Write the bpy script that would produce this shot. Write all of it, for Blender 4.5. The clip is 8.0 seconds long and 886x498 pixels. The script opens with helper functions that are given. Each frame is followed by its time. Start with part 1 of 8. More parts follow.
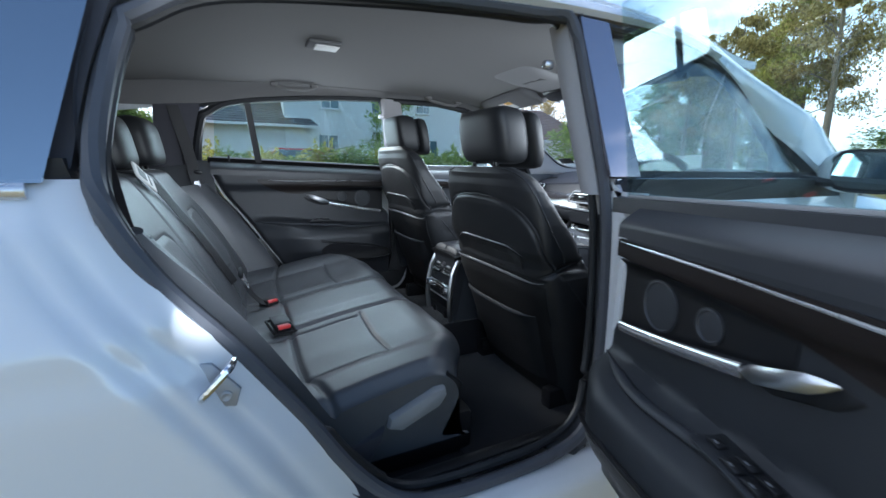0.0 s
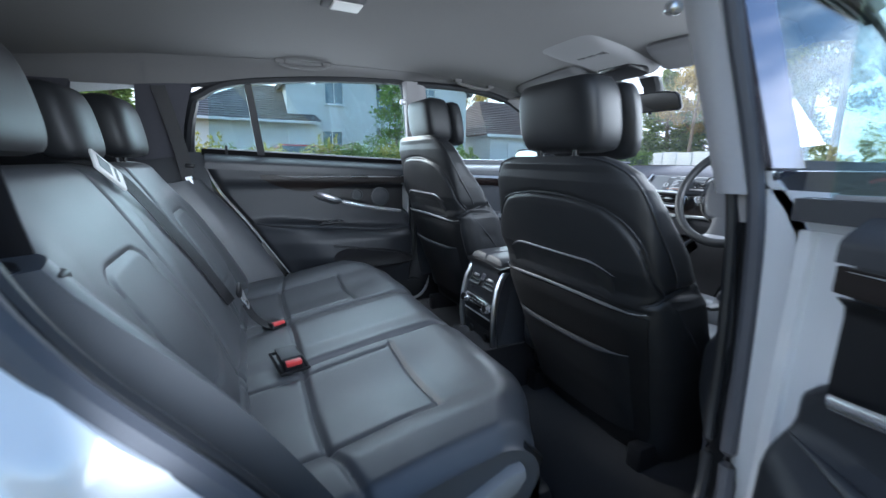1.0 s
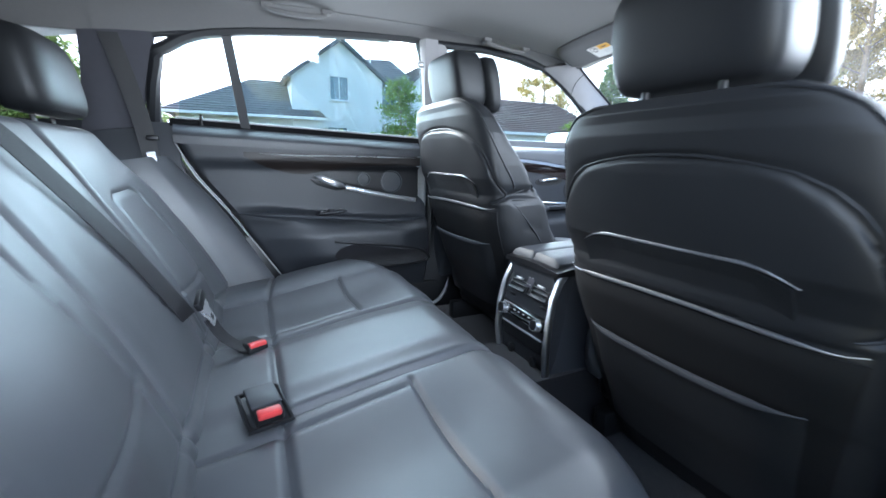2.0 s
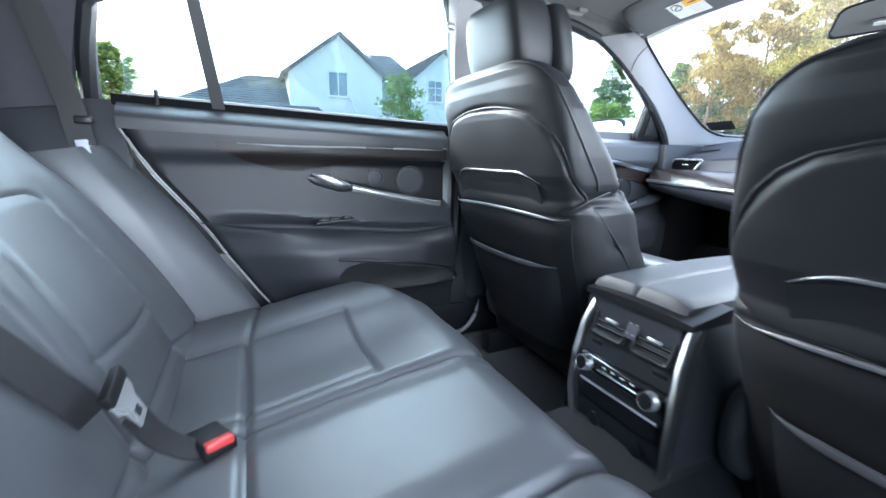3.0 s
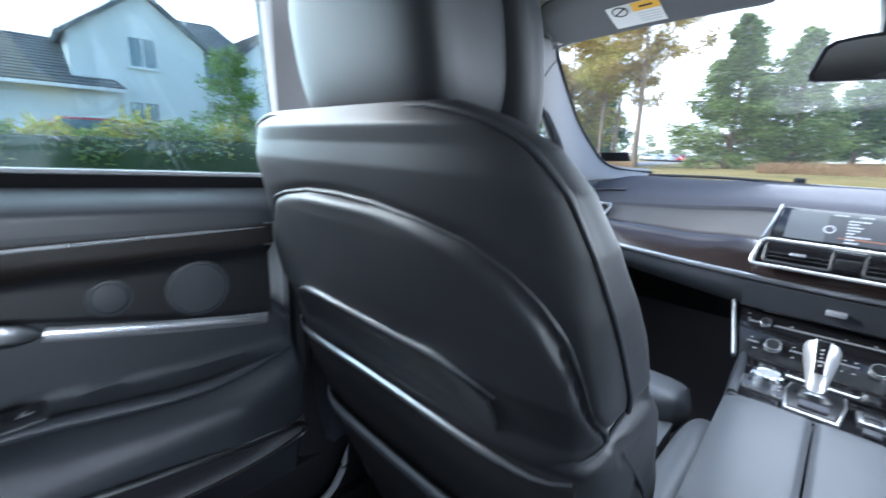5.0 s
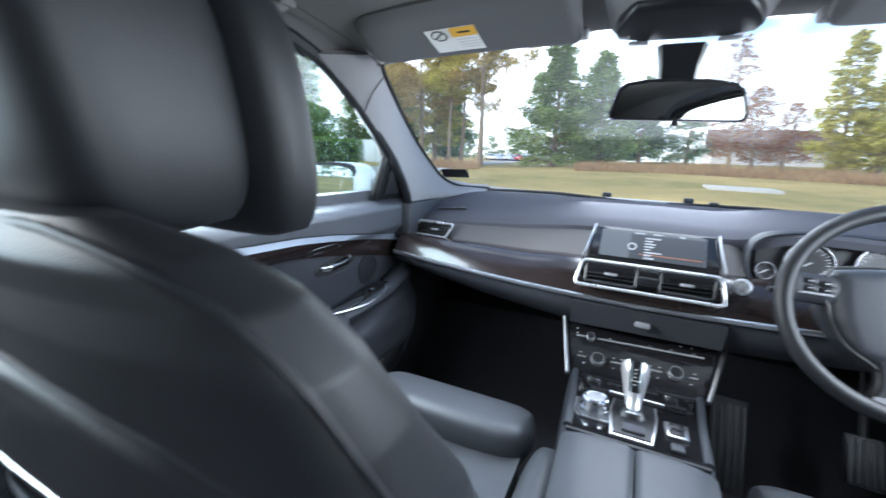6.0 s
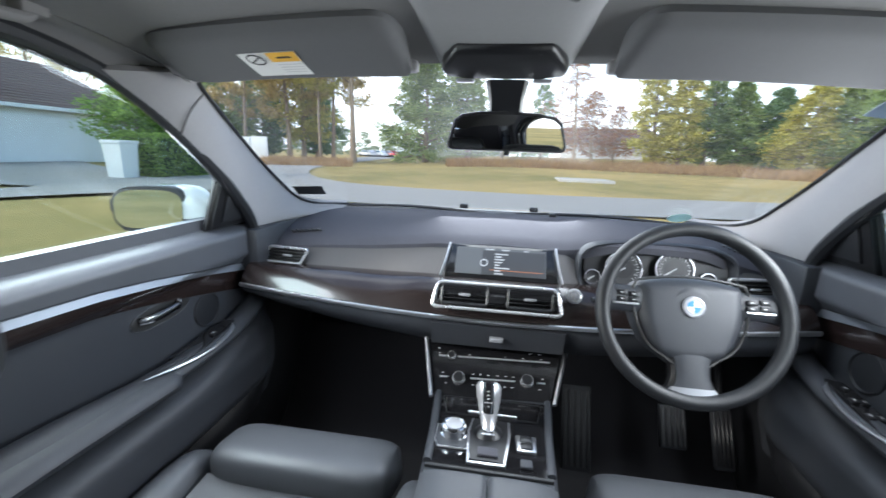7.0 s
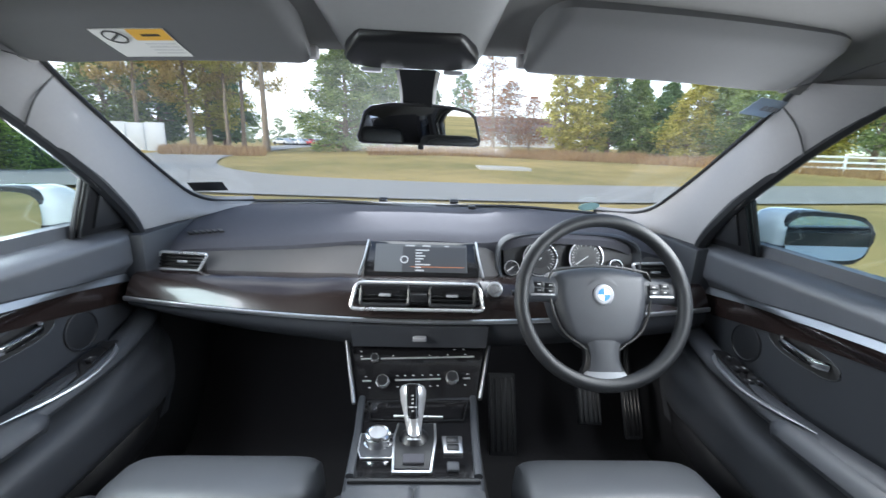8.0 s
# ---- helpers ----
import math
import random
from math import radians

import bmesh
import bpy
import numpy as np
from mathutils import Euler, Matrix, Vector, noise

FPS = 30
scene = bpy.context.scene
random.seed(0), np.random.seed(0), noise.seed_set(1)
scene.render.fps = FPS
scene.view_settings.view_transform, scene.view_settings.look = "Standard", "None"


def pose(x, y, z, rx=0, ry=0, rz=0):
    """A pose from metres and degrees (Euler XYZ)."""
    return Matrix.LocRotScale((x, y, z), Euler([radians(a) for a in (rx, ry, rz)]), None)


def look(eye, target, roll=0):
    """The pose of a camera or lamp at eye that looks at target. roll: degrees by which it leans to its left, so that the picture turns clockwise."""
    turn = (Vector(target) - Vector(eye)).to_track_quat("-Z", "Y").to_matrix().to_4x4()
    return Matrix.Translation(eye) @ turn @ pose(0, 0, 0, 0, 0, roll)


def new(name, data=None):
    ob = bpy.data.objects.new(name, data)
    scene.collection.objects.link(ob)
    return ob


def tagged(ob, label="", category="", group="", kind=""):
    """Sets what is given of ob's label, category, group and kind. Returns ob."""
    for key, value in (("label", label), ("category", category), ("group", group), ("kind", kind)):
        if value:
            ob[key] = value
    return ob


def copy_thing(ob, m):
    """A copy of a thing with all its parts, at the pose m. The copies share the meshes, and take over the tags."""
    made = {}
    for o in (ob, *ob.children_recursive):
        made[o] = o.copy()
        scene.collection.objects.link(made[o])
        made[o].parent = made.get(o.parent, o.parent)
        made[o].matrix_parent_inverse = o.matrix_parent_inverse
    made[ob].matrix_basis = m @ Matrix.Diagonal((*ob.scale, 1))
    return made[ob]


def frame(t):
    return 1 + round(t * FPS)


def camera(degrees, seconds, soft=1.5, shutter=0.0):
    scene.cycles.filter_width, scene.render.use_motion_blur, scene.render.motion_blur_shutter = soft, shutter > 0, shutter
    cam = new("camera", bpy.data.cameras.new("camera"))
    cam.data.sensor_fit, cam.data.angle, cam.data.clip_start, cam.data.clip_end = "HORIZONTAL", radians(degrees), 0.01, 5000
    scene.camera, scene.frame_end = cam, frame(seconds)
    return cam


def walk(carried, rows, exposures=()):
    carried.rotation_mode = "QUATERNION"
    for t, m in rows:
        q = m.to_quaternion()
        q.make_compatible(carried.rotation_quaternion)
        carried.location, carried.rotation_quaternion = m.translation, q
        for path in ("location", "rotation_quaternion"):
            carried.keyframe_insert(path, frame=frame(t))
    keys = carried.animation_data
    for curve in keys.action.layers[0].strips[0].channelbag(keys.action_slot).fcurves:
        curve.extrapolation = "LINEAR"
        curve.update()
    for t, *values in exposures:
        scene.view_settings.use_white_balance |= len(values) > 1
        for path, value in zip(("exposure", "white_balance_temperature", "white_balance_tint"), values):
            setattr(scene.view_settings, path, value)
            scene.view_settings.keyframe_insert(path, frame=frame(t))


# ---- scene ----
cam = camera(94.3, 8.0, shutter=0.5)
PATH = [
    (0, (0.583, -1.539, 1.098), (1.445, 0.22, 0.693), 0.9),
    (0.5, (0.591, -1.38, 1.086), (1.449, 0.379, 0.672), 1.0),
    (1, (0.597, -1.209, 1.078), (1.445, 0.553, 0.659), 0.9),
    (1.2, (0.609, -1.145, 1.067), (1.448, 0.624, 0.661), 1.0),
    (2.5, (0.708, -0.675, 0.973), (1.533, 1.094, 0.535), 1.1),
    (3, (0.731, -0.485, 0.979), (1.56, 1.281, 0.54), 1.0),
    (3.5, (0.769, -0.321, 0.989), (1.638, 1.428, 0.555), 0.9),
    (4, (0.845, -0.179, 1.024), (1.814, 1.516, 0.59), 0.8),
    (4.2, (0.895, -0.136, 1.043), (1.91, 1.533, 0.612), 0.4),
    (5.3, (1.07, 0.064, 1.169), (2.594, 1.267, 0.69), 2.4),
    (5.5, (1.11, 0.065, 1.182), (2.707, 1.173, 0.711), 2.0),
    (6, (1.163, 0.063, 1.205), (2.929, 0.884, 0.75), 2.5),
    (6.5, (1.199, 0.041, 1.245), (3.075, 0.574, 0.799), 2.3),
    (7, (1.231, 0.018, 1.275), (3.16, 0.292, 0.824), 2.1),
    (7.5, (1.26, -0.001, 1.289), (3.203, 0.068, 0.819), 2.0),
    (8, (1.273, 0.003, 1.287), (3.21, -0.081, 0.796), 2.1),
]
EXPOSURES = [(0, 0.94, 5850, 10), (0.5, 1.08, 5850, 10), (1.0, 1.22, 5750, 10), (2.5, 2.24, 5750, 10), (3.0, 2.30, 5800, 10), (3.5, 2.22, 5700, 10), (4.0, 2.12, 5700, 10), (5.5, 1.48, 5700, 10), (6.0, 1.46, 5850, 10), (6.5, 1.40, 6100, 10), (8.0, 1.30, 6300, 10)]
walk(cam, [(t, look(eye, target, roll)) for t, eye, target, roll in PATH], EXPOSURES)


# ==== place ====
# ---- world, sun ----
SUN_AZ, SUN_EL = radians(118), radians(24)  # direction towards the sun, anticlockwise from the car's nose
world = bpy.data.worlds.new("world")
scene.world = world
world.use_nodes = True
wn, wl = world.node_tree.nodes, world.node_tree.links
wn.clear()
w_out = wn.new("ShaderNodeOutputWorld")
w_bg = wn.new("ShaderNodeBackground")
w_sky = wn.new("ShaderNodeTexSky")
w_sky.sky_type = "NISHITA"
w_sky.sun_disc = False
w_sky.sun_elevation = SUN_EL
w_sky.sun_rotation = radians(90) - SUN_AZ
w_sky.air_density, w_sky.dust_density, w_sky.ozone_density = 1.0, 0.9, 2.0
w_tc = wn.new("ShaderNodeTexCoord")
w_map = wn.new("ShaderNodeMapping")
w_map.inputs["Scale"].default_value = (1.0, 1.0, 2.6)
w_noise = wn.new("ShaderNodeTexNoise")
w_noise.inputs["Scale"].default_value = 2.2
w_noise.inputs["Detail"].default_value = 6
w_noise.inputs["Roughness"].default_value = 0.55
w_ramp = wn.new("ShaderNodeValToRGB")
w_ramp.color_ramp.elements[0].position = 0.33
w_ramp.color_ramp.elements[1].position = 0.56
w_mix = wn.new("ShaderNodeMix")
w_mix.data_type = "RGBA"
w_mix.inputs["B"].default_value = (9.3, 10.0, 10.9, 1)
wl.new(w_tc.outputs["Generated"], w_map.inputs["Vector"])
wl.new(w_map.outputs["Vector"], w_noise.inputs["Vector"])
w_sep = wn.new("ShaderNodeSeparateXYZ")
wl.new(w_tc.outputs["Generated"], w_sep.inputs["Vector"])
w_add = wn.new("ShaderNodeMath")  # clouds are thicker on the sun's side
w_add.operation = "MULTIPLY_ADD"
w_add.inputs[1].default_value = 0.16
wl.new(w_sep.outputs["Y"], w_add.inputs[0])
wl.new(w_noise.outputs["Fac"], w_add.inputs[2])
w_high = wn.new("ShaderNodeMath")  # and thinner overhead, where the blue shows
w_high.operation = "MULTIPLY_ADD"
w_high.inputs[1].default_value = -0.20
wl.new(w_sep.outputs["Z"], w_high.inputs[0])
wl.new(w_add.outputs[0], w_high.inputs[2])
wl.new(w_high.outputs[0], w_ramp.inputs["Fac"])
wl.new(w_ramp.outputs["Color"], w_mix.inputs["Factor"])
wl.new(w_sky.outputs["Color"], w_mix.inputs["A"])
wl.new(w_mix.outputs["Result"], w_bg.inputs["Color"])
w_bg.inputs["Strength"].default_value = 0.145
wl.new(w_bg.outputs["Background"], w_out.inputs["Surface"])

sun_data = bpy.data.lights.new("sun", "SUN")
sun_data.energy, sun_data.angle, sun_data.color = 1.2, radians(12), (1.0, 0.93, 0.84)
sun = new("sun", sun_data)
sun.matrix_world = look((0, 0, 0), (-math.cos(SUN_AZ) * math.cos(SUN_EL), -math.sin(SUN_AZ) * math.cos(SUN_EL), -math.sin(SUN_EL)))

# area lamps added in the window and door openings to boost the sky light
for place, aim, w, h, power in (((0.90, 0.815, 1.235), (0.90, 0.0, 0.95), 0.80, 0.26, 2.0), ((1.78, 0.815, 1.23), (1.74, 0.38, 0.78), 0.75, 0.26, 4.2),
                                ((1.80, -0.700, 1.22), (1.66, 0.0, 0.88), 0.70, 0.22, 4.2), ((2.44, 0.0, 1.33), (1.6, 0.0, 0.85), 0.45, 1.15, 4.2), ((0.85, -0.86, 1.10), (0.75, 0.6, 0.85), 0.70, 0.50, 1.7)):
    ld = bpy.data.lights.new("window_light", "AREA")
    ld.shape, ld.size, ld.size_y, ld.energy, ld.color = "RECTANGLE", w, h, power, (0.93, 0.97, 1.0)
    ld.spread = radians(95 if place[0] < 0.88 else 170)
    wl_ob = new("window_light", ld)
    wl_ob.matrix_world = look(place, aim)


# ---- materials ----
def material(name, color, rough=0.5, metal=0.0, vary=0.15, scale=40.0, bump=0.0, bump_scale=300.0, coat=0.0, spec=0.5,
             pattern="noise", stretch=(1, 1, 1), tint=None, big=0.0, island=0.0, rand=0.0, sheen=0.0, leafy=0.0):
    """A principled surface with grain at two scales, fine relief and optional variation from piece to piece."""
    m = bpy.data.materials.new(name)
    m.use_nodes = True
    n, l = m.node_tree.nodes, m.node_tree.links
    p = n["Principled BSDF"]
    p.inputs["Metallic"].default_value = metal
    p.inputs["Specular IOR Level"].default_value = spec
    p.inputs["Coat Weight"].default_value = coat
    p.inputs["Coat Roughness"].default_value = 0.04
    p.inputs["Sheen Weight"].default_value = sheen
    tc = n.new("ShaderNodeTexCoord")
    mp = n.new("ShaderNodeMapping")
    mp.inputs["Scale"].default_value = stretch
    l.new(tc.outputs["Object"], mp.inputs["Vector"])
    fine = n.new("ShaderNodeTexNoise")
    fine.inputs["Scale"].default_value = scale
    fine.inputs["Detail"].default_value = 5
    l.new(mp.outputs["Vector"], fine.inputs["Vector"])
    wide = n.new("ShaderNodeTexNoise")
    wide.inputs["Scale"].default_value = scale * 0.11
    wide.inputs["Detail"].default_value = 3
    l.new(mp.outputs["Vector"], wide.inputs["Vector"])
    dark = [c * (1 - vary) for c in color]
    light = [min(1, c * (1 + vary)) for c in (tint or color)]
    mix = n.new("ShaderNodeMix")
    mix.data_type = "RGBA"
    mix.inputs["A"].default_value = (*dark, 1)
    mix.inputs["B"].default_value = (*light, 1)
    summed = n.new("ShaderNodeMath")
    summed.operation = "MULTIPLY_ADD"
    summed.inputs[1].default_value = 0.5 + big
    l.new(wide.outputs["Fac"], summed.inputs[0])
    half = n.new("ShaderNodeMath")
    half.operation = "MULTIPLY_ADD"
    half.inputs[1].default_value = 0.5
    half.inputs[2].default_value = -big / 2
    l.new(fine.outputs["Fac"], half.inputs[0])
    l.new(half.outputs[0], summed.inputs[2])
    last = summed.outputs[0]
    if island or rand:
        src = n.new("ShaderNodeNewGeometry").outputs["Random Per Island"] if island else n.new("ShaderNodeObjectInfo").outputs["Random"]
        more = n.new("ShaderNodeMath")
        more.operation = "MULTIPLY_ADD"
        more.inputs[1].default_value = island or rand
        l.new(src, more.inputs[0])
        off = n.new("ShaderNodeMath")
        off.operation = "SUBTRACT"
        off.inputs[1].default_value = (island or rand) / 2
        l.new(last, off.inputs[0])
        l.new(off.outputs[0], more.inputs[2])
        last = more.outputs[0]
    l.new(last, mix.inputs["Factor"])
    l.new(mix.outputs["Result"], p.inputs["Base Color"])
    rr = n.new("ShaderNodeMath")
    rr.operation = "MULTIPLY_ADD"
    rr.inputs[1].default_value = min(0.25, rough * 0.35)
    rr.inputs[2].default_value = rough - min(0.25, rough * 0.35) / 2
    l.new(wide.outputs["Fac"], rr.inputs[0])
    l.new(rr.outputs[0], p.inputs["Roughness"])
    if bump:
        if pattern == "cells":
            tex = n.new("ShaderNodeTexVoronoi")
            tex.inputs["Scale"].default_value = bump_scale
            height = tex.outputs["Distance"]
        else:
            tex = n.new("ShaderNodeTexNoise")
            tex.inputs["Scale"].default_value = bump_scale
            tex.inputs["Detail"].default_value = 3
            height = tex.outputs["Fac"]
        l.new(mp.outputs["Vector"], tex.inputs["Vector"])
        bp = n.new("ShaderNodeBump")
        bp.inputs["Strength"].default_value = bump
        bp.inputs["Distance"].default_value = 0.6 / bump_scale
        l.new(height, bp.inputs["Height"])
        l.new(bp.outputs["Normal"], p.inputs["Normal"])
    if leafy:
        thin = n.new("ShaderNodeBsdfTranslucent")
        l.new(mix.outputs["Result"], thin.inputs["Color"])
        both = n.new("ShaderNodeMixShader")
        both.inputs["Fac"].default_value = leafy
        l.new(p.outputs[0], both.inputs[1])
        l.new(thin.outputs[0], both.inputs[2])
        l.new(both.outputs[0], n["Material Output"].inputs["Surface"])
    return m


def glass_material(name, tint, gloss=1.0, rough=0.0, veil=0.0):
    """A thin pane: tinted see-through with a Fresnel reflection and a pale film imitating haze."""
    m = bpy.data.materials.new(name)
    m.use_nodes = True
    n, l = m.node_tree.nodes, m.node_tree.links
    n.clear()
    out = n.new("ShaderNodeOutputMaterial")
    clear = n.new("ShaderNodeBsdfTransparent")
    clear.inputs["Color"].default_value = (*tint, 1)
    shine = n.new("ShaderNodeBsdfGlossy")
    shine.inputs["Roughness"].default_value = rough
    shine.inputs["Color"].default_value = (0.95, 0.98, 1, 1)
    lw = n.new("ShaderNodeLayerWeight")
    lw.inputs["Blend"].default_value = 0.5
    pw = n.new("ShaderNodeMath")
    pw.operation = "POWER"
    pw.inputs[1].default_value = 4.0
    l.new(lw.outputs["Facing"], pw.inputs[0])
    k = n.new("ShaderNodeMath")
    k.operation = "MULTIPLY_ADD"
    k.inputs[1].default_value = 0.85 * gloss
    k.inputs[2].default_value = 0.035 * gloss
    l.new(pw.outputs[0], k.inputs[0])
    mx = n.new("ShaderNodeMixShader")
    l.new(k.outputs[0], mx.inputs["Fac"])
    l.new(clear.outputs[0], mx.inputs[1])
    l.new(shine.outputs[0], mx.inputs[2])
    last = mx.outputs[0]
    # Pale translucent film imitates a hazy veil over the view outside.
    if veil:
        film = n.new("ShaderNodeBsdfTranslucent")
        film.inputs["Color"].default_value = (0.8, 0.8, 0.78, 1)
        dx = n.new("ShaderNodeMixShader")
        dx.inputs["Fac"].default_value = veil
        l.new(last, dx.inputs[1])
        l.new(film.outputs[0], dx.inputs[2])
        last = dx.outputs[0]
    l.new(last, out.inputs["Surface"])
    return m


def glow_material(name, color, strength):
    m = bpy.data.materials.new(name)
    m.use_nodes = True
    n, l = m.node_tree.nodes, m.node_tree.links
    p = n["Principled BSDF"]
    p.inputs["Base Color"].default_value = (*[c * 0.2 for c in color], 1)
    p.inputs["Emission Color"].default_value = (*color, 1)
    p.inputs["Emission Strength"].default_value = strength
    p.inputs["Roughness"].default_value = 0.2
    return m


# Shaded copy of the seats' leather, for backs, headrests and wheel rim.
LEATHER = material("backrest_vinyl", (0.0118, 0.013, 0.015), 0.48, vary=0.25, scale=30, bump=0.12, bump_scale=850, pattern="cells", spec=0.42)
# Lit copy of the same leather, lightened for benches and cushions.
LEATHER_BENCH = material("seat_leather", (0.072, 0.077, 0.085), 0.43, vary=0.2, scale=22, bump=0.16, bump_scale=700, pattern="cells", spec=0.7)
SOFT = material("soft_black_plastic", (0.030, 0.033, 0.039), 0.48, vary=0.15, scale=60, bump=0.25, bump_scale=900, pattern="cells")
DASHPAD = material("dash_pad", (0.070, 0.070, 0.082), 0.85, vary=0.12, scale=60, bump=0.3, bump_scale=900, pattern="cells", spec=0.25)
TAUPE = material("grey_fascia", (0.075, 0.070, 0.068), 0.55, vary=0.1, scale=60, bump=0.25, bump_scale=900, pattern="cells")
# Shaded copy of the soft black plastic, darkened for the rear doors.
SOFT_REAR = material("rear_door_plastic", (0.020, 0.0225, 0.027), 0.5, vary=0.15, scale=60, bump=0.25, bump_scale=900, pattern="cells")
SHELL = material("seat_back_shell", (0.0055, 0.006, 0.007), 0.6, vary=0.2, scale=60, bump=0.3, bump_scale=900, pattern="cells", spec=0.35)
# Darker copy of the door-top leather, toned for the dimmer rear doors.
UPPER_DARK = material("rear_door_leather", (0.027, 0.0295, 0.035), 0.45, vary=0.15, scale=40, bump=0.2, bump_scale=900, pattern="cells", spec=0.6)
# Leather lightened to carry the sky's light on the front door tops.
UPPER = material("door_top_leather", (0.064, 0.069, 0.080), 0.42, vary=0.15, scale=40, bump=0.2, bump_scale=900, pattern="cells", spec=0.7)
HARD = material("hard_black_plastic", (0.0095, 0.010, 0.0115), 0.38, vary=0.15, scale=80, bump=0.1, bump_scale=900, spec=0.4)
# Pale lavender metal imitates the sky reflected in the black pillar cover.
PILLAR_SHEEN = material("gloss_pillar_film", (0.30, 0.29, 0.33), 0.08, metal=0.8, vary=0.05, scale=30)
PIANO = material("gloss_black", (0.008, 0.008, 0.009), 0.10, vary=0.2, scale=30, coat=0.5)
RUBBER = material("black_rubber", (0.013, 0.0145, 0.0175), 0.5, vary=0.2, scale=50, bump=0.15, bump_scale=500)
WOOD = material("dark_wood_trim", (0.011, 0.0075, 0.007), 0.26, vary=0.5, scale=30, stretch=(1, 0.08, 6), coat=0.35, tint=(0.017, 0.011, 0.010))
WOOD_SATIN = material("satin_wood_trim", (0.011, 0.0078, 0.007), 0.5, vary=0.5, scale=30, stretch=(0.08, 1, 6), coat=0.05, tint=(0.014, 0.0105, 0.0095), spec=0.3)
CHROME = material("chrome", (0.72, 0.73, 0.75), 0.14, metal=1.0, vary=0.05, scale=50)
SATIN = material("satin_aluminium", (0.60, 0.61, 0.63), 0.32, metal=1.0, vary=0.06, scale=80, bump=0.05, bump_scale=800)
SILVER = material("silver_plastic", (0.30, 0.31, 0.33), 0.38, metal=0.35, vary=0.06, scale=60)
# Headliner grey is set below the pillars' to imitate dimmer light.
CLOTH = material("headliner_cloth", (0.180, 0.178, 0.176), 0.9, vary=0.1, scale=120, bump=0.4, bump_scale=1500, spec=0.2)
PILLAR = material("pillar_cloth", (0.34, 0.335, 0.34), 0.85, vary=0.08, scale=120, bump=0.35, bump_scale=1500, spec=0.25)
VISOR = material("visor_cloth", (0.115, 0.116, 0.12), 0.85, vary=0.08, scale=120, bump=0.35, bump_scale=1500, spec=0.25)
CARPET = material("black_carpet", (0.011, 0.011, 0.013), 0.95, vary=0.35, scale=160, bump=0.9, bump_scale=500, spec=0.15, sheen=0.2)
WEB = material("belt_webbing", (0.012, 0.012, 0.014), 0.6, vary=0.2, scale=120, bump=0.5, bump_scale=700, stretch=(1, 4, 1))
WHITE = material("white_car_paint", (0.72, 0.74, 0.76), 0.16, vary=0.03, scale=8, coat=1.0)
RED = material("red_plastic", (0.55, 0.05, 0.05), 0.35, vary=0.1, scale=40)
LABEL = material("white_label", (0.72, 0.72, 0.70), 0.5, vary=0.04, scale=60)
ORANGE = material("orange_label", (0.75, 0.42, 0.06), 0.5, vary=0.08, scale=60)
INK = material("black_ink", (0.02, 0.02, 0.02), 0.5)
PRINT = material("white_print", (0.55, 0.55, 0.55), 0.5)
BLUE = material("blue_enamel", (0.05, 0.22, 0.55), 0.2, coat=0.6)
MIRROR = material("mirror_silver", (0.86, 0.88, 0.88), 0.015, metal=1.0, vary=0.01)
MIRROR_DOOR = material("tinted_mirror", (0.68, 0.75, 0.78), 0.02, metal=1.0, vary=0.01)
ACCENT = material("blue_grey_accent", (0.22, 0.24, 0.27), 0.42, metal=0.7, vary=0.06, scale=60)
GLASS = glass_material("clear_glass", (0.97, 0.985, 0.98))
TINTED = glass_material("tinted_glass", (0.50, 0.51, 0.54))
PRIVACY = glass_material("privacy_glass", (0.40, 0.39, 0.41), gloss=11.0)
SIDE_GLASS = glass_material("side_glass", (0.86, 0.93, 0.92))
REAR_GLASS = glass_material("green_tinted_glass", (0.82, 0.93, 0.94), gloss=2.5)
SEAL = material("matt_belt_seal", (0.010, 0.010, 0.011), 0.95, vary=0.2, scale=50, spec=0.05)
SEAL_GREY = material("grey_door_seal", (0.070, 0.074, 0.088), 0.6, vary=0.2, scale=50, bump=0.15, bump_scale=500)
KNOB = material("bright_knob_metal", (0.66, 0.67, 0.69), 0.22, metal=0.85, vary=0.05, scale=60)
ARM_LEATHER = material("armrest_leather", (0.045, 0.049, 0.056), 0.48, vary=0.2, scale=22, bump=0.16, bump_scale=700, pattern="cells", spec=0.6)
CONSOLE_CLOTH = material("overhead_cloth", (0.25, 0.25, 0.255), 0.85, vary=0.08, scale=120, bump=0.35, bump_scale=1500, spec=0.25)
WINDSCREEN = glass_material("windscreen_glass", (0.97, 0.98, 0.975), 0.5, veil=0.018)
SCREEN = glow_material("display_screen", (0.15, 0.165, 0.18), 0.28)
SCREEN_DARK = glow_material("display_menu", (0.07, 0.076, 0.084), 0.3)
SCREEN_TEXT = glow_material("display_text", (0.6, 0.64, 0.68), 0.35)
BRIGHT = material("bright_satin_trim", (0.68, 0.69, 0.71), 0.28, metal=0.75, vary=0.05, scale=60)
EDGE_GREY = material("grey_edge_plastic", (0.26, 0.265, 0.27), 0.55, vary=0.06, scale=60)
SCREEN_RED = glow_material("display_bar", (0.5, 0.2, 0.1), 0.35)
DIAL = material("dial_face", (0.02, 0.02, 0.022), 0.4)


# ---- building tools ----
def part(name, bm, mat, parent=None, label="", smooth=True, angle=40):
    me = bpy.data.meshes.new(name)
    bmesh.ops.recalc_face_normals(bm, faces=bm.faces)
    bm.to_mesh(me)
    bm.free()
    me.materials.append(mat)
    if smooth:
        me.shade_smooth()
        me.set_sharp_from_angle(angle=radians(angle))
    ob = new(name, me)
    if parent:
        ob.parent = parent
    if label:
        tagged(ob, label)
    return ob


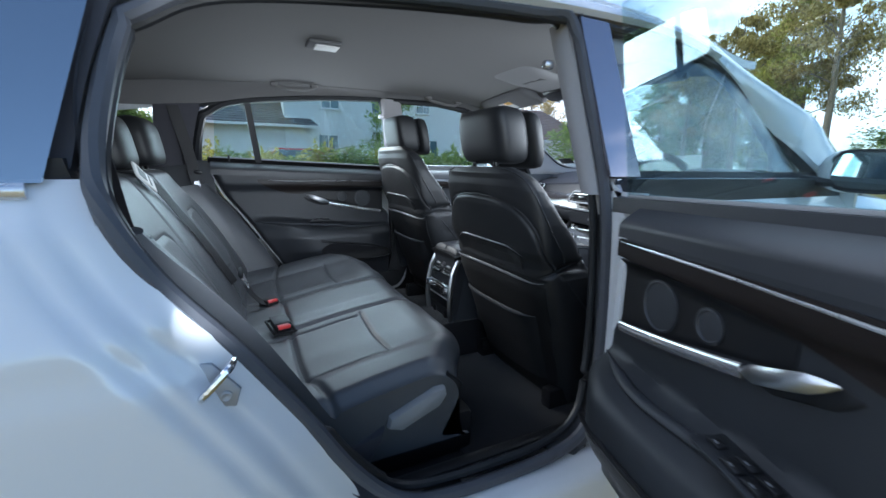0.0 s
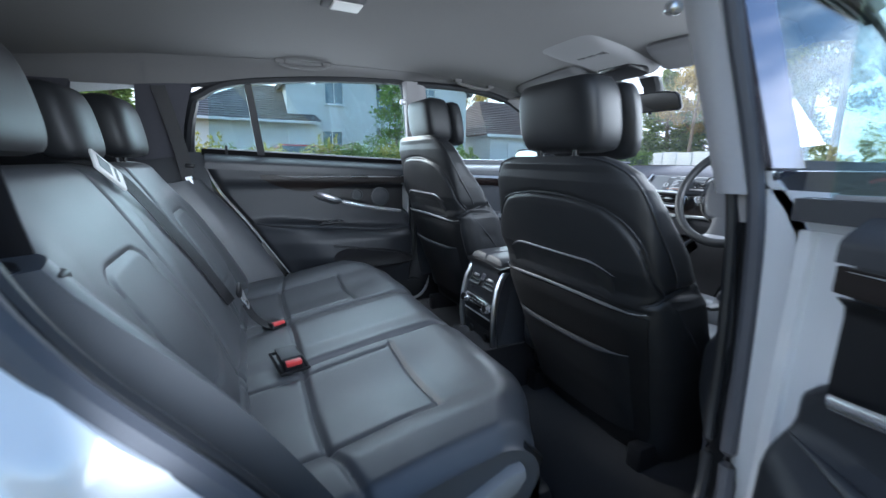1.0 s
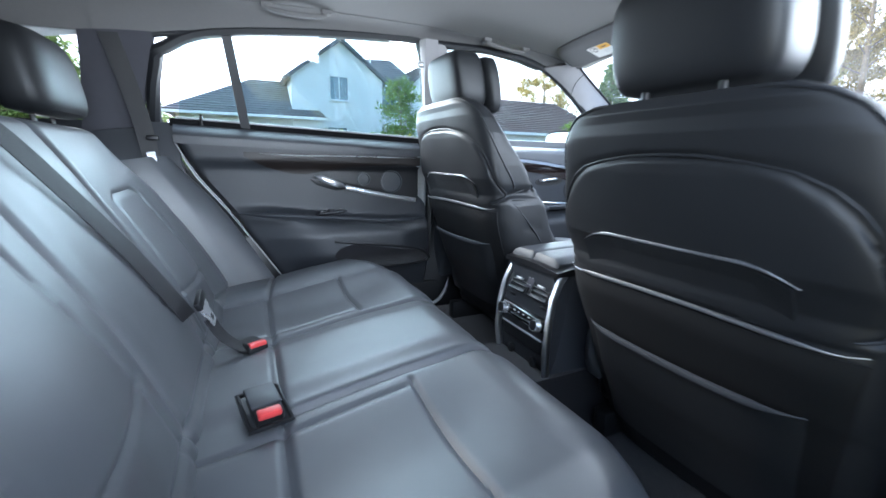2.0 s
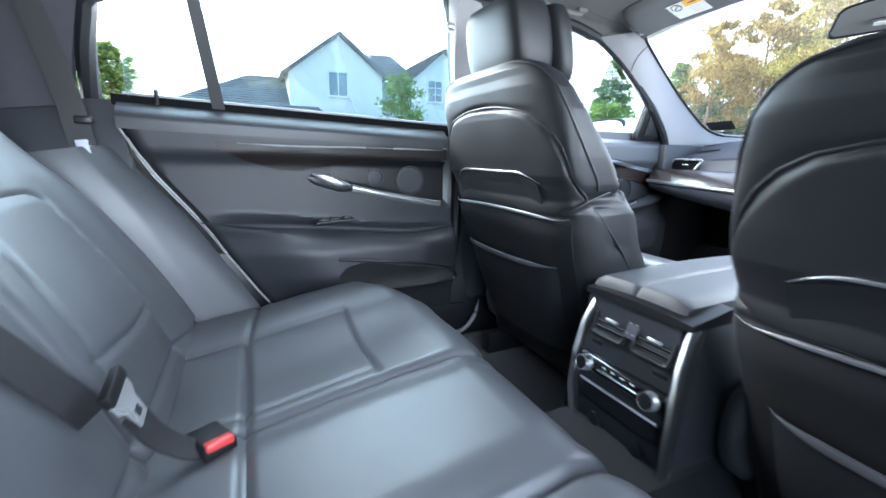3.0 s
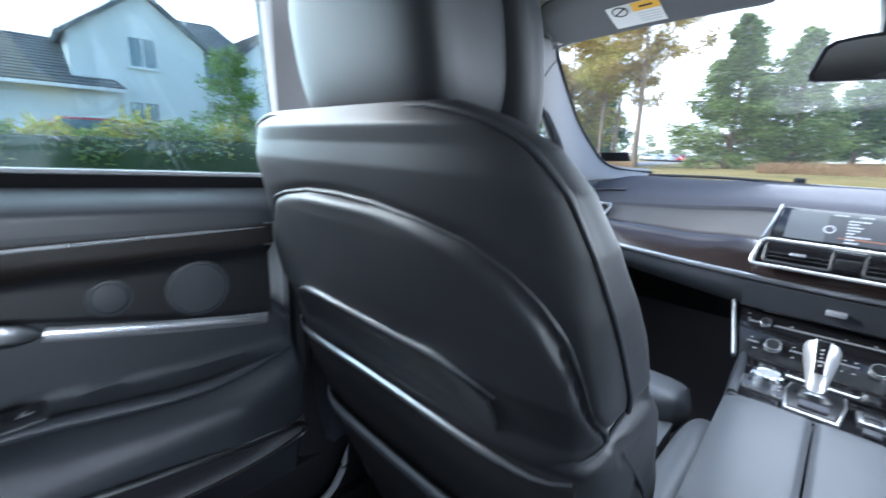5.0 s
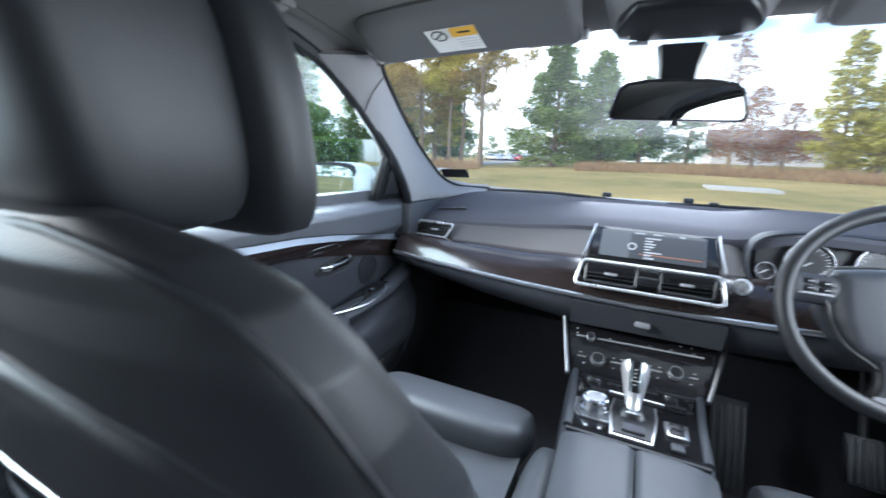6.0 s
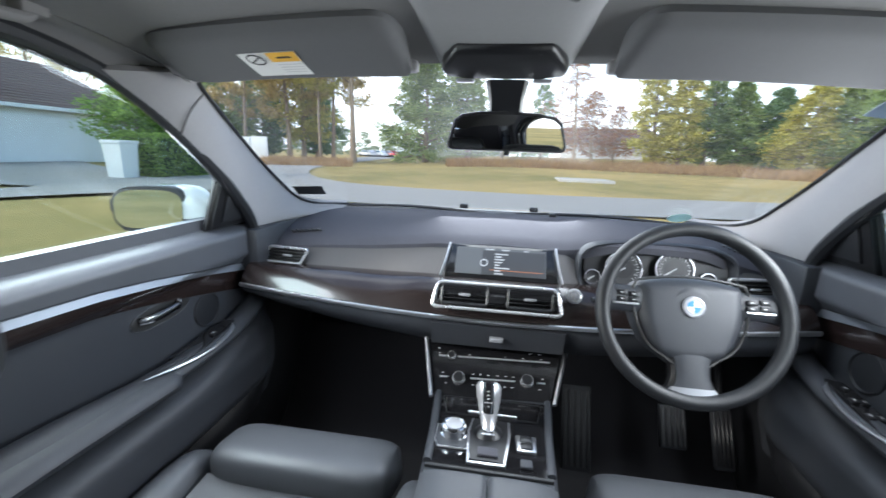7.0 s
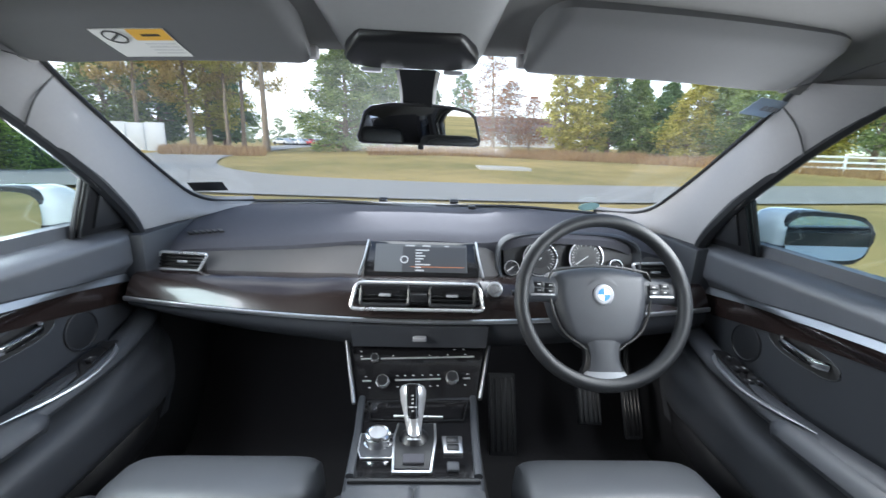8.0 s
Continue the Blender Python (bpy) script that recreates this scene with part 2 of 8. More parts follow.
def thing(name, label, category, at=(0, 0, 0), group="", kind=""):
    ob = new(name)
    ob.empty_display_size = 0.05
    ob.location = at
    return tagged(ob, label, category, group, kind)


def sm(a, b, x):
    t = min(1, max(0, (x - a) / (b - a)))
    return t * t * (3 - 2 * t)


def lerp_table(table, x):
    """Smooth value of x in a table of (x, value)."""
    if x <= table[0][0]:
        return table[0][1]
    for (a, va), (b, vb) in zip(table, table[1:]):
        if x <= b:
            return va + (vb - va) * (x - a) / (b - a)
    return table[-1][1]


def groove(d, width=0.006, depth=0.005):
    return depth * math.exp(-(d / width) ** 2)


def rbox(x0, x1, y0, y1, z0, z1, r=0.004, seg=2, m=None):
    """A box with rounded edges."""
    bm = bmesh.new()
    bmesh.ops.create_cube(bm, size=1)
    for v in bm.verts:
        v.co = ((x0 + x1) / 2 + v.co.x * (x1 - x0), (y0 + y1) / 2 + v.co.y * (y1 - y0), (z0 + z1) / 2 + v.co.z * (z1 - z0))
    if r > 0:
        r = min(r, 0.49 * min(abs(x1 - x0), abs(y1 - y0), abs(z1 - z0)))
        bmesh.ops.bevel(bm, geom=bm.edges[:], offset=r, segments=seg, profile=0.5, affect="EDGES", clamp_overlap=True)
    if m is not None:
        bm.transform(m)
    return bm


def merge(*bms):
    """Several bmeshes as one."""
    out = bmesh.new()
    for b in bms:
        vs = [out.verts.new(v.co) for v in b.verts]
        b.verts.index_update()
        for f in b.faces:
            out.faces.new([vs[v.index] for v in f.verts])
        b.free()
    return out


def loft(rings, caps=True, closed=True, wrap=False):
    """A skin over rings of equally many points."""
    bm = bmesh.new()
    vs = [[bm.verts.new(p) for p in r] for r in rings]
    n = len(rings[0])
    pairs = list(zip(vs, vs[1:])) + ([(vs[-1], vs[0])] if wrap else [])
    for a, b in pairs:
        for i in range(n if closed else n - 1):
            j = (i + 1) % n
            bm.faces.new((a[i], a[j], b[j], b[i]))
    if caps and closed and not wrap:
        bm.faces.new(vs[0][::-1])
        bm.faces.new(vs[-1])
    return bm


def patch(front, nu, nv, back):
    """A closed slab between two surfaces front(u, v) and back(u, v), u and v from 0 to 1."""
    bm = bmesh.new()
    a = [[bm.verts.new(front(i / nu, j / nv)) for j in range(nv + 1)] for i in range(nu + 1)]
    b = [[bm.verts.new(back(i / nu, j / nv)) for j in range(nv + 1)] for i in range(nu + 1)]
    for i in range(nu):
        for j in range(nv):
            bm.faces.new((a[i][j], a[i + 1][j], a[i + 1][j + 1], a[i][j + 1]))
            bm.faces.new((b[i][j], b[i][j + 1], b[i + 1][j + 1], b[i + 1][j]))
    for i in range(nu):
        bm.faces.new((a[i][0], b[i][0], b[i + 1][0], a[i + 1][0]))
        bm.faces.new((a[i][nv], a[i + 1][nv], b[i + 1][nv], b[i][nv]))
    for j in range(nv):
        bm.faces.new((a[0][j], a[0][j + 1], b[0][j + 1], b[0][j]))
        bm.faces.new((a[nu][j], b[nu][j], b[nu][j + 1], a[nu][j + 1]))
    return bm


def spline(pts, n=8):
    """Catmull-Rom points through pts."""
    p = [Vector(q) for q in pts]
    p = [2 * p[0] - p[1]] + p + [2 * p[-1] - p[-2]]
    out = []
    for i in range(1, len(p) - 2):
        for k in range(n):
            t = k / n
            a, b, c, d = p[i - 1], p[i], p[i + 1], p[i + 2]
            out.append(0.5 * (2 * b + (c - a) * t + (2 * a - 5 * b + 4 * c - d) * t * t + (3 * b - a - 3 * c + d) * t ** 3))
    out.append(p[-2])
    return out


def tube(pts, r, n=8, ry=None, up=(0, 0, 1), wrap=False, taper=False):
    """A tube of elliptic section (r across, ry along up) along points."""
    pts = [Vector(p) for p in pts]
    ry = ry or r
    rings = []
    for i, p in enumerate(pts):
        a = pts[i - 1] if (i or wrap) else p
        b = pts[(i + 1) % len(pts)] if (i < len(pts) - 1 or wrap) else p
        d = (b - a).normalized()
        u = Vector(up)
        if abs(d.dot(u)) > 0.95:
            u = Vector((1, 0, 0))
        s = d.cross(u).normalized()
        u = s.cross(d)
        k = 1.0
        if taper:
            t = i / (len(pts) - 1)
            k = max(0.15, min(1, 6 * t, 6 * (1 - t)))
        rings.append([p + k * (s * r * math.cos(2 * math.pi * q / n) + u * ry * math.sin(2 * math.pi * q / n)) for q in range(n)])
    return loft(rings, wrap=wrap)


def outline_prism(pts, lower, upper, r=0.0):
    """A flat polygon given by 2D points, from one 3D map to another: lower(p), upper(p)."""
    bm = bmesh.new()
    a = [bm.verts.new(lower(p)) for p in pts]
    b = [bm.verts.new(upper(p)) for p in pts]
    n = len(pts)
    bm.faces.new(a[::-1])
    bm.faces.new(b)
    for i in range(n):
        bm.faces.new((a[i], a[(i + 1) % n], b[(i + 1) % n], b[i]))
    if r:
        es = [e for e in bm.edges if len(e.link_faces) == 2 and any(len(f.verts) == n for f in e.link_faces)]
        bmesh.ops.bevel(bm, geom=es, offset=r, segments=2, profile=0.5, affect="EDGES", clamp_overlap=True)
    return bm


def lathe(profile, m=None, n=24):
    """A turned body: profile of (radius, height), about z, then moved by m."""
    rings = [[Vector((r * math.cos(2 * math.pi * k / n), r * math.sin(2 * math.pi * k / n), h)) for k in range(n)] for r, h in profile]
    bm = loft(rings)
    if m is not None:
        bm.transform(m)
    return bm


def hoop(r0, r1, h0, h1, m=None, n=32):
    """A flat hoop from radius r0 to r1 and height h0 to h1."""
    rows = [[Vector((r * math.cos(2 * math.pi * k / n), r * math.sin(2 * math.pi * k / n), h)) for k in range(n)] for r, h in ((r1, h0), (r1, h1), (r0, h1), (r0, h0))]
    bm = loft(rows, wrap=True)
    if m is not None:
        bm.transform(m)
    return bm


def facing(place, normal, roll=0):
    """A frame at place whose z points along normal."""
    return Matrix.Translation(place) @ Vector(normal).to_track_quat("Z", "Y").to_matrix().to_4x4() @ Matrix.Rotation(radians(roll), 4, "Z")


def superring(xc, yc, z, hx, hy, n=48, p=3.0, lean=None):
    out = []
    for k in range(n):
        a = 2 * math.pi * k / n
        c, s = math.cos(a), math.sin(a)
        x = math.copysign(abs(c) ** (2 / p), c) * hx
        y = math.copysign(abs(s) ** (2 / p), s) * hy
        out.append(Vector((xc + x, yc + y, z)))
    return out


def bars(parent, name, mat, origin, right, up, rows, thick=0.0006):
    """Flat bars (unreadable print) on a plane: rows of (u0, u1, v0, v1) in metres."""
    o, r, u = Vector(origin), Vector(right).normalized(), Vector(up).normalized()
    nrm = r.cross(u)
    bm = bmesh.new()
    for u0, u1, v0, v1 in rows:
        c = [o + r * a + u * b for a, b in ((u0, v0), (u1, v0), (u1, v1), (u0, v1))]
        lo = [bm.verts.new(p) for p in c]
        hi = [bm.verts.new(p + nrm * thick) for p in c]
        bm.faces.new(hi)
        bm.faces.new(lo[::-1])
        for i in range(4):
            bm.faces.new((lo[i], lo[(i + 1) % 4], hi[(i + 1) % 4], hi[i]))
    return part(name, bm, mat, parent, smooth=False)


# ---- car shell: x forward, y to the car's left, z up, ground at 0 ----
YC = 0.012  # middle of dashboard and console
HEAD_Z = [(-0.6, 1.33), (-0.2, 1.41), (0.3, 1.47), (0.8, 1.50), (1.3, 1.505), (1.6, 1.495), (1.85, 1.47), (2.02, 1.435)]
RAIL = [(0.30, 1.32), (0.44, 1.352), (0.62, 1.382), (0.9, 1.412), (1.2, 1.432), (1.4, 1.438), (1.6, 1.436), (1.75, 1.42), (1.88, 1.392), (2.0, 1.335)]


def head_z(x, y):
    return lerp_table(HEAD_Z, x) - 0.040 * min(1.2, abs(y) / 0.64) ** 2.6


def resample(line, n):
    line = [Vector(p) for p in line]
    d = [0.0]
    for a, b in zip(line, line[1:]):
        d.append(d[-1] + (b - a).length)
    out = []
    for k in range(n + 1):
        s = d[-1] * k / n
        i = max(j for j in range(len(d)) if d[j] <= s + 1e-9)
        i = min(i, len(line) - 2)
        out.append(line[i].lerp(line[i + 1], (s - d[i]) / max(1e-9, d[i + 1] - d[i])))
    return out


def ribbon(a, b, back, n=24, m=6, bulge=(0, 0, 0), smoothline=True):
    """A slab spanned between two lines; back: vector to its rear side; bulge: how far its middle swells."""
    la = resample(spline(a, 6) if smoothline and len(a) > 2 else a, n)
    lb = resample(spline(b, 6) if smoothline and len(b) > 2 else b, n)
    back, bulge = Vector(back), Vector(bulge)

    def at(u, v):
        i = min(n, round(u * n))
        return la[i].lerp(lb[i], v) + bulge * (4 * v * (1 - v))

    return patch(at, n, m, lambda u, v: at(u, v) + back)


def side(pts, s):
    return [(x, y * s, z) for x, y, z in pts]


headliner = part("ceiling", patch(
    lambda u, v: Vector((-0.6 + 2.62 * u, -0.66 + 1.32 * v, head_z(-0.6 + 2.62 * u, -0.66 + 1.32 * v))), 40, 30,
    lambda u, v: Vector((-0.6 + 2.62 * u, -0.66 + 1.32 * v, head_z(-0.6 + 2.62 * u, -0.66 + 1.32 * v) + 0.02))), CLOTH)
tagged(headliner, "grey fabric headliner under the car roof", "headliner", kind="structure")

car = thing("car", "white hatchback car with its rear door open", "car", (1.3, 0, 0))
car.location = (0, 0, 0)
part("roof", patch(
    lambda u, v: Vector((-0.75 + 2.86 * u, -0.70 + 1.4 * v, head_z(-0.75 + 2.86 * u, (-0.70 + 1.4 * v) * 0.95) + 0.045)), 40, 24,
    lambda u, v: Vector((-0.75 + 2.86 * u, -0.70 + 1.4 * v, head_z(-0.75 + 2.86 * u, (-0.70 + 1.4 * v) * 0.95) + 0.022))), WHITE, car)


def screen_at(u, v):
    """Windscreen: u across from right to left, v from top to bottom."""
    y = -1 + 2 * u
    top = Vector((2.050 - 0.03 * y * y, 0.675 * y, 1.449 - 0.05 * abs(y) ** 2.2))
    low = Vector((2.790 - 0.08 * y * y, 0.80 * y, 1.082 - 0.012 * y * y))
    p = top.lerp(low, v)
    p.z += 0.03 * 4 * v * (1 - v)
    return p


pane = part("windscreen", patch(screen_at, 24, 12, lambda u, v: screen_at(u, v) + Vector((0.004, 0, 0.004))), WINDSCREEN, car)
pane.visible_shadow = False

# bonnet and cowl
part("bonnet", patch(
    lambda u, v: Vector((2.84 - 0.16 * (2 * v - 1) ** 2 + 1.1 * u, -0.80 + 1.6 * v, 1.070 - 0.10 * u - 0.12 * u * u - 0.05 * abs(2 * v - 1) ** 3)), 14, 16,
    lambda u, v: Vector((2.84 - 0.16 * (2 * v - 1) ** 2 + 1.1 * u, -0.80 + 1.6 * v, 1.045 - 0.10 * u - 0.12 * u * u - 0.05 * abs(2 * v - 1) ** 3))), WHITE, car)
part("cowl", patch(
    lambda u, v: screen_at(v, 1.0) + Vector((-0.03 + 0.14 * u, 0, -0.014 - 0.004 * u)), 4, 20,
    lambda u, v: screen_at(v, 1.0) + Vector((-0.03 + 0.14 * u, 0, -0.05))), RUBBER, car)
part("front_fascia", patch(
    lambda u, v: Vector((3.94 - 0.16 * (2 * v - 1) ** 2 + 0.16 * u, -0.80 + 1.6 * v, 0.852 - 0.05 * abs(2 * v - 1) ** 3 - 0.40 * u)), 8, 16,
    lambda u, v: Vector((3.84 - 0.16 * (2 * v - 1) ** 2 + 0.16 * u, -0.80 + 1.6 * v, 0.845 - 0.05 * abs(2 * v - 1) ** 3 - 0.40 * u))), WHITE, car)
part("front_bumper", rbox(3.9, 4.2, -0.85, 0.85, 0.2, 0.86, 0.08, 4), WHITE, car)
part("firewall", rbox(2.74, 2.78, -0.80, 0.80, 0.25, 1.04, 0.005), HARD, car)
part("tailgate", rbox(-1.0, -0.9, -0.74, 0.74, 0.5, 1.30, 0.04, 3), WHITE, car)
# Rear pane out of view, added; keeps its shadow to dim the rear.
rear_pane = part("rear_window", patch(lambda u, v: Vector((-0.70 - 0.26 * u, -0.60 + 1.2 * v, 1.355 - 0.14 * u + 0.02 * math.sin(math.pi * v))), 8, 12, lambda u, v: Vector((-0.704 - 0.26 * u, -0.60 + 1.2 * v, 1.361 - 0.14 * u + 0.02 * math.sin(math.pi * v)))), PRIVACY, car)
# Unseen shelf, added to block light from below behind the bench.
part("parcel_shelf", patch(lambda u, v: Vector((0.17 - 1.06 * u, -0.70 + 1.4 * v, 1.045 - 0.02 * u)), 8, 12, lambda u, v: Vector((0.17 - 1.06 * u, -0.70 + 1.4 * v, 1.02 - 0.02 * u))), CARPET, car)
for y in (-0.33, 0.33):
    wiper = tube(spline([(2.79 - 0.12 * y * y * 4, y - 0.32, 1.062), (2.80, y, 1.072), (2.79, y + 0.30, 1.066)], 6), 0.006, 6)
    part("wiper", wiper, RUBBER, car)
for y in (0.17, -0.10):
    part("washer_jet", rbox(2.835, 2.86, y - 0.016, y + 0.016, 1.068, 1.086, 0.004), HARD, car)

for s in (1, -1):
    # windscreen pillar: cloth inside, paint outside
    w_line = side([(1.99, 0.622, 1.410), (2.07, 0.665, 1.388), (2.16, 0.694, 1.350), (2.28, 0.730, 1.300), (2.40, 0.752, 1.236), (2.50, 0.745, 1.165), (2.57, 0.727, 1.112), (2.64, 0.690, 1.085), (2.72, 0.600, 1.078)], s)
    d_line = side([(1.87, 0.705, 1.392), (2.0, 0.705, 1.325), (2.12, 0.708, 1.238), (2.22, 0.722, 1.150), (2.36, 0.748, 1.035), (2.48, 0.735, 1.040), (2.64, 0.66, 1.052)], s)
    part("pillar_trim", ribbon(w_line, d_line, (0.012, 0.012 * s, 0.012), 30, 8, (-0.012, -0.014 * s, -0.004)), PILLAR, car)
    out_w = side([(1.90, 0.655, 1.475), (2.07, 0.690, 1.405), (2.33, 0.775, 1.282), (2.50, 0.785, 1.185), (2.66, 0.80, 1.085)], s)
    out_d = side([(1.80, 0.725, 1.445), (2.0, 0.735, 1.345), (2.14, 0.748, 1.252), (2.28, 0.80, 1.155), (2.44, 0.845, 1.045)], s)
    part("windscreen_pillar", ribbon(out_w, out_d, (-0.01, -0.012 * s, -0.008), 30, 6, (0.004, 0.012 * s, 0.01)), WHITE, car)
    part("screen_seal", tube(spline([(x - 0.002, y - 0.004 * s, z) for x, y, z in w_line], 6), 0.0048, 8), RUBBER, car)
    part("pillar_joint", tube(spline([Vector(w_line[1]).lerp(Vector(w_line[2]), 0.10), Vector((2.045, 0.684 * s, 1.345)) + Vector((-0.006, -0.010 * s, -0.004)), Vector(d_line[1]).lerp(Vector(d_line[2]), 0.37)], 6), 0.0016, 6), VISOR, car)
    part("pillar_seal", tube(spline(side([(1.32, 0.712, 1.430), (1.55, 0.710, 1.434), (1.70, 0.709, 1.428), (1.80, 0.708, 1.414), (1.90, 0.712, 1.388), (2.0, 0.716, 1.335), (2.12, 0.720, 1.248), (2.23, 0.728, 1.158), (2.34, 0.745, 1.035), (2.36, 0.755, 0.86)], s), 5), 0.016, 8), RUBBER, car)
    # rail trim over the side windows
    hl = [(x, 0.635 * s, head_z(x, 0.635) - 0.002) for x in np.linspace(0.30, 2.0, 18)]
    wt = [(x, 0.712 * s, lerp_table(RAIL, x)) for x in np.linspace(0.30, 1.90, 18)]
    part("roof_rail_trim", ribbon(hl, wt, (0, 0.014 * s, 0.012), 36, 6, (0, 0.004 * s, 0.010)), CLOTH, car)
    part("rail_seal", tube([(x, 0.722 * s, lerp_table(RAIL, x) - 0.004) for x in np.linspace(0.42, 1.86, 30)], 0.010, 8), RUBBER, car)
    ro = [(x, 0.665 * s, head_z(x, 0.665) + 0.040) for x in np.linspace(-0.7, 1.93, 20)]
    rw = [(x, 0.745 * s, lerp_table(RAIL, max(0.30, x)) + 0.020 - 0.16 * max(0, 0.3 - x)) for x in np.linspace(-0.7, 1.86, 20)]
    part("roof_side", ribbon(ro, rw, (0, -0.012 * s, -0.01), 36, 6, (0, 0.010 * s, 0.010)), WHITE, car)
    part("dash_end", rbox(2.30, 2.74, min(0.712 * s, 0.79 * s), max(0.712 * s, 0.79 * s), 0.86, 1.043, 0.008), SOFT, car)
    # middle pillar
    part("middle_pillar_trim", ribbon(side([(1.385, 0.785, 0.98), (1.345, 0.752, 1.2), (1.305, 0.705, 1.425)], s), side([(1.50, 0.785, 0.98), (1.455, 0.752, 1.2), (1.41, 0.705, 1.425)], s),
         (0, 0.03 * s, 0.006), 16, 8, (0, -0.020 * s, 0)), PILLAR, car)
    part("middle_pillar_lower", ribbon(side([(1.385, 0.785, 0.98), (1.40, 0.80, 0.7), (1.34, 0.80, 0.36)], s), side([(1.50, 0.785, 0.98), (1.52, 0.80, 0.7), (1.60, 0.80, 0.36)], s),
         (0, 0.03 * s, 0), 16, 8, (0, -0.03 * s, 0)), HARD, car)
    part("pillar_flank", ribbon(side([(1.300, 0.655, 1.430), (1.318, 0.705, 1.25), (1.352, 0.755, 1.03)], s), side([(1.298, 0.716, 1.430), (1.333, 0.754, 1.25), (1.364, 0.798, 1.03)], s), (0.05, 0, 0), 14, 6, (-0.008, 0, 0)), PILLAR, car)
    part("belt_adjuster", rbox(1.272, 1.300, 0.676 * s - 0.012, 0.676 * s + 0.012, 1.330, 1.352, 0.008, 3), BRIGHT, car)
    # inner rear quarter and rear pillar trim
    part("rear_pillar_trim", ribbon(side([(0.262, 0.71, 1.335), (0.248, 0.74, 1.22), (0.222, 0.77, 1.06)], s), side([(0.445, 0.712, 1.352), (0.405, 0.745, 1.22), (0.375, 0.775, 1.08)], s),
         (0, 0.03 * s, 0), 14, 6, (0.0, -0.012 * s, 0)), DASHPAD, car)
    part("rear_quarter_trim", ribbon(side([(-0.6, 0.76, 1.085), (0.0, 0.77, 1.09), (0.455 if s > 0 else 0.372, 0.785, 1.098)], s), side([(-0.6, 0.70, 0.45), (0.0, 0.70, 0.45), (0.55 if s > 0 else 0.47, 0.72, 0.45)], s),
         (0, 0.03 * s, 0), 16, 10, (0, -0.03 * s, 0)), SOFT, car)
    part("rear_rail_trim", ribbon([(x, 0.640 * s, head_z(x, 0.640) - 0.002) for x in np.linspace(-0.6, 0.32, 12)], side([(-0.6, 0.665, 1.285), (-0.3, 0.690, 1.312), (0.08, 0.706, 1.326), (0.32, 0.713, 1.334)], s), (0, 0.014 * s, 0.012), 24, 6, (0, 0.004 * s, 0.008)), CLOTH, car)
    part("rear_upper_trim", ribbon(side([(-0.9, 0.62, 1.28), (-0.3, 0.68, 1.32), (0.08, 0.70, 1.335)], s), side([(-0.9, 0.70, 1.06), (-0.3, 0.76, 1.07), (0.0, 0.77, 1.08)], s),
         (0, 0.03 * s, 0), 12, 6), DASHPAD, car)
    qp = part("quarter_window", ribbon(side([(0.02, 0.722, 1.325), (0.30, 0.722, 1.345)], s), side([(-0.08, 0.792, 1.075), (0.25, 0.792, 1.075)], s), (0, 0.004 * s, 0), 4, 3, smoothline=False), TINTED if s < 0 else GLASS, car)
    qp.visible_shadow = False
    if s < 0:
        pane = part("quarter_pane", ribbon(side([(0.0, 0.755, 1.345), (0.428, 0.755, 1.365)], s), side([(-0.10, 0.826, 1.066), (0.352, 0.826, 1.066)], s), (0, 0.004 * s, 0), 4, 3, smoothline=False), PRIVACY, car)
        pane.visible_shadow = False
    # outer skin behind the rear door
    def skin_y(x, z):
        base = lerp_table([(0.2, 0.90), (0.45, 0.935), (0.62, 0.95), (0.80, 0.948), (0.92, 0.915), (1.0, 0.880), (1.07, 0.815)], z)
        return base + 0.012 * math.exp(-((z - 0.86 - 0.04 * x) / 0.035) ** 2)

    EDGE = [(0.30, 0.80), (0.42, 0.76), (0.50, 0.735), (0.66, 0.648), (0.80, 0.562), (0.93, 0.462), (1.02, 0.410), (1.07, 0.402)]

    def quarter(u, v, s=s):
        z0 = 0.30 + 0.77 * v
        x = -0.95 + (lerp_table(EDGE, z0) + 0.95) * (1 - (1 - u) ** 2)
        d = lerp_table(EDGE, z0) - x
        arch = 0.34 + math.sqrt(max(0.0, 0.355 ** 2 - (x - 0.22) ** 2))
        z = max(z0, min(arch, 1.0)) if abs(x - 0.22) < 0.355 else z0
        fold = sm(1.06, 0.95, z)
        y = skin_y(x, z) - lerp_table([(0.80, 0.080), (0.92, 0.046), (1.0, 0.024), (1.07, 0.0)], z) * (1 - sm(-0.03, 0.135, d)) - fold * (groove(d - 0.056, 0.014, 0.007) + groove(d - 0.100, 0.013, 0.006))
        return Vector((x, y * s, z))

    part("rear_wing", patch(quarter, 130, 56, lambda u, v: quarter(u, v) - Vector((0, 0.02 * s, 0))), WHITE, car)
    part("belt_moulding", tube([(x, (0.834 + 0.004 * (x > 0)) * s, 1.056) for x in np.linspace(-0.6, 0.338, 14)], 0.0045, 8, ry=0.0105), BRIGHT, car)
    if s > 0:
        part("quarter_lining", rbox(0.40, 0.80, 0.80, 0.815, 0.33, 0.70, 0.004), HARD, car)
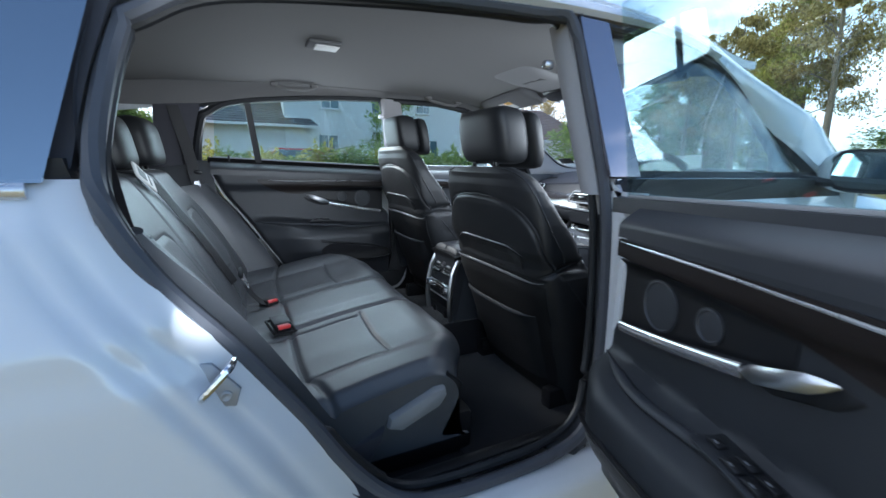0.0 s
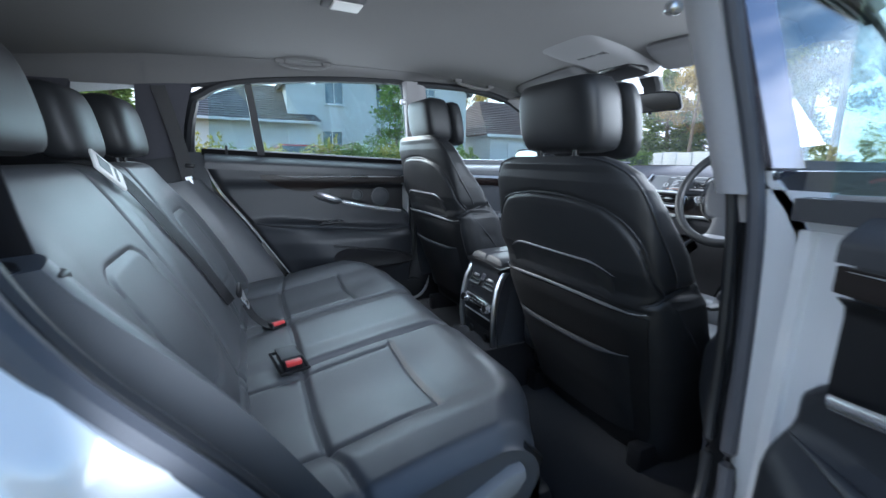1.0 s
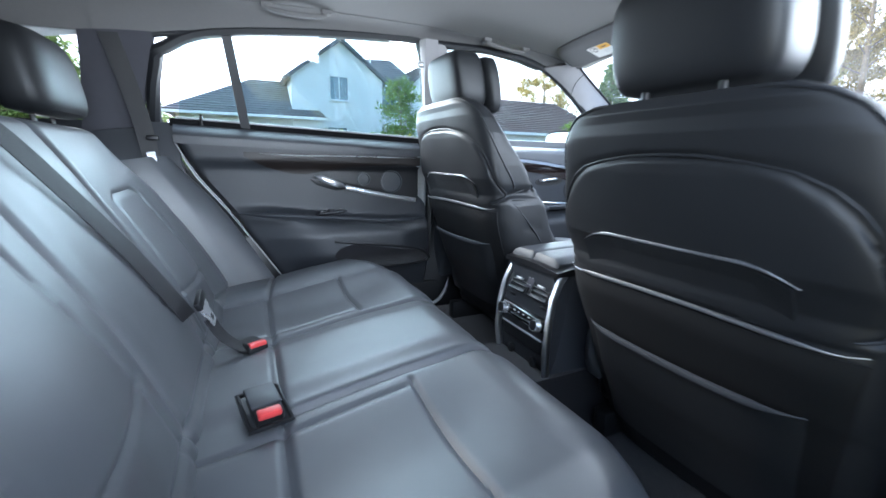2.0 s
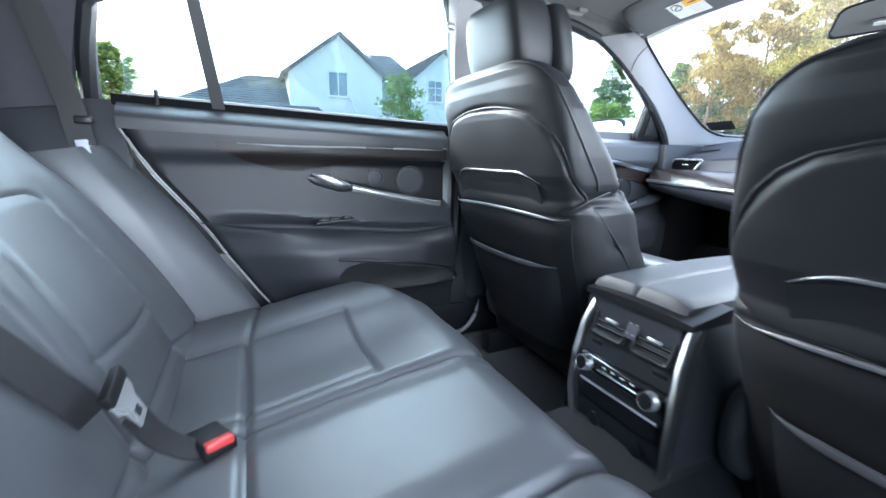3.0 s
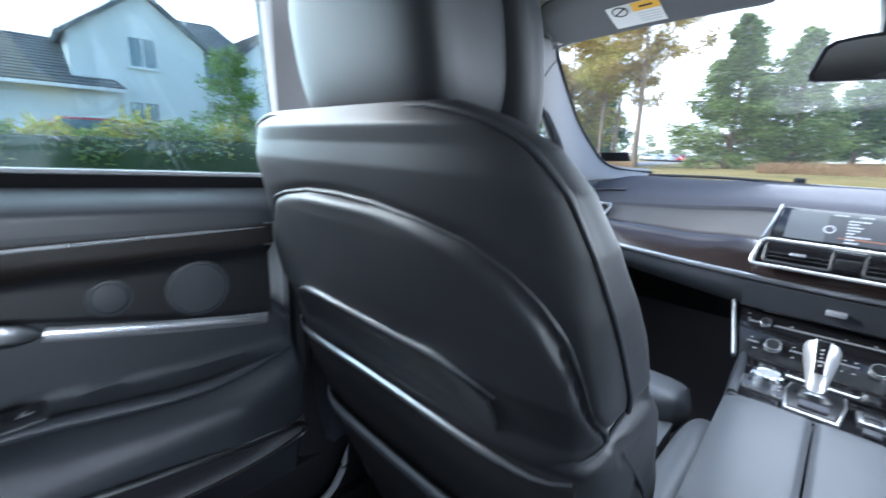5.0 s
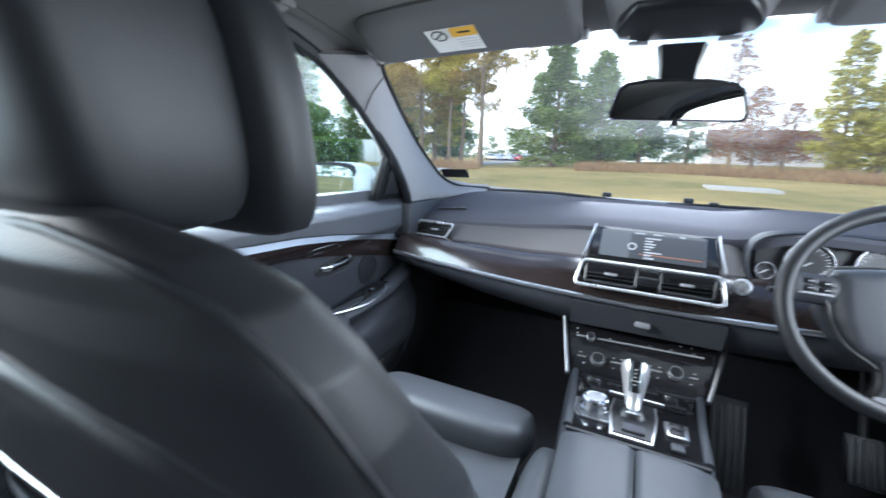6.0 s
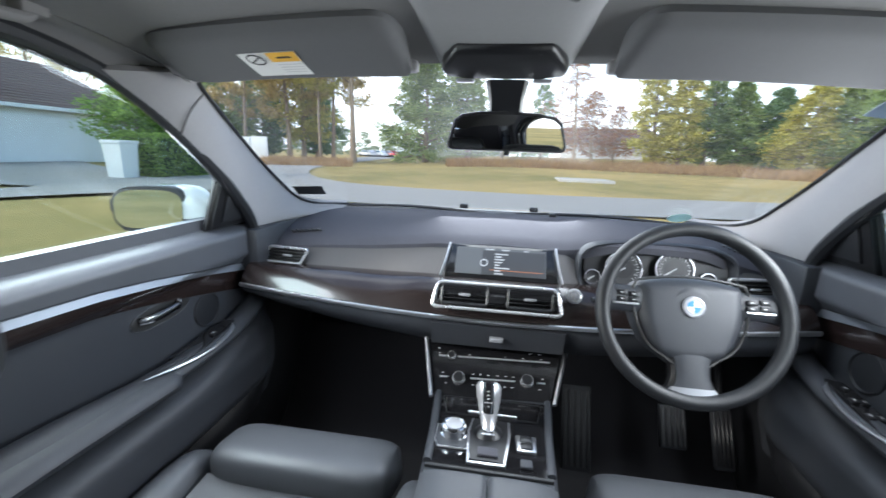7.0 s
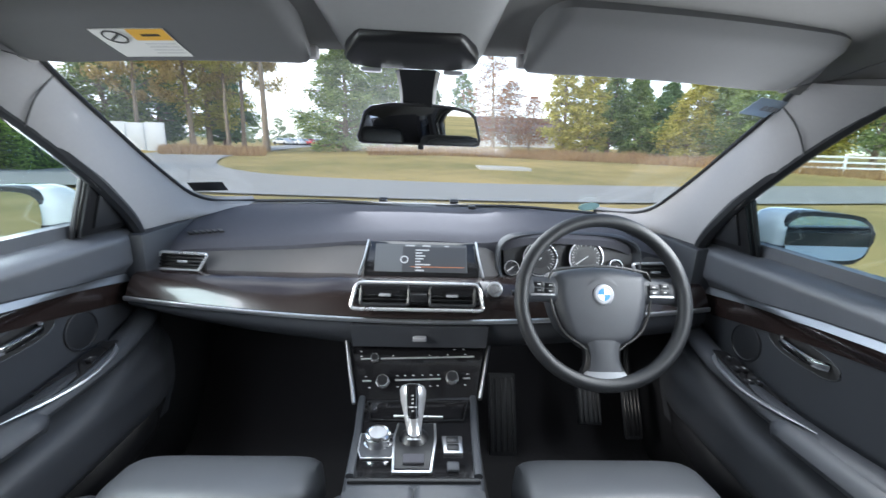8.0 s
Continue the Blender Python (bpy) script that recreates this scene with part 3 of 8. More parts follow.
    # painted flange and rubber seal round the rear door opening
    loop = [(0.445, 0.735, 1.305), (0.58, 0.728, 1.372), (0.9, 0.722, 1.415), (1.2, 0.722, 1.435), (1.305, 0.728, 1.428), (1.345, 0.765, 1.25), (1.380, 0.805, 1.03), (1.392, 0.82, 0.80),
            (1.385, 0.83, 0.58), (1.33, 0.86, 0.45), (1.20, 0.875, 0.412), (0.95, 0.872, 0.408), (0.83, 0.868, 0.435), (0.735, 0.865, 0.53), (0.655, 0.865, 0.66), (0.562, 0.865, 0.80),
            (0.465, 0.862, 0.93), (0.415, 0.848, 1.03), (0.405, 0.815, 1.10), (0.42, 0.77, 1.21)]
    ring = spline(side(loop + loop[:1], s), 6)[:-1]
    if s > 0:
        part("door_seal", tube(ring, 0.020, 8, wrap=True), RUBBER, car)
    else:
        part("door_seal", tube(ring, 0.014, 8, wrap=True), SEAL_GREY, car)
        part("door_seal_lip", tube([Vector((p.x + (0.002 if p.x < 0.8 else -0.008) * (1 if p.z < 1.3 else 0.4), p.y - 0.034 * s, p.z + (0.010 if p.z < 0.6 else -0.006))) for p in ring], 0.010, 8, wrap=True), RUBBER, car)
        mid = Vector((0.95, 0.8 * s, 0.85))
        rim = []
        for p in ring:
            o = Vector((p.x - mid.x, 0, p.z - mid.z)).normalized()
            tuck = 1 - 0.6 * math.exp(-((p.z - 1.06) / 0.09) ** 2) * (p.x < 0.6)
            up = 0.006 * s * (2.5 * tuck - 1.5)
            rim.append([p + o * 0.006 + Vector((0, -0.05 * s, 0)), p + o * 0.030 * tuck + Vector((0, -0.02 * s, 0)), p + o * 0.034 * tuck + Vector((0, up, 0)), p + o * 0.036 * tuck + Vector((0, up - 0.008 * s, 0)), p + o * 0.036 * tuck + Vector((0, -0.06 * s, 0))])
        part("door_opening", loft(rim, wrap=True), SEAL_GREY, car)
    part("door_jamb", rbox(1.412, 1.46, min(0.80 * s, 0.935 * s), max(0.80 * s, 0.935 * s), 0.38, 1.035, 0.012, 3), WHITE, car)
    part("kick_panel", rbox(2.10, 2.77, min(0.772 * s, 0.80 * s), max(0.772 * s, 0.80 * s), 0.25, 0.985, 0.01), HARD, car)
    part("inner_sill", rbox(0.55, 2.76, min(0.775 * s, 0.81 * s), max(0.775 * s, 0.81 * s), 0.22, 0.46 if s > 0 else 0.41, 0.01), HARD, car)
    # sill
    part("sill", rbox(0.70, 2.5, min(0.80 * s, 0.945 * s), max(0.80 * s, 0.945 * s), 0.22, 0.392, 0.03, 3), WHITE, car)
    plate = part("sill_plate", rbox(0.86, 1.33, min(0.785 * s, 0.868 * s), max(0.785 * s, 0.868 * s), 0.392, 0.400, 0.003), HARD, car)
    part("plate_insert", rbox(0.98, 1.22, min(0.81 * s, 0.845 * s), max(0.81 * s, 0.845 * s), 0.400, 0.4025, 0.001), SATIN, plate)
    # wheels
    for wx in (0.22, 3.29):
        wheel = part("wheel", lathe([(0.17, -0.11), (0.31, -0.12), (0.335, -0.09), (0.34, 0.0), (0.335, 0.09), (0.31, 0.115), (0.24, 0.11), (0.23, 0.08), (0.05, 0.075)],
                     Matrix.Translation((wx, 0.80 * s, 0.34)) @ Matrix.Rotation(radians(-90 * s), 4, "X"), 36), RUBBER, car, "black tyre")
        part("rim", lathe([(0.235, 0.06), (0.235, 0.10), (0.20, 0.095), (0.06, 0.085), (0.03, 0.10)], Matrix.Translation((wx, 0.80 * s, 0.34)) @ Matrix.Rotation(radians(-90 * s), 4, "X"), 24), SATIN, wheel, "alloy rim")
    part("front_wing", patch(
        lambda u, v, s=s: Vector((2.45 + 1.6 * u, (0.86 + 0.08 * math.sin(math.pi * min(1, 1.15 * (1 - v)))) * s, 0.72 + (0.30 - 0.14 * u) * v)), 14, 8,
        lambda u, v, s=s: Vector((2.45 + 1.6 * u, (0.84 + 0.08 * math.sin(math.pi * min(1, 1.15 * (1 - v)))) * s, 0.72 + (0.30 - 0.14 * u) * v))), WHITE, car)

# door striker on the right-hand door opening
st_m = facing((0.520, -0.894, 0.778), (-0.10, -0.99, 0.10), 0)
st = part("door_striker", outline_prism([(-0.042, 0.020), (-0.028, 0.036), (0.006, 0.030), (0.020, 0.012), (0.042, -0.014), (0.034, -0.040), (0.010, -0.036), (-0.018, -0.018), (-0.040, -0.004)], lambda p: st_m @ Vector((p[0], p[1], 0)), lambda p: st_m @ Vector((p[0], p[1], 0.008)), 0.002), SILVER, car, "steel door striker plate")
part("striker_loop", tube(spline([st_m @ Vector(p) for p in ((-0.006, -0.012, 0.006), (-0.004, -0.010, 0.030), (0.030, 0.026, 0.030), (0.034, 0.030, 0.006))], 4), 0.006, 8), CHROME, st)
for bx, by in ((-0.024, 0.014), (0.022, -0.022)):
    part("striker_bolt", lathe([(0.009, 0.008), (0.009, 0.011), (0.006, 0.012), (0.001, 0.010)], st_m @ Matrix.Translation((bx, by, 0)), 12), SILVER, st)

# floor and tunnel
def floor_z(x, y):
    z = 0.335 + 0.12 * sm(0.20, 0.12, abs(y))
    z -= 0.05 * sm(1.9, 2.3, x) * sm(0.12, 0.22, abs(y))
    z += 0.30 * sm(2.45, 2.74, x)
    return z


floor = part("floor", patch(lambda u, v: Vector((-0.9 + 3.65 * u, -0.80 + 1.6 * v, floor_z(-0.9 + 3.65 * u, -0.80 + 1.6 * v))), 60, 40,
                            lambda u, v: Vector((-0.9 + 3.65 * u, -0.80 + 1.6 * v, 0.20))), CARPET)
tagged(floor, "black carpeted car floor", "floor", kind="structure")


# ---- seats ----
SEAT_HW = [(0.36, 0.238), (0.50, 0.256), (0.62, 0.267), (0.72, 0.273), (0.785, 0.272), (0.815, 0.266), (0.845, 0.271), (0.90, 0.272), (0.94, 0.270), (0.99, 0.262), (1.03, 0.248), (1.06, 0.226), (1.08, 0.196), (1.092, 0.160)]
SEAT_REAR = [(0.36, 1.44), (0.50, 1.393), (0.64, 1.345), (0.77, 1.302), (0.86, 1.278), (0.99, 1.245), (1.06, 1.232), (1.092, 1.236)]
SEAT_HD = [(0.36, 0.125), (0.55, 0.142), (0.66, 0.138), (0.74, 0.122), (0.78, 0.106), (0.81, 0.086), (0.84, 0.078), (0.90, 0.074), (0.98, 0.066), (1.04, 0.054), (1.075, 0.040), (1.092, 0.020)]
SEAT_X = [(z, x + lerp_table(SEAT_HD, z)) for z, x in SEAT_REAR]
FOLD = [(0.0, 1.009), (0.06, 1.007), (0.127, 0.998), (0.17, 0.988), (0.205, 0.970), (0.229, 0.948), (0.246, 0.922), (0.257, 0.890), (0.263, 0.855), (0.267, 0.812)]


def seat_p(z):
    """How square the backrest's section is at height z."""
    return 4.4 - 1.5 * sm(0.82, 0.99, z)


def side_seam_z(x):
    """Seam across the flank, from the end of the trim to the front."""
    return 0.772 + 0.615 * (x - 1.29) if x < 1.355 else 0.812 + 0.34 * (x - 1.355)


def seat_ring(z, n=128):
    hw, xc, hd, p = lerp_table(SEAT_HW, z), lerp_table(SEAT_X, z), lerp_table(SEAT_HD, z), seat_p(z)
    out = []
    for k in range(n):
        a = 2 * math.pi * k / n
        c, w = math.cos(a), math.sin(a)
        out.append(Vector((xc + math.copysign(abs(c) ** (2 / p), c) * hd, math.copysign(abs(w) ** (2 / p), w) * hw, z)))
    return out, hw, xc, hd


def seat_back_mesh():
    rings = []
    nz = 230
    for i in range(nz + 1):
        z = 0.36 + 0.732 * (1 - (1 - i / nz) ** 1.25)
        ring, hw, xc, hd = seat_ring(z)
        out = []
        for p in ring:
            u = abs(p.y) / max(0.01, hw)
            d = 0.0
            if p.x < xc + hd * 0.6:
                # cushion under the arched seam stands a little proud
                yy = min(0.267, abs(p.y))
                e = z - lerp_table(FOLD, yy)
                f = e / math.sqrt(1 + (3.2 * sm(0.10, 0.26, abs(p.y))) ** 2)
                d += groove(f, 0.0055, 0.008) * sm(0.80, 0.815, z) - 0.005 * sm(0.0, -0.014, f) * sm(0.775, 0.80, z) * sm(0.99, 0.90, u)
                d += groove(z - 0.776, 0.006, 0.005) * sm(0.95, 0.88, u)
            if abs(p.y) > 0.225:
                d += groove(z - side_seam_z(p.x), 0.006, 0.007) * sm(0.225, 0.245, abs(p.y))
                # seam down the flank of the bolster
                xs = 1.355 + 0.90 * (0.812 - z) if z > 0.70 else 1.456 + 0.78 * (0.70 - z)
                d += groove(p.x - xs, 0.006, 0.006) * sm(0.815, 0.80, z) * sm(0.50, 0.56, z)
            q = p + (Vector((xc, 0, z)) - p).normalized() * d
            q.x += 0.0025 * noise.noise(Vector((p.y * 9, z * 9, 2.0)))
            # padded sides towards the sitter
            if p.x > xc:
                q.x += 0.030 * sm(0.55, 0.95, u) * sm(1.02, 0.85, z) * sm(0.70, 0.82, z) - (0.012 + 0.075 * sm(0.84, 0.70, z)) * max(0.0, 1 - u) ** 0.6
            out.append(q)
        rings.append(out)
    return loft(rings)


SEAM_X = [(0.835, 1.372), (0.86, 1.362), (0.90, 1.334), (0.94, 1.310), (0.99, 1.287), (1.03, 1.271), (1.048, 1.264), (1.065, 1.256), (1.076, 1.247), (1.088, 1.240)]


def rear_x(z, y):
    """Where the back of the front seat's backrest lies."""
    hw, xc, hd, p = lerp_table(SEAT_HW, z), lerp_table(SEAT_X, z), lerp_table(SEAT_HD, z), seat_p(z)
    return xc - hd * max(0.0, 1 - min(1, abs(y) / hw) ** p) ** (1 / p)


def flank_y(z, x):
    """How far out the backrest reaches at height z and depth x."""
    hw, xc, hd, p = lerp_table(SEAT_HW, z), lerp_table(SEAT_X, z), lerp_table(SEAT_HD, z), seat_p(z)
    k = min(0.999, abs(x - xc) / hd)
    return hw * (1 - k ** p) ** (1 / p)


def headrest_block(x0, x1, hw, z0, z1, p=3.4, n=56):
    rings = []
    for i in range(25):
        t = i / 24
        k = (1 - abs(2 * t - 1) ** 3.2) ** (1 / 3.2)
        z = z0 + (z1 - z0) * t
        w = hw * (0.90 + 0.10 * math.sin(math.pi * min(1, 0.25 + 0.6 * t)))
        c = (x0 + x1) / 2 - 0.03 * (t - 0.4)
        rings.append(superring(c, 0, z, max(0.004, (x1 - x0) / 2 * (0.35 + 0.65 * k)), max(0.01, w * (0.72 + 0.28 * k)), n, p))
    return loft(rings)


def front_seat(name_side):
    seat = thing("front_seat", "black leather front seat with chrome trim across its back", "car seat", group="front seats")
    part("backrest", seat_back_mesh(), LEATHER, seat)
    # hard shell on the lower back
    def shell(u, v, off):
        z = 0.37 + 0.398 * v
        y = (2 * u - 1) * (0.205 + 0.045 * v)
        return Vector((rear_x(z, y) - off, y, z - 0.006 * (2 * u - 1) ** 2 * v))
    part("back_shell", patch(lambda u, v: shell(u, v, 0.004 * min(1, 10 * min(u, 1 - u, 1 - v) + 0.1)), 44, 30, lambda u, v: shell(u, v, -0.012)), SHELL, seat)
    run = []
    for sd in (1, -1):
        seam = [(x - 0.001, sd * (flank_y(z, x) + 0.0012), z) for z, x in ((z, lerp_table(SEAM_X, z)) for z in np.linspace(0.835, 1.088, 60))]
        run += seam if sd > 0 else seam[::-1]
    part("piping", tube(run, 0.0024, 8), RUBBER, seat)
    for sd in (1, -1):
        arch = []
        for k in range(60):
            y = 0.267 * (1 - (1 - k / 59) ** 2.2)
            z = lerp_table(FOLD, y)
            y = min(y, lerp_table(SEAT_HW, z) * 0.992)
            arch.append((rear_x(z, y) + 0.0045, sd * (y - 0.003 * sm(0.24, 0.28, y)), z))
        part("fold_seam", tube(arch, 0.0030, 8), RUBBER, seat)
        cross = [(x, sd * (flank_y(side_seam_z(x), x) - 0.004), side_seam_z(x)) for x in np.linspace(1.298, 1.45, 20)]
        part("flank_seam", tube(cross, 0.0026, 8, taper=True), RUBBER, seat)
        down = [(x, sd * (flank_y(z, x) - 0.0012), z) for z, x in ((z, 1.355 + 0.90 * (0.812 - z) if z > 0.70 else 1.456 + 0.78 * (0.70 - z)) for z in np.linspace(0.790, 0.54, 24))]
        part("bolster_seam", tube(down, 0.0026, 8, taper=True), RUBBER, seat)
    # leather pocket flap and trims
    def flap(u, v, off):
        z = 0.42 + 0.228 * v + 0.01 * (2 * u - 1) ** 2
        y = (2 * u - 1) * (0.185 + 0.02 * v)
        edge = 1 - abs(2 * u - 1) ** 8
        return Vector((rear_x(z, y) - 0.001 - (0.011 + off * (0.4 + 0.6 * v)) * edge, y, z))
    part("map_pocket", patch(lambda u, v: flap(u, v, 0.012), 24, 14, lambda u, v: flap(u, v, 0.0)), LEATHER, seat)
    part("pocket_edge", tube([flap(k / 24, 1.0, 0.010) for k in range(25)], 0.006, 8, ry=0.007, taper=True), SOFT, seat)
    trim = [(rear_x(0.776, 0.250 * k / 15) - 0.005, 0.250 * k / 15, 0.776 - 0.008 * (k / 15) ** 2 + 0.07 * max(0, abs(k) / 15 - 0.90)) for k in range(-15, 16)]
    part("chrome_trim", tube(trim, 0.0032, 8, ry=0.0042, taper=True), SATIN, seat)
    slot = []
    for k in range(-14, 15):
        y = 0.185 * k / 14
        z = 0.866 - 0.022 * max(0, (abs(k) / 14 - 0.6) / 0.4) ** 2
        slot.append((rear_x(z, y) - 0.004, y, z))
    part("pocket_trim", tube(slot, 0.0025, 8, ry=0.003, taper=True), SATIN, seat)
    low = part("pocket_opening", patch(lambda u, v: Vector((rear_x(0.818 + 0.044 * v, 0.36 * (u - 0.5)) - 0.0008, 0.36 * (u - 0.5), 0.818 + 0.044 * v - 0.02 * abs(2 * u - 1) ** 4)), 20, 4,
                    lambda u, v: Vector((rear_x(0.818 + 0.044 * v, 0.36 * (u - 0.5)) + 0.004, 0.36 * (u - 0.5), 0.818 + 0.044 * v - 0.02 * abs(2 * u - 1) ** 4))), LEATHER, seat)
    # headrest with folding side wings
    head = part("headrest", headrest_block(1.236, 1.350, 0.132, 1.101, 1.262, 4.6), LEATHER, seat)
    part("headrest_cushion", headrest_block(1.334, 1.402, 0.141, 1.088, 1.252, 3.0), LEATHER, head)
    for y in (-0.062, 0.062):
        part("headrest_post", tube([(1.266, y, 1.15), (1.270, y, 1.075)], 0.007, 10), HARD, head)
        part("post_collar", lathe([(0.014, 0), (0.014, 0.008), (0.010, 0.012)], Matrix.Translation((1.268, y, 1.082)), 14), HARD, head)
    # cushion: middle, bolsters, thigh support
    def base(u, v):
        x = 1.44 + 0.44 * u
        y = (2 * v - 1) * 0.19
        z = 0.585 + 0.02 * u - 0.012 * (1 - (2 * v - 1) ** 2)
        z -= groove(x - 1.62, 0.006, 0.005)
        return Vector((x, y, z))
    part("seat_cushion", patch(base, 30, 20, lambda u, v: Vector((1.44 + 0.44 * u, (2 * v - 1) * 0.19, 0.46))), LEATHER_BENCH, seat)
    for s in (1, -1):
        rings = []
        for i in range(25):
            t = i / 24
            x = 1.42 + 0.55 * t
            k = math.sqrt(max(0.0, 1 - (2 * t - 1) ** 6)) * 0.97 + 0.03
            rings.append([Vector((x, s * (0.240 + (0.052 - 0.010 * t) * math.copysign(abs(math.cos(a)) ** 0.75, math.cos(a)) * k), 0.526 + 0.006 * t + 0.105 * math.copysign(abs(math.sin(a)) ** 0.75, math.sin(a)) * k)) for a in (2 * math.pi * q / 28 for q in range(28))])
        part("bolster", loft(rings), LEATHER_BENCH, seat)
    rings = []
    for i in range(33):
        t = i / 32
        k = max(0.02, 1 - abs(2 * t - 1) ** 9) ** (1 / 5)
        rings.append([Vector((1.955 + 0.085 * math.copysign(abs(math.cos(a)) ** 0.7, math.cos(a)) * k, -0.197 + 0.394 * t, 0.597 + 0.056 * math.copysign(abs(math.sin(a)) ** 0.7, math.sin(a)) * k - 0.02 * math.cos(a))) for a in (2 * math.pi * q / 32 for q in range(32))])
    part("thigh_support", loft(rings), LEATHER_BENCH, seat)
    part("seat_base", rbox(1.45, 1.95, -0.24, 0.24, 0.40, 0.50, 0.03, 3), HARD, seat)
    for y in (-0.20, 0.20):
        part("seat_rail", rbox(1.40, 2.0, y - 0.02, y + 0.02, 0.325, 0.41, 0.006), HARD, seat)
    return seat


seat_a = front_seat("left")
seat_a.location = (0, 0.412, 0.082)
seat_b = copy_thing(seat_a, pose(0, -0.425, 0))
for o in seat_a.children:
    if o.name.split(".")[0] in ("seat_cushion", "bolster", "thigh_support", "seat_base", "seat_rail"):
        o.location = (0, -0.016, -0.074)
    if o.name.split(".")[0] == "headrest":
        o.location = (0.004, -0.024, -0.030)
        o.scale = (1, 0.88, 1)
for o in seat_b.children:
    if o.name.split(".")[0] in ("seat_cushion", "bolster", "thigh_support", "seat_base"):
        o.location = (0, 0.034, 0)
tagged(seat_a, "black leather passenger seat with chrome trim across its back")
tagged(seat_b, "black leather driver seat with map pocket and chrome trim")

# rear bench
bench = thing("rear_bench", "black leather rear bench seat with stitched panels", "car seat")


def bench_top(x, y):
    a = abs(y)
    z = lerp_table([(0.55, 0.530), (0.70, 0.553), (0.85, 0.582), (0.95, 0.598), (1.05, 0.612), (1.2, 0.618)], x)
    z += 0.020 * sm(0.50, 0.60, a) - 0.03 * sm(0.66, 0.70, a)
    z -= 0.020 * math.exp(-((a - 0.36) / 0.13) ** 2) * sm(1.12, 0.95, x)
    z += 0.008 * sm(0.14, 0.08, a)
    z -= groove(a - 0.165, 0.009, 0.020) * sm(0.66, 0.72, x)
    z -= groove(a - 0.215, 0.0045, 0.005) * sm(0.93, 0.90, x)
    z -= groove(x - 0.925, 0.005, 0.007) * sm(0.185, 0.20, a) * sm(0.535, 0.52, a)
    z -= groove(a - 0.52 - 0.02 * (x - 0.7), 0.007, 0.007) * sm(0.94, 0.92, x)
    z -= groove(x - 0.695 - 0.2 * max(0, a - 0.5), 0.008, 0.010)
    z += 0.0035 * noise.noise(Vector((x * 7, y * 7, 0.3)))
    return z


def bench_surface(u, v):
    y = -0.70 + 1.40 * v
    a = abs(y)
    front = 1.160 - 0.115 * sm(0.46, 0.72, a) - 0.016 * math.exp(-((a - 0.165) / 0.03) ** 2) - 0.02 * sm(0.15, 0.10, a)
    if u < 0.82:
        x = 0.53 + (front - 0.085 - 0.53) * u / 0.82
        return Vector((x, y, bench_top(x, y)))
    t = (u - 0.82) / 0.18
    ang = t * math.radians(125)
    zt = bench_top(front - 0.085, y)
    if t < 0.75:
        ang = t / 0.75 * math.pi / 2
        return Vector((front - 0.085 + 0.085 * math.sin(ang), y, zt - 0.075 * (1 - math.cos(ang))))
    k = (t - 0.75) / 0.25
    return Vector((front - 0.05 * k, y, zt - 0.075 - 0.10 * k))


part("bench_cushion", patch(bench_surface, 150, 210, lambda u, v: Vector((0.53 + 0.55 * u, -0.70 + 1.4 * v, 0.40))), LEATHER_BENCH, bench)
part("bench_base", rbox(0.60, 1.10, -0.69, 0.69, 0.335, 0.46, 0.02), HARD, bench)
mat_a = thing("floor_mat", "black carpet floor mat in the rear footwell", "floor mat", group="floor mats")
part("mat", rbox(1.06, 1.60, -0.74, -0.20, 0.337, 0.349, 0.006, 2), CARPET, mat_a)
copy_thing(mat_a, pose(0, 0.94, 0))


def back_surface(u, v, y0, y1):
    """u up the backrest, v across it."""
    y = y0 + (y1 - y0) * v
    a = abs(y)
    z = 0.520 + 0.560 * u
    x = 0.570 - 0.235 * u - 0.042 * u * u + 0.012 * math.sin(math.pi * u)
    x += 0.030 * sm(0.50, 0.62, a) * sm(1.0, 0.7, u) + 0.004 * sm(0.16, 0.10, a)
    x += 0.018 * math.exp(-((u - 0.33) / 0.2) ** 2) * math.exp(-((a - 0.36) / 0.14) ** 2)
    x -= groove(a - 0.165, 0.007, 0.008) if u < 0.97 else 0
    x -= groove(a - 0.525 + 0.10 * u, 0.005, 0.005) * sm(0.68, 0.65, u)
    x -= groove(a - 0.205 - 0.055 * u, 0.005, 0.005) * sm(0.68, 0.65, u)
    arc = 0.69 - 0.05 * (abs(a - 0.355) / 0.12) ** 6
    x -= groove((u - arc) * 0.5, 0.005, 0.006) * sm(0.475, 0.465, a) * sm(0.232, 0.242, a)
    x -= groove((u - 0.275 + 0.10 * (a - 0.36)) * 0.5, 0.006, 0.005) * sm(0.53, 0.50, a) * sm(0.19, 0.21, a)
    x -= groove((u - 0.075) * 0.5, 0.008, 0.008)
    edge = min(v, 1 - v) * (y1 - y0)
    k = max(0.0, 1 - edge / 0.02)
    x -= 0.012 * k * k
    top = max(0.0, (u - 0.93) / 0.07)
    x -= 0.05 * top * top
    z -= 0.02 * top * top
    # shoulders fall off towards the doors
    z -= 0.10 * sm(0.50, 0.70, a) * u
    x += 0.002 * noise.noise(Vector((y * 8, z * 8, 1.7)))
    return Vector((x, y, z))


for y0, y1, nv in ((-0.70, 0.165, 120), (0.172, 0.70, 76)):
    part("bench_backrest", patch(lambda u, v: back_surface(u, v, y0, y1), 110, nv,
                                 lambda u, v: Vector((0.43 - 0.31 * u, y0 + (y1 - y0) * v, 0.52 + 0.53 * u - 0.10 * sm(0.50, 0.70, abs(y0 + (y1 - y0) * v)) * u))), LEATHER_BENCH, bench)
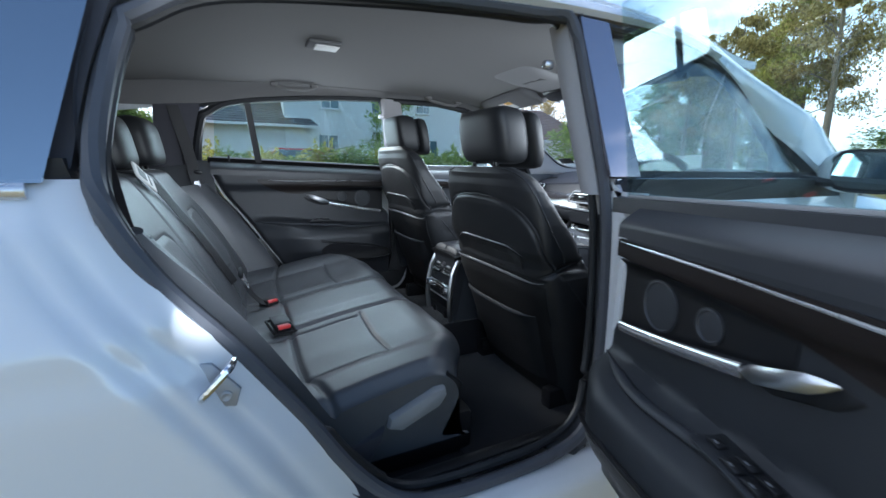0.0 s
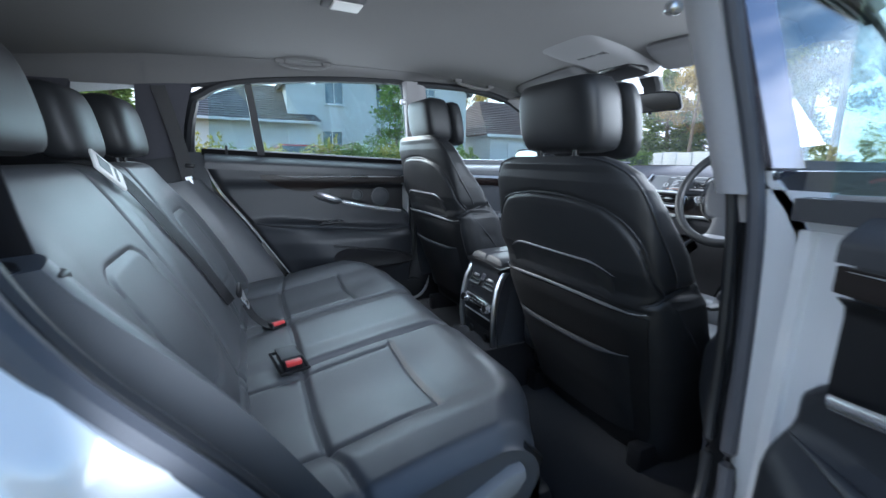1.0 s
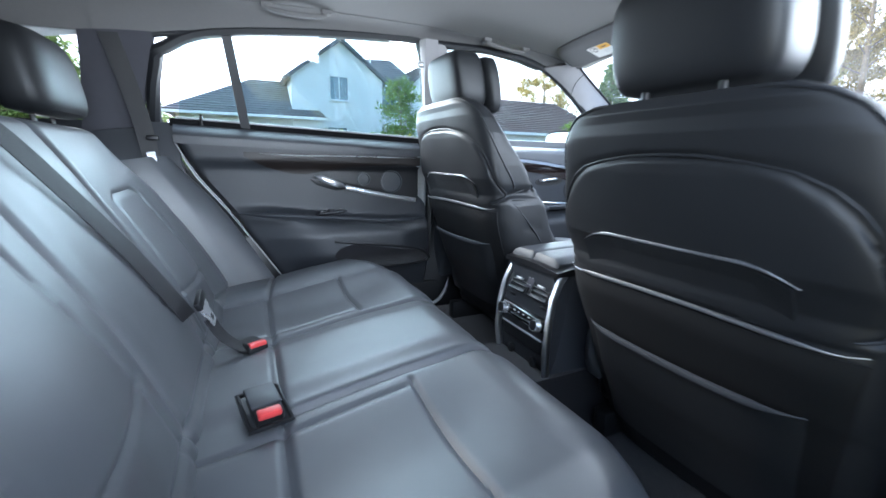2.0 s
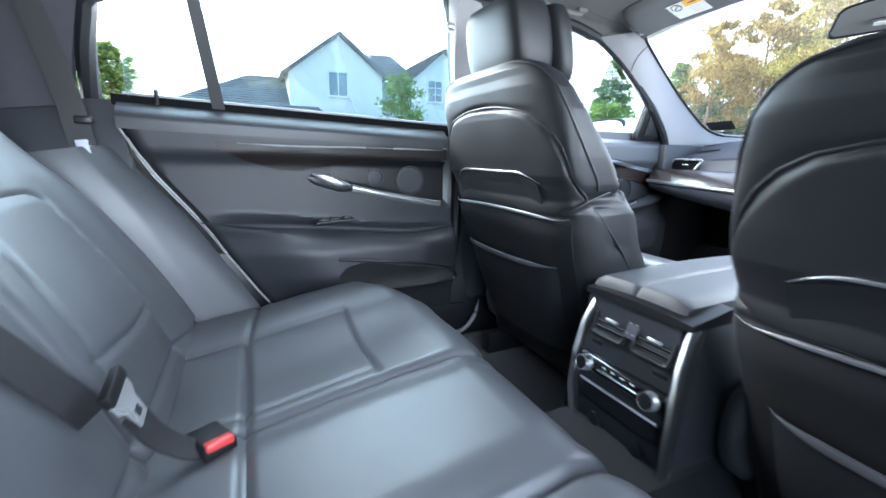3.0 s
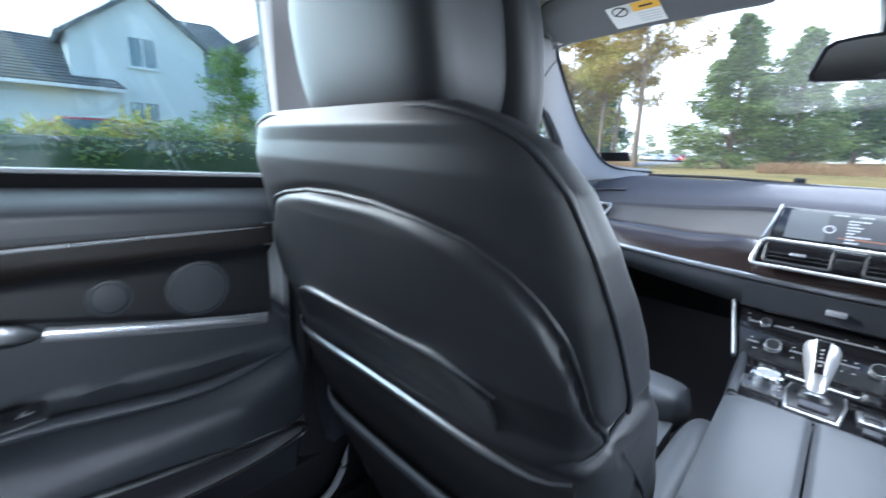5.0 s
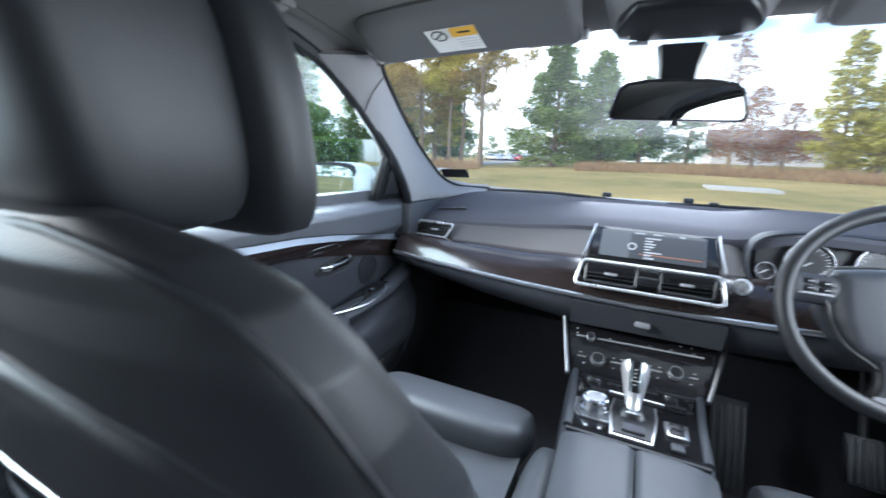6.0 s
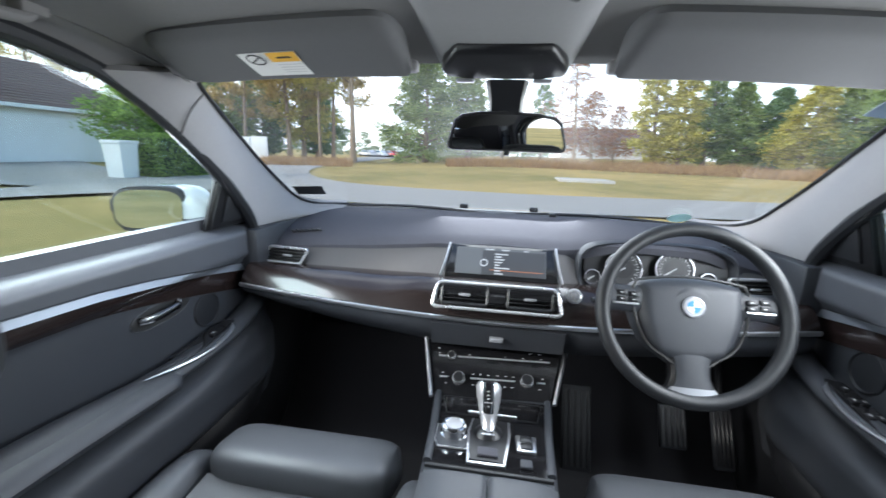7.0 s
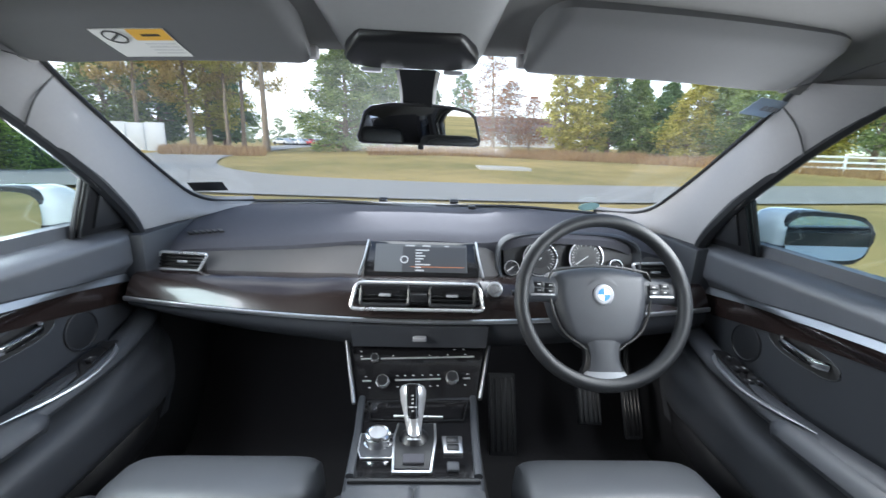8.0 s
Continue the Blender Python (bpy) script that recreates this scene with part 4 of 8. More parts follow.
# side pads between backrest and doors
for s in (1, -1):
    part("side_pad", ribbon(side([(0.620, 0.685, 0.50), (0.495, 0.685, 0.80), (0.405, 0.690, 0.955), (0.385, 0.694, 0.985)], s), side([(0.760, 0.748, 0.50), (0.592, 0.758, 0.79), (0.468, 0.775, 0.95), (0.440, 0.770, 0.985)], s), (-0.12, 0, -0.02), 20, 8, (0.016, 0, 0.006)), LEATHER_BENCH, bench)
    hr = part("rear_headrest", headrest_block(0.200, 0.318, 0.142, 1.075, 1.250, 3.4), LEATHER, bench)
    hr.location.y = 0.405 if s > 0 else -0.412
    for y in (-0.05, 0.05):
        pt = part("rear_post", tube([(0.250, y, 1.12), (0.262, y, 1.02)], 0.006, 8), HARD, hr)
hr = part("rear_headrest", headrest_block(0.200, 0.305, 0.098, 1.068, 1.225, 3.0), LEATHER, bench)
hr.location.y = -0.010
# reclining lever and its base at the near end of the bench
part("seat_lever", outline_prism([(0.852, 0.486), (0.858, 0.512), (0.975, 0.560), (1.0, 0.560), (1.004, 0.540), (0.985, 0.514), (0.885, 0.474)], lambda p: Vector((p[0], -0.690, p[1])), lambda p: Vector((p[0], -0.722, p[1])), 0.010), EDGE_GREY, bench, "grey plastic seat lever")
part("bench_valance", outline_prism([(0.66, 0.40), (0.70, 0.455), (0.80, 0.470), (0.86, 0.530), (1.02, 0.585), (1.06, 0.545), (1.03, 0.475), (0.95, 0.425), (0.80, 0.38)], lambda p: Vector((p[0], -0.66, p[1])), lambda p: Vector((p[0], -0.698, p[1])), 0.010), HARD, bench)
part("valance_cap", outline_prism([(0.675, 0.430), (0.70, 0.405), (0.80, 0.410), (0.835, 0.455), (0.845, 0.490), (0.79, 0.462)], lambda p: Vector((p[0], -0.692, p[1])), lambda p: Vector((p[0], -0.716, p[1])), 0.006), DASHPAD, bench)
flap_a, flap_b, flap_c, flap_d = (Vector(q) for q in ((0.500, -0.768, 0.822), (0.592, -0.728, 0.774), (0.535, -0.768, 0.756), (0.580, -0.738, 0.742)))
part("bolster_flap", patch(lambda u, v: flap_a.lerp(flap_b, u).lerp(flap_c.lerp(flap_d, u), v), 6, 6, lambda u, v: flap_a.lerp(flap_b, u).lerp(flap_c.lerp(flap_d, u), v) + Vector((-0.008, 0.012, -0.006))), LEATHER_BENCH, bench)


# ---- dashboard ----
dash = thing("dashboard", "black dashboard with dark wood trim and chrome strips", "dashboard")


def hood(y):
    """How far the instrument hood rises at y."""
    return math.exp(-((y + 0.40) / 0.19) ** 4)


def dash_top(y):
    return lerp_table([(-0.74, 1.0), (-0.60, 1.02), (0.02, 1.038), (0.21, 1.03), (0.39, 1.012), (0.58, 1.0), (0.74, 0.985)], y) + 0.042 * hood(y) * 0.9


def pad(u, v):
    """Upper pad, u from the windscreen to the rear lip, v from right to left."""
    y = -0.74 + 1.48 * v
    k = screen_at(min(1, max(0, 0.5 + y / 1.38)), 1.0)
    front = Vector((k.x - 0.02, y, 1.066 - 0.02 * sm(0.62, 0.74, abs(y))))
    lip = Vector((2.395 - 0.045 * hood(y) + 0.01 * abs(y), y, dash_top(y)))
    p = front.lerp(lip, u)
    p.z += 0.022 * math.sin(math.pi * u) + 0.03 * hood(y) * sm(0.25, 0.95, u) * (1 - u) * 2
    p.z -= 0.012 * max(0, (u - 0.9) / 0.1) ** 2
    p.z -= groove(abs(y + 0.0) - 0.17, 0.004, 0.002) * sm(0.1, 0.2, u) * sm(0.45, 0.4, u)
    return p


part("upper_pad", patch(pad, 36, 90, lambda u, v: pad(u, v) - Vector((0, 0, 0.035 - 0.018 * hood(-0.74 + 1.48 * v)))), DASHPAD, dash)


def strip_x(y):
    """Foremost line of the wooden trim towards the cabin."""
    return 2.19 + 0.05 * (abs(y) / 0.72) ** 2


def strip_z(y):
    return 0.872 + 0.024 * (abs(y - YC) / 0.70) ** 1.6


def fascia(u, v):
    y = -0.74 + 1.48 * v
    top = Vector((2.402 - 0.035 * hood(y), y, dash_top(y) - 0.02))
    low = Vector((2.345 - 0.035 * sm(0.35, 0.2, abs(y - YC)), y, 0.935 + 0.012 * sm(0.35, 0.2, abs(y - YC))))
    p = top.lerp(low, u)
    p.x += 0.07 * math.exp(-((y + 0.40) / 0.205) ** 10)
    return p


part("fascia", patch(fascia, 12, 80, lambda u, v: fascia(u, v) + Vector((0.05, 0, 0))), TAUPE, dash)


def wood(u, v):
    y = -0.735 + 1.47 * v
    a = Vector((2.352 - 0.035 * sm(0.35, 0.2, abs(y - YC)), y, 0.938 + 0.012 * sm(0.35, 0.2, abs(y - YC))))
    b = Vector((strip_x(y) + 0.004, y, strip_z(y) + 0.006))
    p = a.lerp(b, u)
    bow = 0.024 * math.sin(math.pi * u)
    return p + Vector((-bow * 0.55, 0, bow))


trim = part("wood_trim", patch(wood, 18, 80, lambda u, v: wood(u, v) + Vector((0.03, 0, -0.02))), WOOD, dash, "glossy dark brown wood trim")
part("chrome_strip", tube([(strip_x(y) - 0.001, y, strip_z(y)) for y in np.linspace(-0.735, 0.735, 60)], 0.004, 8, ry=0.0065), SATIN, dash)


def lower(u, v):
    y = -0.735 + 1.47 * v
    a = Vector((strip_x(y) + 0.004, y, strip_z(y) - 0.007))
    drop = lerp_table([(-0.74, 0.07), (-0.2, 0.08), (0.2, 0.075), (0.45, 0.06), (0.62, 0.045), (0.74, 0.03)], y)
    if u < 0.6:
        t = u / 0.6
        return a + Vector((0.006 - 0.012 * math.sin(math.pi * t) + 0.03 * t, 0, -drop * t))
    t = (u - 0.6) / 0.4
    return a + Vector((0.036 + 0.22 * t, 0, -drop - 0.03 * t))


part("lower_panel", patch(lower, 20, 80, lambda u, v: lower(u, v) + Vector((0.04, 0, 0.004))), SOFT, dash)
# coin drawer above the centre stack
part("drawer", patch(lambda u, v: Vector((2.190 + 0.016 * u - 0.006, YC - 0.165 + 0.33 * v, 0.862 - 0.062 * u)), 6, 16, lambda u, v: Vector((2.225, YC - 0.165 + 0.33 * v, 0.862 - 0.062 * u))), SOFT, dash)
part("drawer_latch", rbox(2.179, 2.192, YC - 0.017, YC + 0.017, 0.824, 0.836, 0.003), SILVER, dash)


def vent(parent, centre, right, up, w, h, slats, tabs, skew=0.0, rim=None):
    """An air vent: chrome frame, dark box, slats and adjusting tabs."""
    c, r, u = Vector(centre), Vector(right).normalized(), Vector(up).normalized()
    n = r.cross(u).normalized()
    m = Matrix((( *r, 0), (*u, 0), (*n, 0), (0, 0, 0, 1))).transposed()
    m.translation = c
    box = part("air_vent", rbox(-w / 2, w / 2, -h / 2, h / 2, -0.018, -0.012, 0.001, 1, m), INK, parent, "air vent with chrome frame")
    k = [(-w / 2 - skew, -h / 2), (w / 2 - skew, -h / 2), (w / 2 + skew, h / 2), (-w / 2 + skew, h / 2)]
    pts = []
    for i in range(4):
        a, b, d = Vector(k[i - 1]), Vector(k[i]), Vector(k[(i + 1) % 4])
        e1, e2 = b + (a - b).normalized() * 0.008, b + (d - b).normalized() * 0.008
        for t in (0, 0.33, 0.67, 1):
            pts.append((e1 * (1 - t) ** 2 + b * 2 * t * (1 - t) + e2 * t * t))
    part("vent_frame", tube([m @ Vector((p.x, p.y, 0)) for p in pts], 0.0042, 8, ry=0.0042, up=n, wrap=True), rim or CHROME, box)
    for i in range(slats):
        y = -h / 2 + h * (i + 0.5) / slats
        part("slat", rbox(-w / 2 + 0.003, w / 2 - 0.003, y - h / slats * 0.15, y + h / slats * 0.15, -0.012, 0.001, 0.001, 1, m @ Matrix.Translation((0, y, 0)) @ Matrix.Rotation(radians(-18), 4, "X") @ Matrix.Translation((0, -y, 0))), HARD, box)
    for t in tabs:
        part("vent_tab", rbox(t - 0.014, t + 0.014, -0.0035, 0.0035, -0.002, 0.006, 0.002, 2, m), SILVER, box)
    return box, m


left_vent, _ = vent(dash, (2.348, 0.656, 0.962), (-0.12, -1, 0), (0.28, 0, 0.96), 0.130, 0.046, 5, (0.01,), 0.012, BRIGHT)
right_vent, _ = vent(dash, (2.350, -0.640, 0.962), (0.12, -1, 0), (0.28, 0, 0.96), 0.12, 0.05, 5, (0.0,), -0.01, BRIGHT)
# centre vents in one chrome surround
pl = part("vent_panel", rbox(2.192, 2.25, YC - 0.150, YC + 0.160, 0.908, 0.962, 0.012, 3), PIANO, dash)
vent(dash, (2.189, YC + 0.0845, 0.939), (0, -1, 0), (0.45, 0, 0.89), 0.112, 0.046, 5, (0.0,), 0.0, HARD)
vent(dash, (2.189, YC - 0.0745, 0.939), (0, -1, 0), (0.45, 0, 0.89), 0.106, 0.046, 5, (0.0,), 0.0, HARD)
ctr = []
for y, z in ((0.164, -0.031), (-0.150, -0.031), (-0.138, 0.030), (0.152, 0.030)):
    ctr.append((y, z))
pts = []
for i in range(4):
    a, b, d = Vector(ctr[i - 1]), Vector(ctr[i]), Vector(ctr[(i + 1) % 4])
    e1, e2 = b + (a - b).normalized() * 0.014, b + (d - b).normalized() * 0.014
    for t in (0, 0.25, 0.5, 0.75, 1):
        q = e1 * (1 - t) ** 2 + b * 2 * t * (1 - t) + e2 * t * t
        pts.append((2.186 + 0.5 * q.y, YC + q.x, 0.939 + 0.9 * q.y))
part("vent_surround", tube(pts, 0.0042, 8, ry=0.0042, up=(-0.9, 0, 0.45), wrap=True), BRIGHT, dash)
part("hazard_switch", rbox(2.180, 2.195, YC - 0.016, YC + 0.024, 0.926, 0.946, 0.003), HARD, dash)
part("start_button", lathe([(0.019, 0), (0.019, 0.005), (0.015, 0.006), (0.014, 0.004), (0.001, 0.004)], facing((2.228, -0.170, 0.945), (-0.85, 0, 0.5)), 24), BRIGHT, dash, "round start button")
part("button_face", lathe([(0.013, 0.0), (0.013, 0.006), (0.001, 0.007)], facing((2.228, -0.170, 0.945), (-0.85, 0, 0.5)), 20), KNOB, dash)

# display
o = Vector((2.300, YC, 0.955))
d_up = Vector((0.060, 0, 0.068)).normalized()
d_right = Vector((0, -1, 0))
d_n = d_right.cross(d_up)
dm = Matrix(((*d_right, 0), (*d_up, 0), (*d_n, 0), (0, 0, 0, 1))).transposed()
dm.translation = o
disp = part("display", rbox(-0.152, 0.152, -0.004, 0.100, -0.03, -0.001, 0.004, 2, dm), PIANO, dash, "wide navigation display with menu")
part("screen", rbox(-0.125, 0.120, 0.008, 0.090, -0.002, 0.0, 0, 1, dm), SCREEN, disp)
part("menu_page", rbox(-0.052, 0.118, 0.008, 0.082, -0.001, 0.0012, 0, 1, dm), SCREEN_DARK, disp)
rows = [(-0.018, -0.018 + w, 0.070 - 0.0085 * i, 0.0735 - 0.0085 * i) for i, w in enumerate((0.036, 0.018, 0.026, 0.022, 0.014, 0.040, 0.016, 0.024))]
for row in rows + [(-0.045, -0.02, 0.0835, 0.0865), (0.0, 0.022, 0.0835, 0.0865), (0.06, 0.072, 0.0835, 0.0865)]:
    bars(disp, "menu_text", SCREEN_TEXT, o + d_n * 0.0016, d_right, d_up, [row])
bars(disp, "menu_bar", SCREEN_RED, o + d_n * 0.0014, d_right, d_up, [(-0.03, 0.112, 0.0215, 0.0235)])
part("menu_dial", hoop(0.008, 0.011, 0, 0.0015, dm @ Matrix.Translation((-0.047, 0.043, 0.001)), 20), SCREEN_TEXT, disp)
for s in (1, -1):
    part("display_trim", tube([dm @ Vector((s * 0.161, -0.006, 0.006)), dm @ Vector((s * 0.151, 0.046, 0.006)), dm @ Vector((s * 0.145, 0.098, 0.004))], 0.003, 8, ry=0.005), SATIN, disp)

# instruments
binn = part("instrument_panel", patch(lambda u, v: Vector((2.388 - 0.03 * u, -0.585 + 0.37 * v, 1.045 - 0.13 * u)), 6, 12, lambda u, v: Vector((2.43, -0.585 + 0.37 * v, 1.035 - 0.12 * u))), DIAL, dash, "instrument panel with round dials")
for y, r, z in ((-0.313, 0.047, 0.990), (-0.441, 0.047, 0.997), (-0.236, 0.020, 0.962), (-0.527, 0.020, 0.972)):
    g = facing((2.362, y, z), (-0.97, 0, 0.25))
    dial = part("dial", lathe([(r, 0), (r, 0.008), (r - 0.003, 0.010), (r - 0.005, 0.006), (0.001, 0.004)], g, 36), DIAL, binn, "round dial with pale scale")
    part("dial_ring", hoop(r - 0.0010, r + 0.0008, 0.004, 0.0108, g, 36), BRIGHT, dial)
    ticks = []
    nt = 25 if r > 0.03 else 9
    for k in range(nt):
        a = radians(225 - 270 * k / (nt - 1))
        l0 = r * (0.68 if k % 2 == 0 else 0.76)
        ticks.append(rbox(l0, r * 0.86, -0.0007, 0.0007, 0.0052, 0.0064, 0, 1, g @ Matrix.Rotation(a, 4, "Z")))
    part("dial_scale", merge(*ticks), PRINT, dial, smooth=False)
    part("needle", rbox(-0.006, r * 0.72, -0.0013, 0.0013, 0.0065, 0.0085, 0, 1, g @ Matrix.Rotation(radians(215), 4, "Z")), PRINT, dial)
    if r > 0.03:
        part("dial_centre", lathe([(0.030, 0.0045), (0.030, 0.0052), (0.001, 0.0052)], g, 28), HARD, dial)
shroud = []
for x, grow in ((2.41, 0.008), (2.352, 0.008), (2.346, 0.003), (2.350, -0.002), (2.390, -0.012)):
    shroud.append([Vector((x + 0.22 * (p.y - 0.985), p.x, p.y)) for p in (Vector((q.x, q.y)) for q in superring(-0.395, 0.985, 0, 0.196 + grow, 0.074 + grow, 56, 3.4))])
part("instrument_shroud", loft(shroud, caps=False), SOFT, dash)
# defroster slots by the pillars
for s in (1, -1):
    for i in range(6):
        x, y = 2.330 + 0.010 * i * 0.3, (0.600 + 0.017 * i) * s
        u = 0.80
        v = (y + 0.74) / 1.48
        p = pad(u, v)
        part("defroster_slot", rbox(p.x - 0.026, p.x + 0.026, y - 0.0055, y + 0.0055, p.z - 0.002, p.z + 0.0025, 0.001, 1, Matrix.Translation(p) @ Matrix.Rotation(radians(38 * s), 4, "Z") @ Matrix.Translation(-p)), INK, dash)
part("sensor", rbox(2.62, 2.645, -0.16, -0.135, 1.082, 1.094, 0.004), HARD, dash)

# centre stack
def stack_pt(u, v, off=0.0):
    """u down the stack, v from left to right."""
    hw = 0.168 - 0.030 * u
    return Vector((2.232 - 0.108 * u - 0.62 * off - 0.072 * hw * (1 - 2 * v), YC + hw * (1 - 2 * v), 0.788 - 0.082 * u + 0.78 * off))


stack = part("radio_panel", patch(lambda u, v: stack_pt(u, v), 6, 8, lambda u, v: stack_pt(u, v, -0.06)), PIANO, dash, "gloss black radio and climate panel")
s_n = Vector((-0.62, 0, 0.78))
for v in (-0.035, 1.035):
    part("stack_trim", tube([stack_pt(-0.08, v, 0.004), stack_pt(0.5, v, 0.006), stack_pt(1.05, v, 0.004)], 0.005, 8, ry=0.009, up=s_n), SATIN, stack)
for a, b in ((0.056, 0.12), (0.206, 0.93)):
    part("disc_slot_trim", tube([stack_pt(0.25, a, 0.001), stack_pt(0.25, b, 0.001)], 0.0022, 6), BRIGHT, stack)
for a, b in ((0.05, 0.12), (0.31, 0.68), (0.865, 0.925)):
    part("climate_line", tube([stack_pt(0.66, a, 0.001), stack_pt(0.66, b, 0.001)], 0.0020, 6), BRIGHT, stack)


def knob(place, normal, r, parent, h=0.014):
    k = part("knob", lathe([(r, 0), (r, h * 0.35), (r * 0.92, h * 0.45), (r * 0.88, h), (r * 0.80, h), (r * 0.74, h * 0.8), (0.001, h * 0.8)], facing(place, normal), 28), KNOB, parent, "chrome-ringed rotary knob")
    part("knob_cap", lathe([(r * 0.76, h * 0.7), (r * 0.74, h * 0.96), (0.001, h * 0.96)], facing(place, normal), 24), HARD, k)
    return k


knob(stack_pt(0.24, 0.158), s_n, 0.011, stack, 0.010)
knob(stack_pt(0.68, 0.210), s_n, 0.016, stack)
knob(stack_pt(0.65, 0.775), s_n, 0.016, stack)
d_down = (stack_pt(1, 0.5) - stack_pt(0, 0.5)).normalized()
sm_m = Matrix(((0, -1, 0, 0), (*(-d_down), 0), (*s_n, 0), (0, 0, 0, 1))).transposed()
for u, vs in ((0.58, (0.08, 0.33, 0.39, 0.455, 0.53, 0.60, 0.66, 0.90)), (0.78, (0.10, 0.33, 0.40, 0.60, 0.66, 0.89)), (0.20, (0.06, 0.30, 0.58, 0.72, 0.86)), (0.10, (0.06, 0.77, 0.84))):
    for v in vs:
        mm = sm_m.copy()
        mm.translation = stack_pt(u, v, 0.0005)
        part("key_mark", rbox(-0.0025, 0.0025, -0.0008, 0.0008, -0.001, 0.0008, 0, 1, mm), PRINT, stack)

# ---- steering wheel ----
wheel_at = Vector((2.100, -0.374, 0.970))
wheel_m = Matrix.Translation(wheel_at) @ Matrix.Rotation(radians(-90 + 23), 4, "Y") @ Matrix.Rotation(radians(-90), 4, "Z")
# local: x right, y up, z towards the driver
steer = thing("steering_wheel", "black leather three-spoke steering wheel with silver inlay", "steering wheel")
R = 0.1752
rim_pts = [wheel_m @ Vector((R * math.cos(a), R * 0.985 * math.sin(a), 0.030)) for a in (2 * math.pi * k / 72 for k in range(72))]
part("rim", tube(rim_pts, 0.0148, 14, ry=0.0150, up=wheel_m.to_3x3() @ Vector((0, 0, 1)), wrap=True), LEATHER, steer)


def hub(u, v):
    x = -1 + 2 * u
    y = -1 + 2 * v
    w = lerp_table([(-1, 0.050), (-0.85, 0.070), (-0.6, 0.087), (-0.2, 0.101), (0.3, 0.109), (0.8, 0.110), (1, 0.102)], y)
    px = x * w
    py = 0.075 * y - 0.014 + 0.012 * (1 - x * x) * (1 if y > 0.5 else 0) * (y - 0.5) * 2 - 0.022 * (1 - x * x) * max(0, -y - 0.4) / 0.6
    e = max(abs(x), abs(y))
    return wheel_m @ Vector((px, py, 0.030 * (1 - max(0, e - 0.72) ** 2 / 0.0784 * 0.75) - 0.004 * (x * x + y * y)))


part("hub", patch(hub, 30, 30, lambda u, v: wheel_m @ (Matrix.Identity(4) @ Vector((wheel_m.inverted() @ hub(u, v)).xy.to_3d() + Vector((0, 0, -0.04))))), SOFT, steer)
rim_hub = [wheel_m.inverted() @ hub(u, v) for u, v in [(k / 20, 1) for k in range(20)] + [(1, 1 - k / 20) for k in range(20)] + [(1 - k / 20, 0) for k in range(20)] + [(0, k / 20) for k in range(20)]]
part("hub_joint", tube([wheel_m @ Vector((p.x * 1.012, p.y * 1.012, 0.016)) for p in rim_hub], 0.0030, 6, wrap=True), INK, steer)
dish = part("badge_dish", lathe([(0.040, 0.0), (0.038, 0.0012), (0.024, 0.0006), (0.001, 0.0006)], wheel_m @ Matrix.Translation((0, 0.012, 0.0272)), 36), SOFT, steer)
badge = part("badge", lathe([(0.0215, 0), (0.0215, 0.004), (0.018, 0.0055), (0.0175, 0.0045), (0.001, 0.0045)], wheel_m @ Matrix.Translation((0, 0.012, 0.0285)), 32), SILVER, steer, "round blue and white badge")
for k in range(4):
    seg = [wheel_m @ Matrix.Translation((0, 0.012, 0.0335)) @ Vector((0.0128 * math.cos(a), 0.0128 * math.sin(a), 0)) for a in (radians(90 * k + 90 * q / 8) for q in range(9))]
    c = wheel_m @ Vector((0, 0.012, 0.0335))
    nrm = wheel_m.to_3x3() @ Vector((0, 0, 0.0008))
    bm = bmesh.new()
    lo = [bm.verts.new(p) for p in [c] + seg]
    hi = [bm.verts.new(p + nrm) for p in [c] + seg]
    bm.faces.new(hi)
    bm.faces.new(lo[::-1])
    for i in range(len(lo)):
        j = (i + 1) % len(lo)
        bm.faces.new((lo[i], lo[j], hi[j], hi[i]))
    part("badge_field", bm, BLUE if k % 2 else LABEL, badge, smooth=False)
for s in (1, -1):
    def arm(u, v, s=s):
        x = 0.085 + 0.088 * u
        h = 0.026 + 0.006 * (2 * u - 1) ** 2
        return wheel_m @ Vector((s * x, 0.022 + (2 * v - 1) * h, 0.020 + 0.008 * u - 0.010 * abs(2 * v - 1) ** 3))
    sp = part("spoke", patch(arm, 10, 10, lambda u, v: arm(u, v) - (wheel_m.to_3x3() @ Vector((0, 0, 0.018)))), SOFT, steer)
    part("spoke_inlay", rbox(-0.026, 0.026, -0.0022, 0.0022, 0, 0.003, 0.0010, 1, wheel_m @ Matrix.Translation((s * 0.128, 0.010, 0.024))), BRIGHT, sp)
    for i, (bx, by) in enumerate(((0.112, 0.030), (0.136, 0.032), (0.112, 0.018), (0.136, 0.019))):
        part("wheel_button", rbox(-0.010, 0.010, -0.0055, 0.0055, 0, 0.004, 0.002, 2, wheel_m @ Matrix.Translation((s * bx, by, 0.0225))), HARD, sp)
        part("button_mark", rbox(-0.003, 0.003, -0.001, 0.001, 0.004, 0.0046, 0, 1, wheel_m @ Matrix.Translation((s * bx, by, 0.0225))), PRINT, sp)


def low_spoke(u, v):
    y = -0.050 - 0.120 * u
    w = 0.066 - 0.034 * math.sin(math.pi * min(1, u * 0.72)) + 0.030 * u ** 4
    return wheel_m @ Vector(((2 * v - 1) * w, y, 0.022 + 0.006 * u - 0.010 * abs(2 * v - 1) ** 3))


part("lower_spoke", patch(low_spoke, 20, 12, lambda u, v: low_spoke(u, v) - (wheel_m.to_3x3() @ Vector((0, 0, 0.016)))), HARD, steer, "dark satin lower spoke")
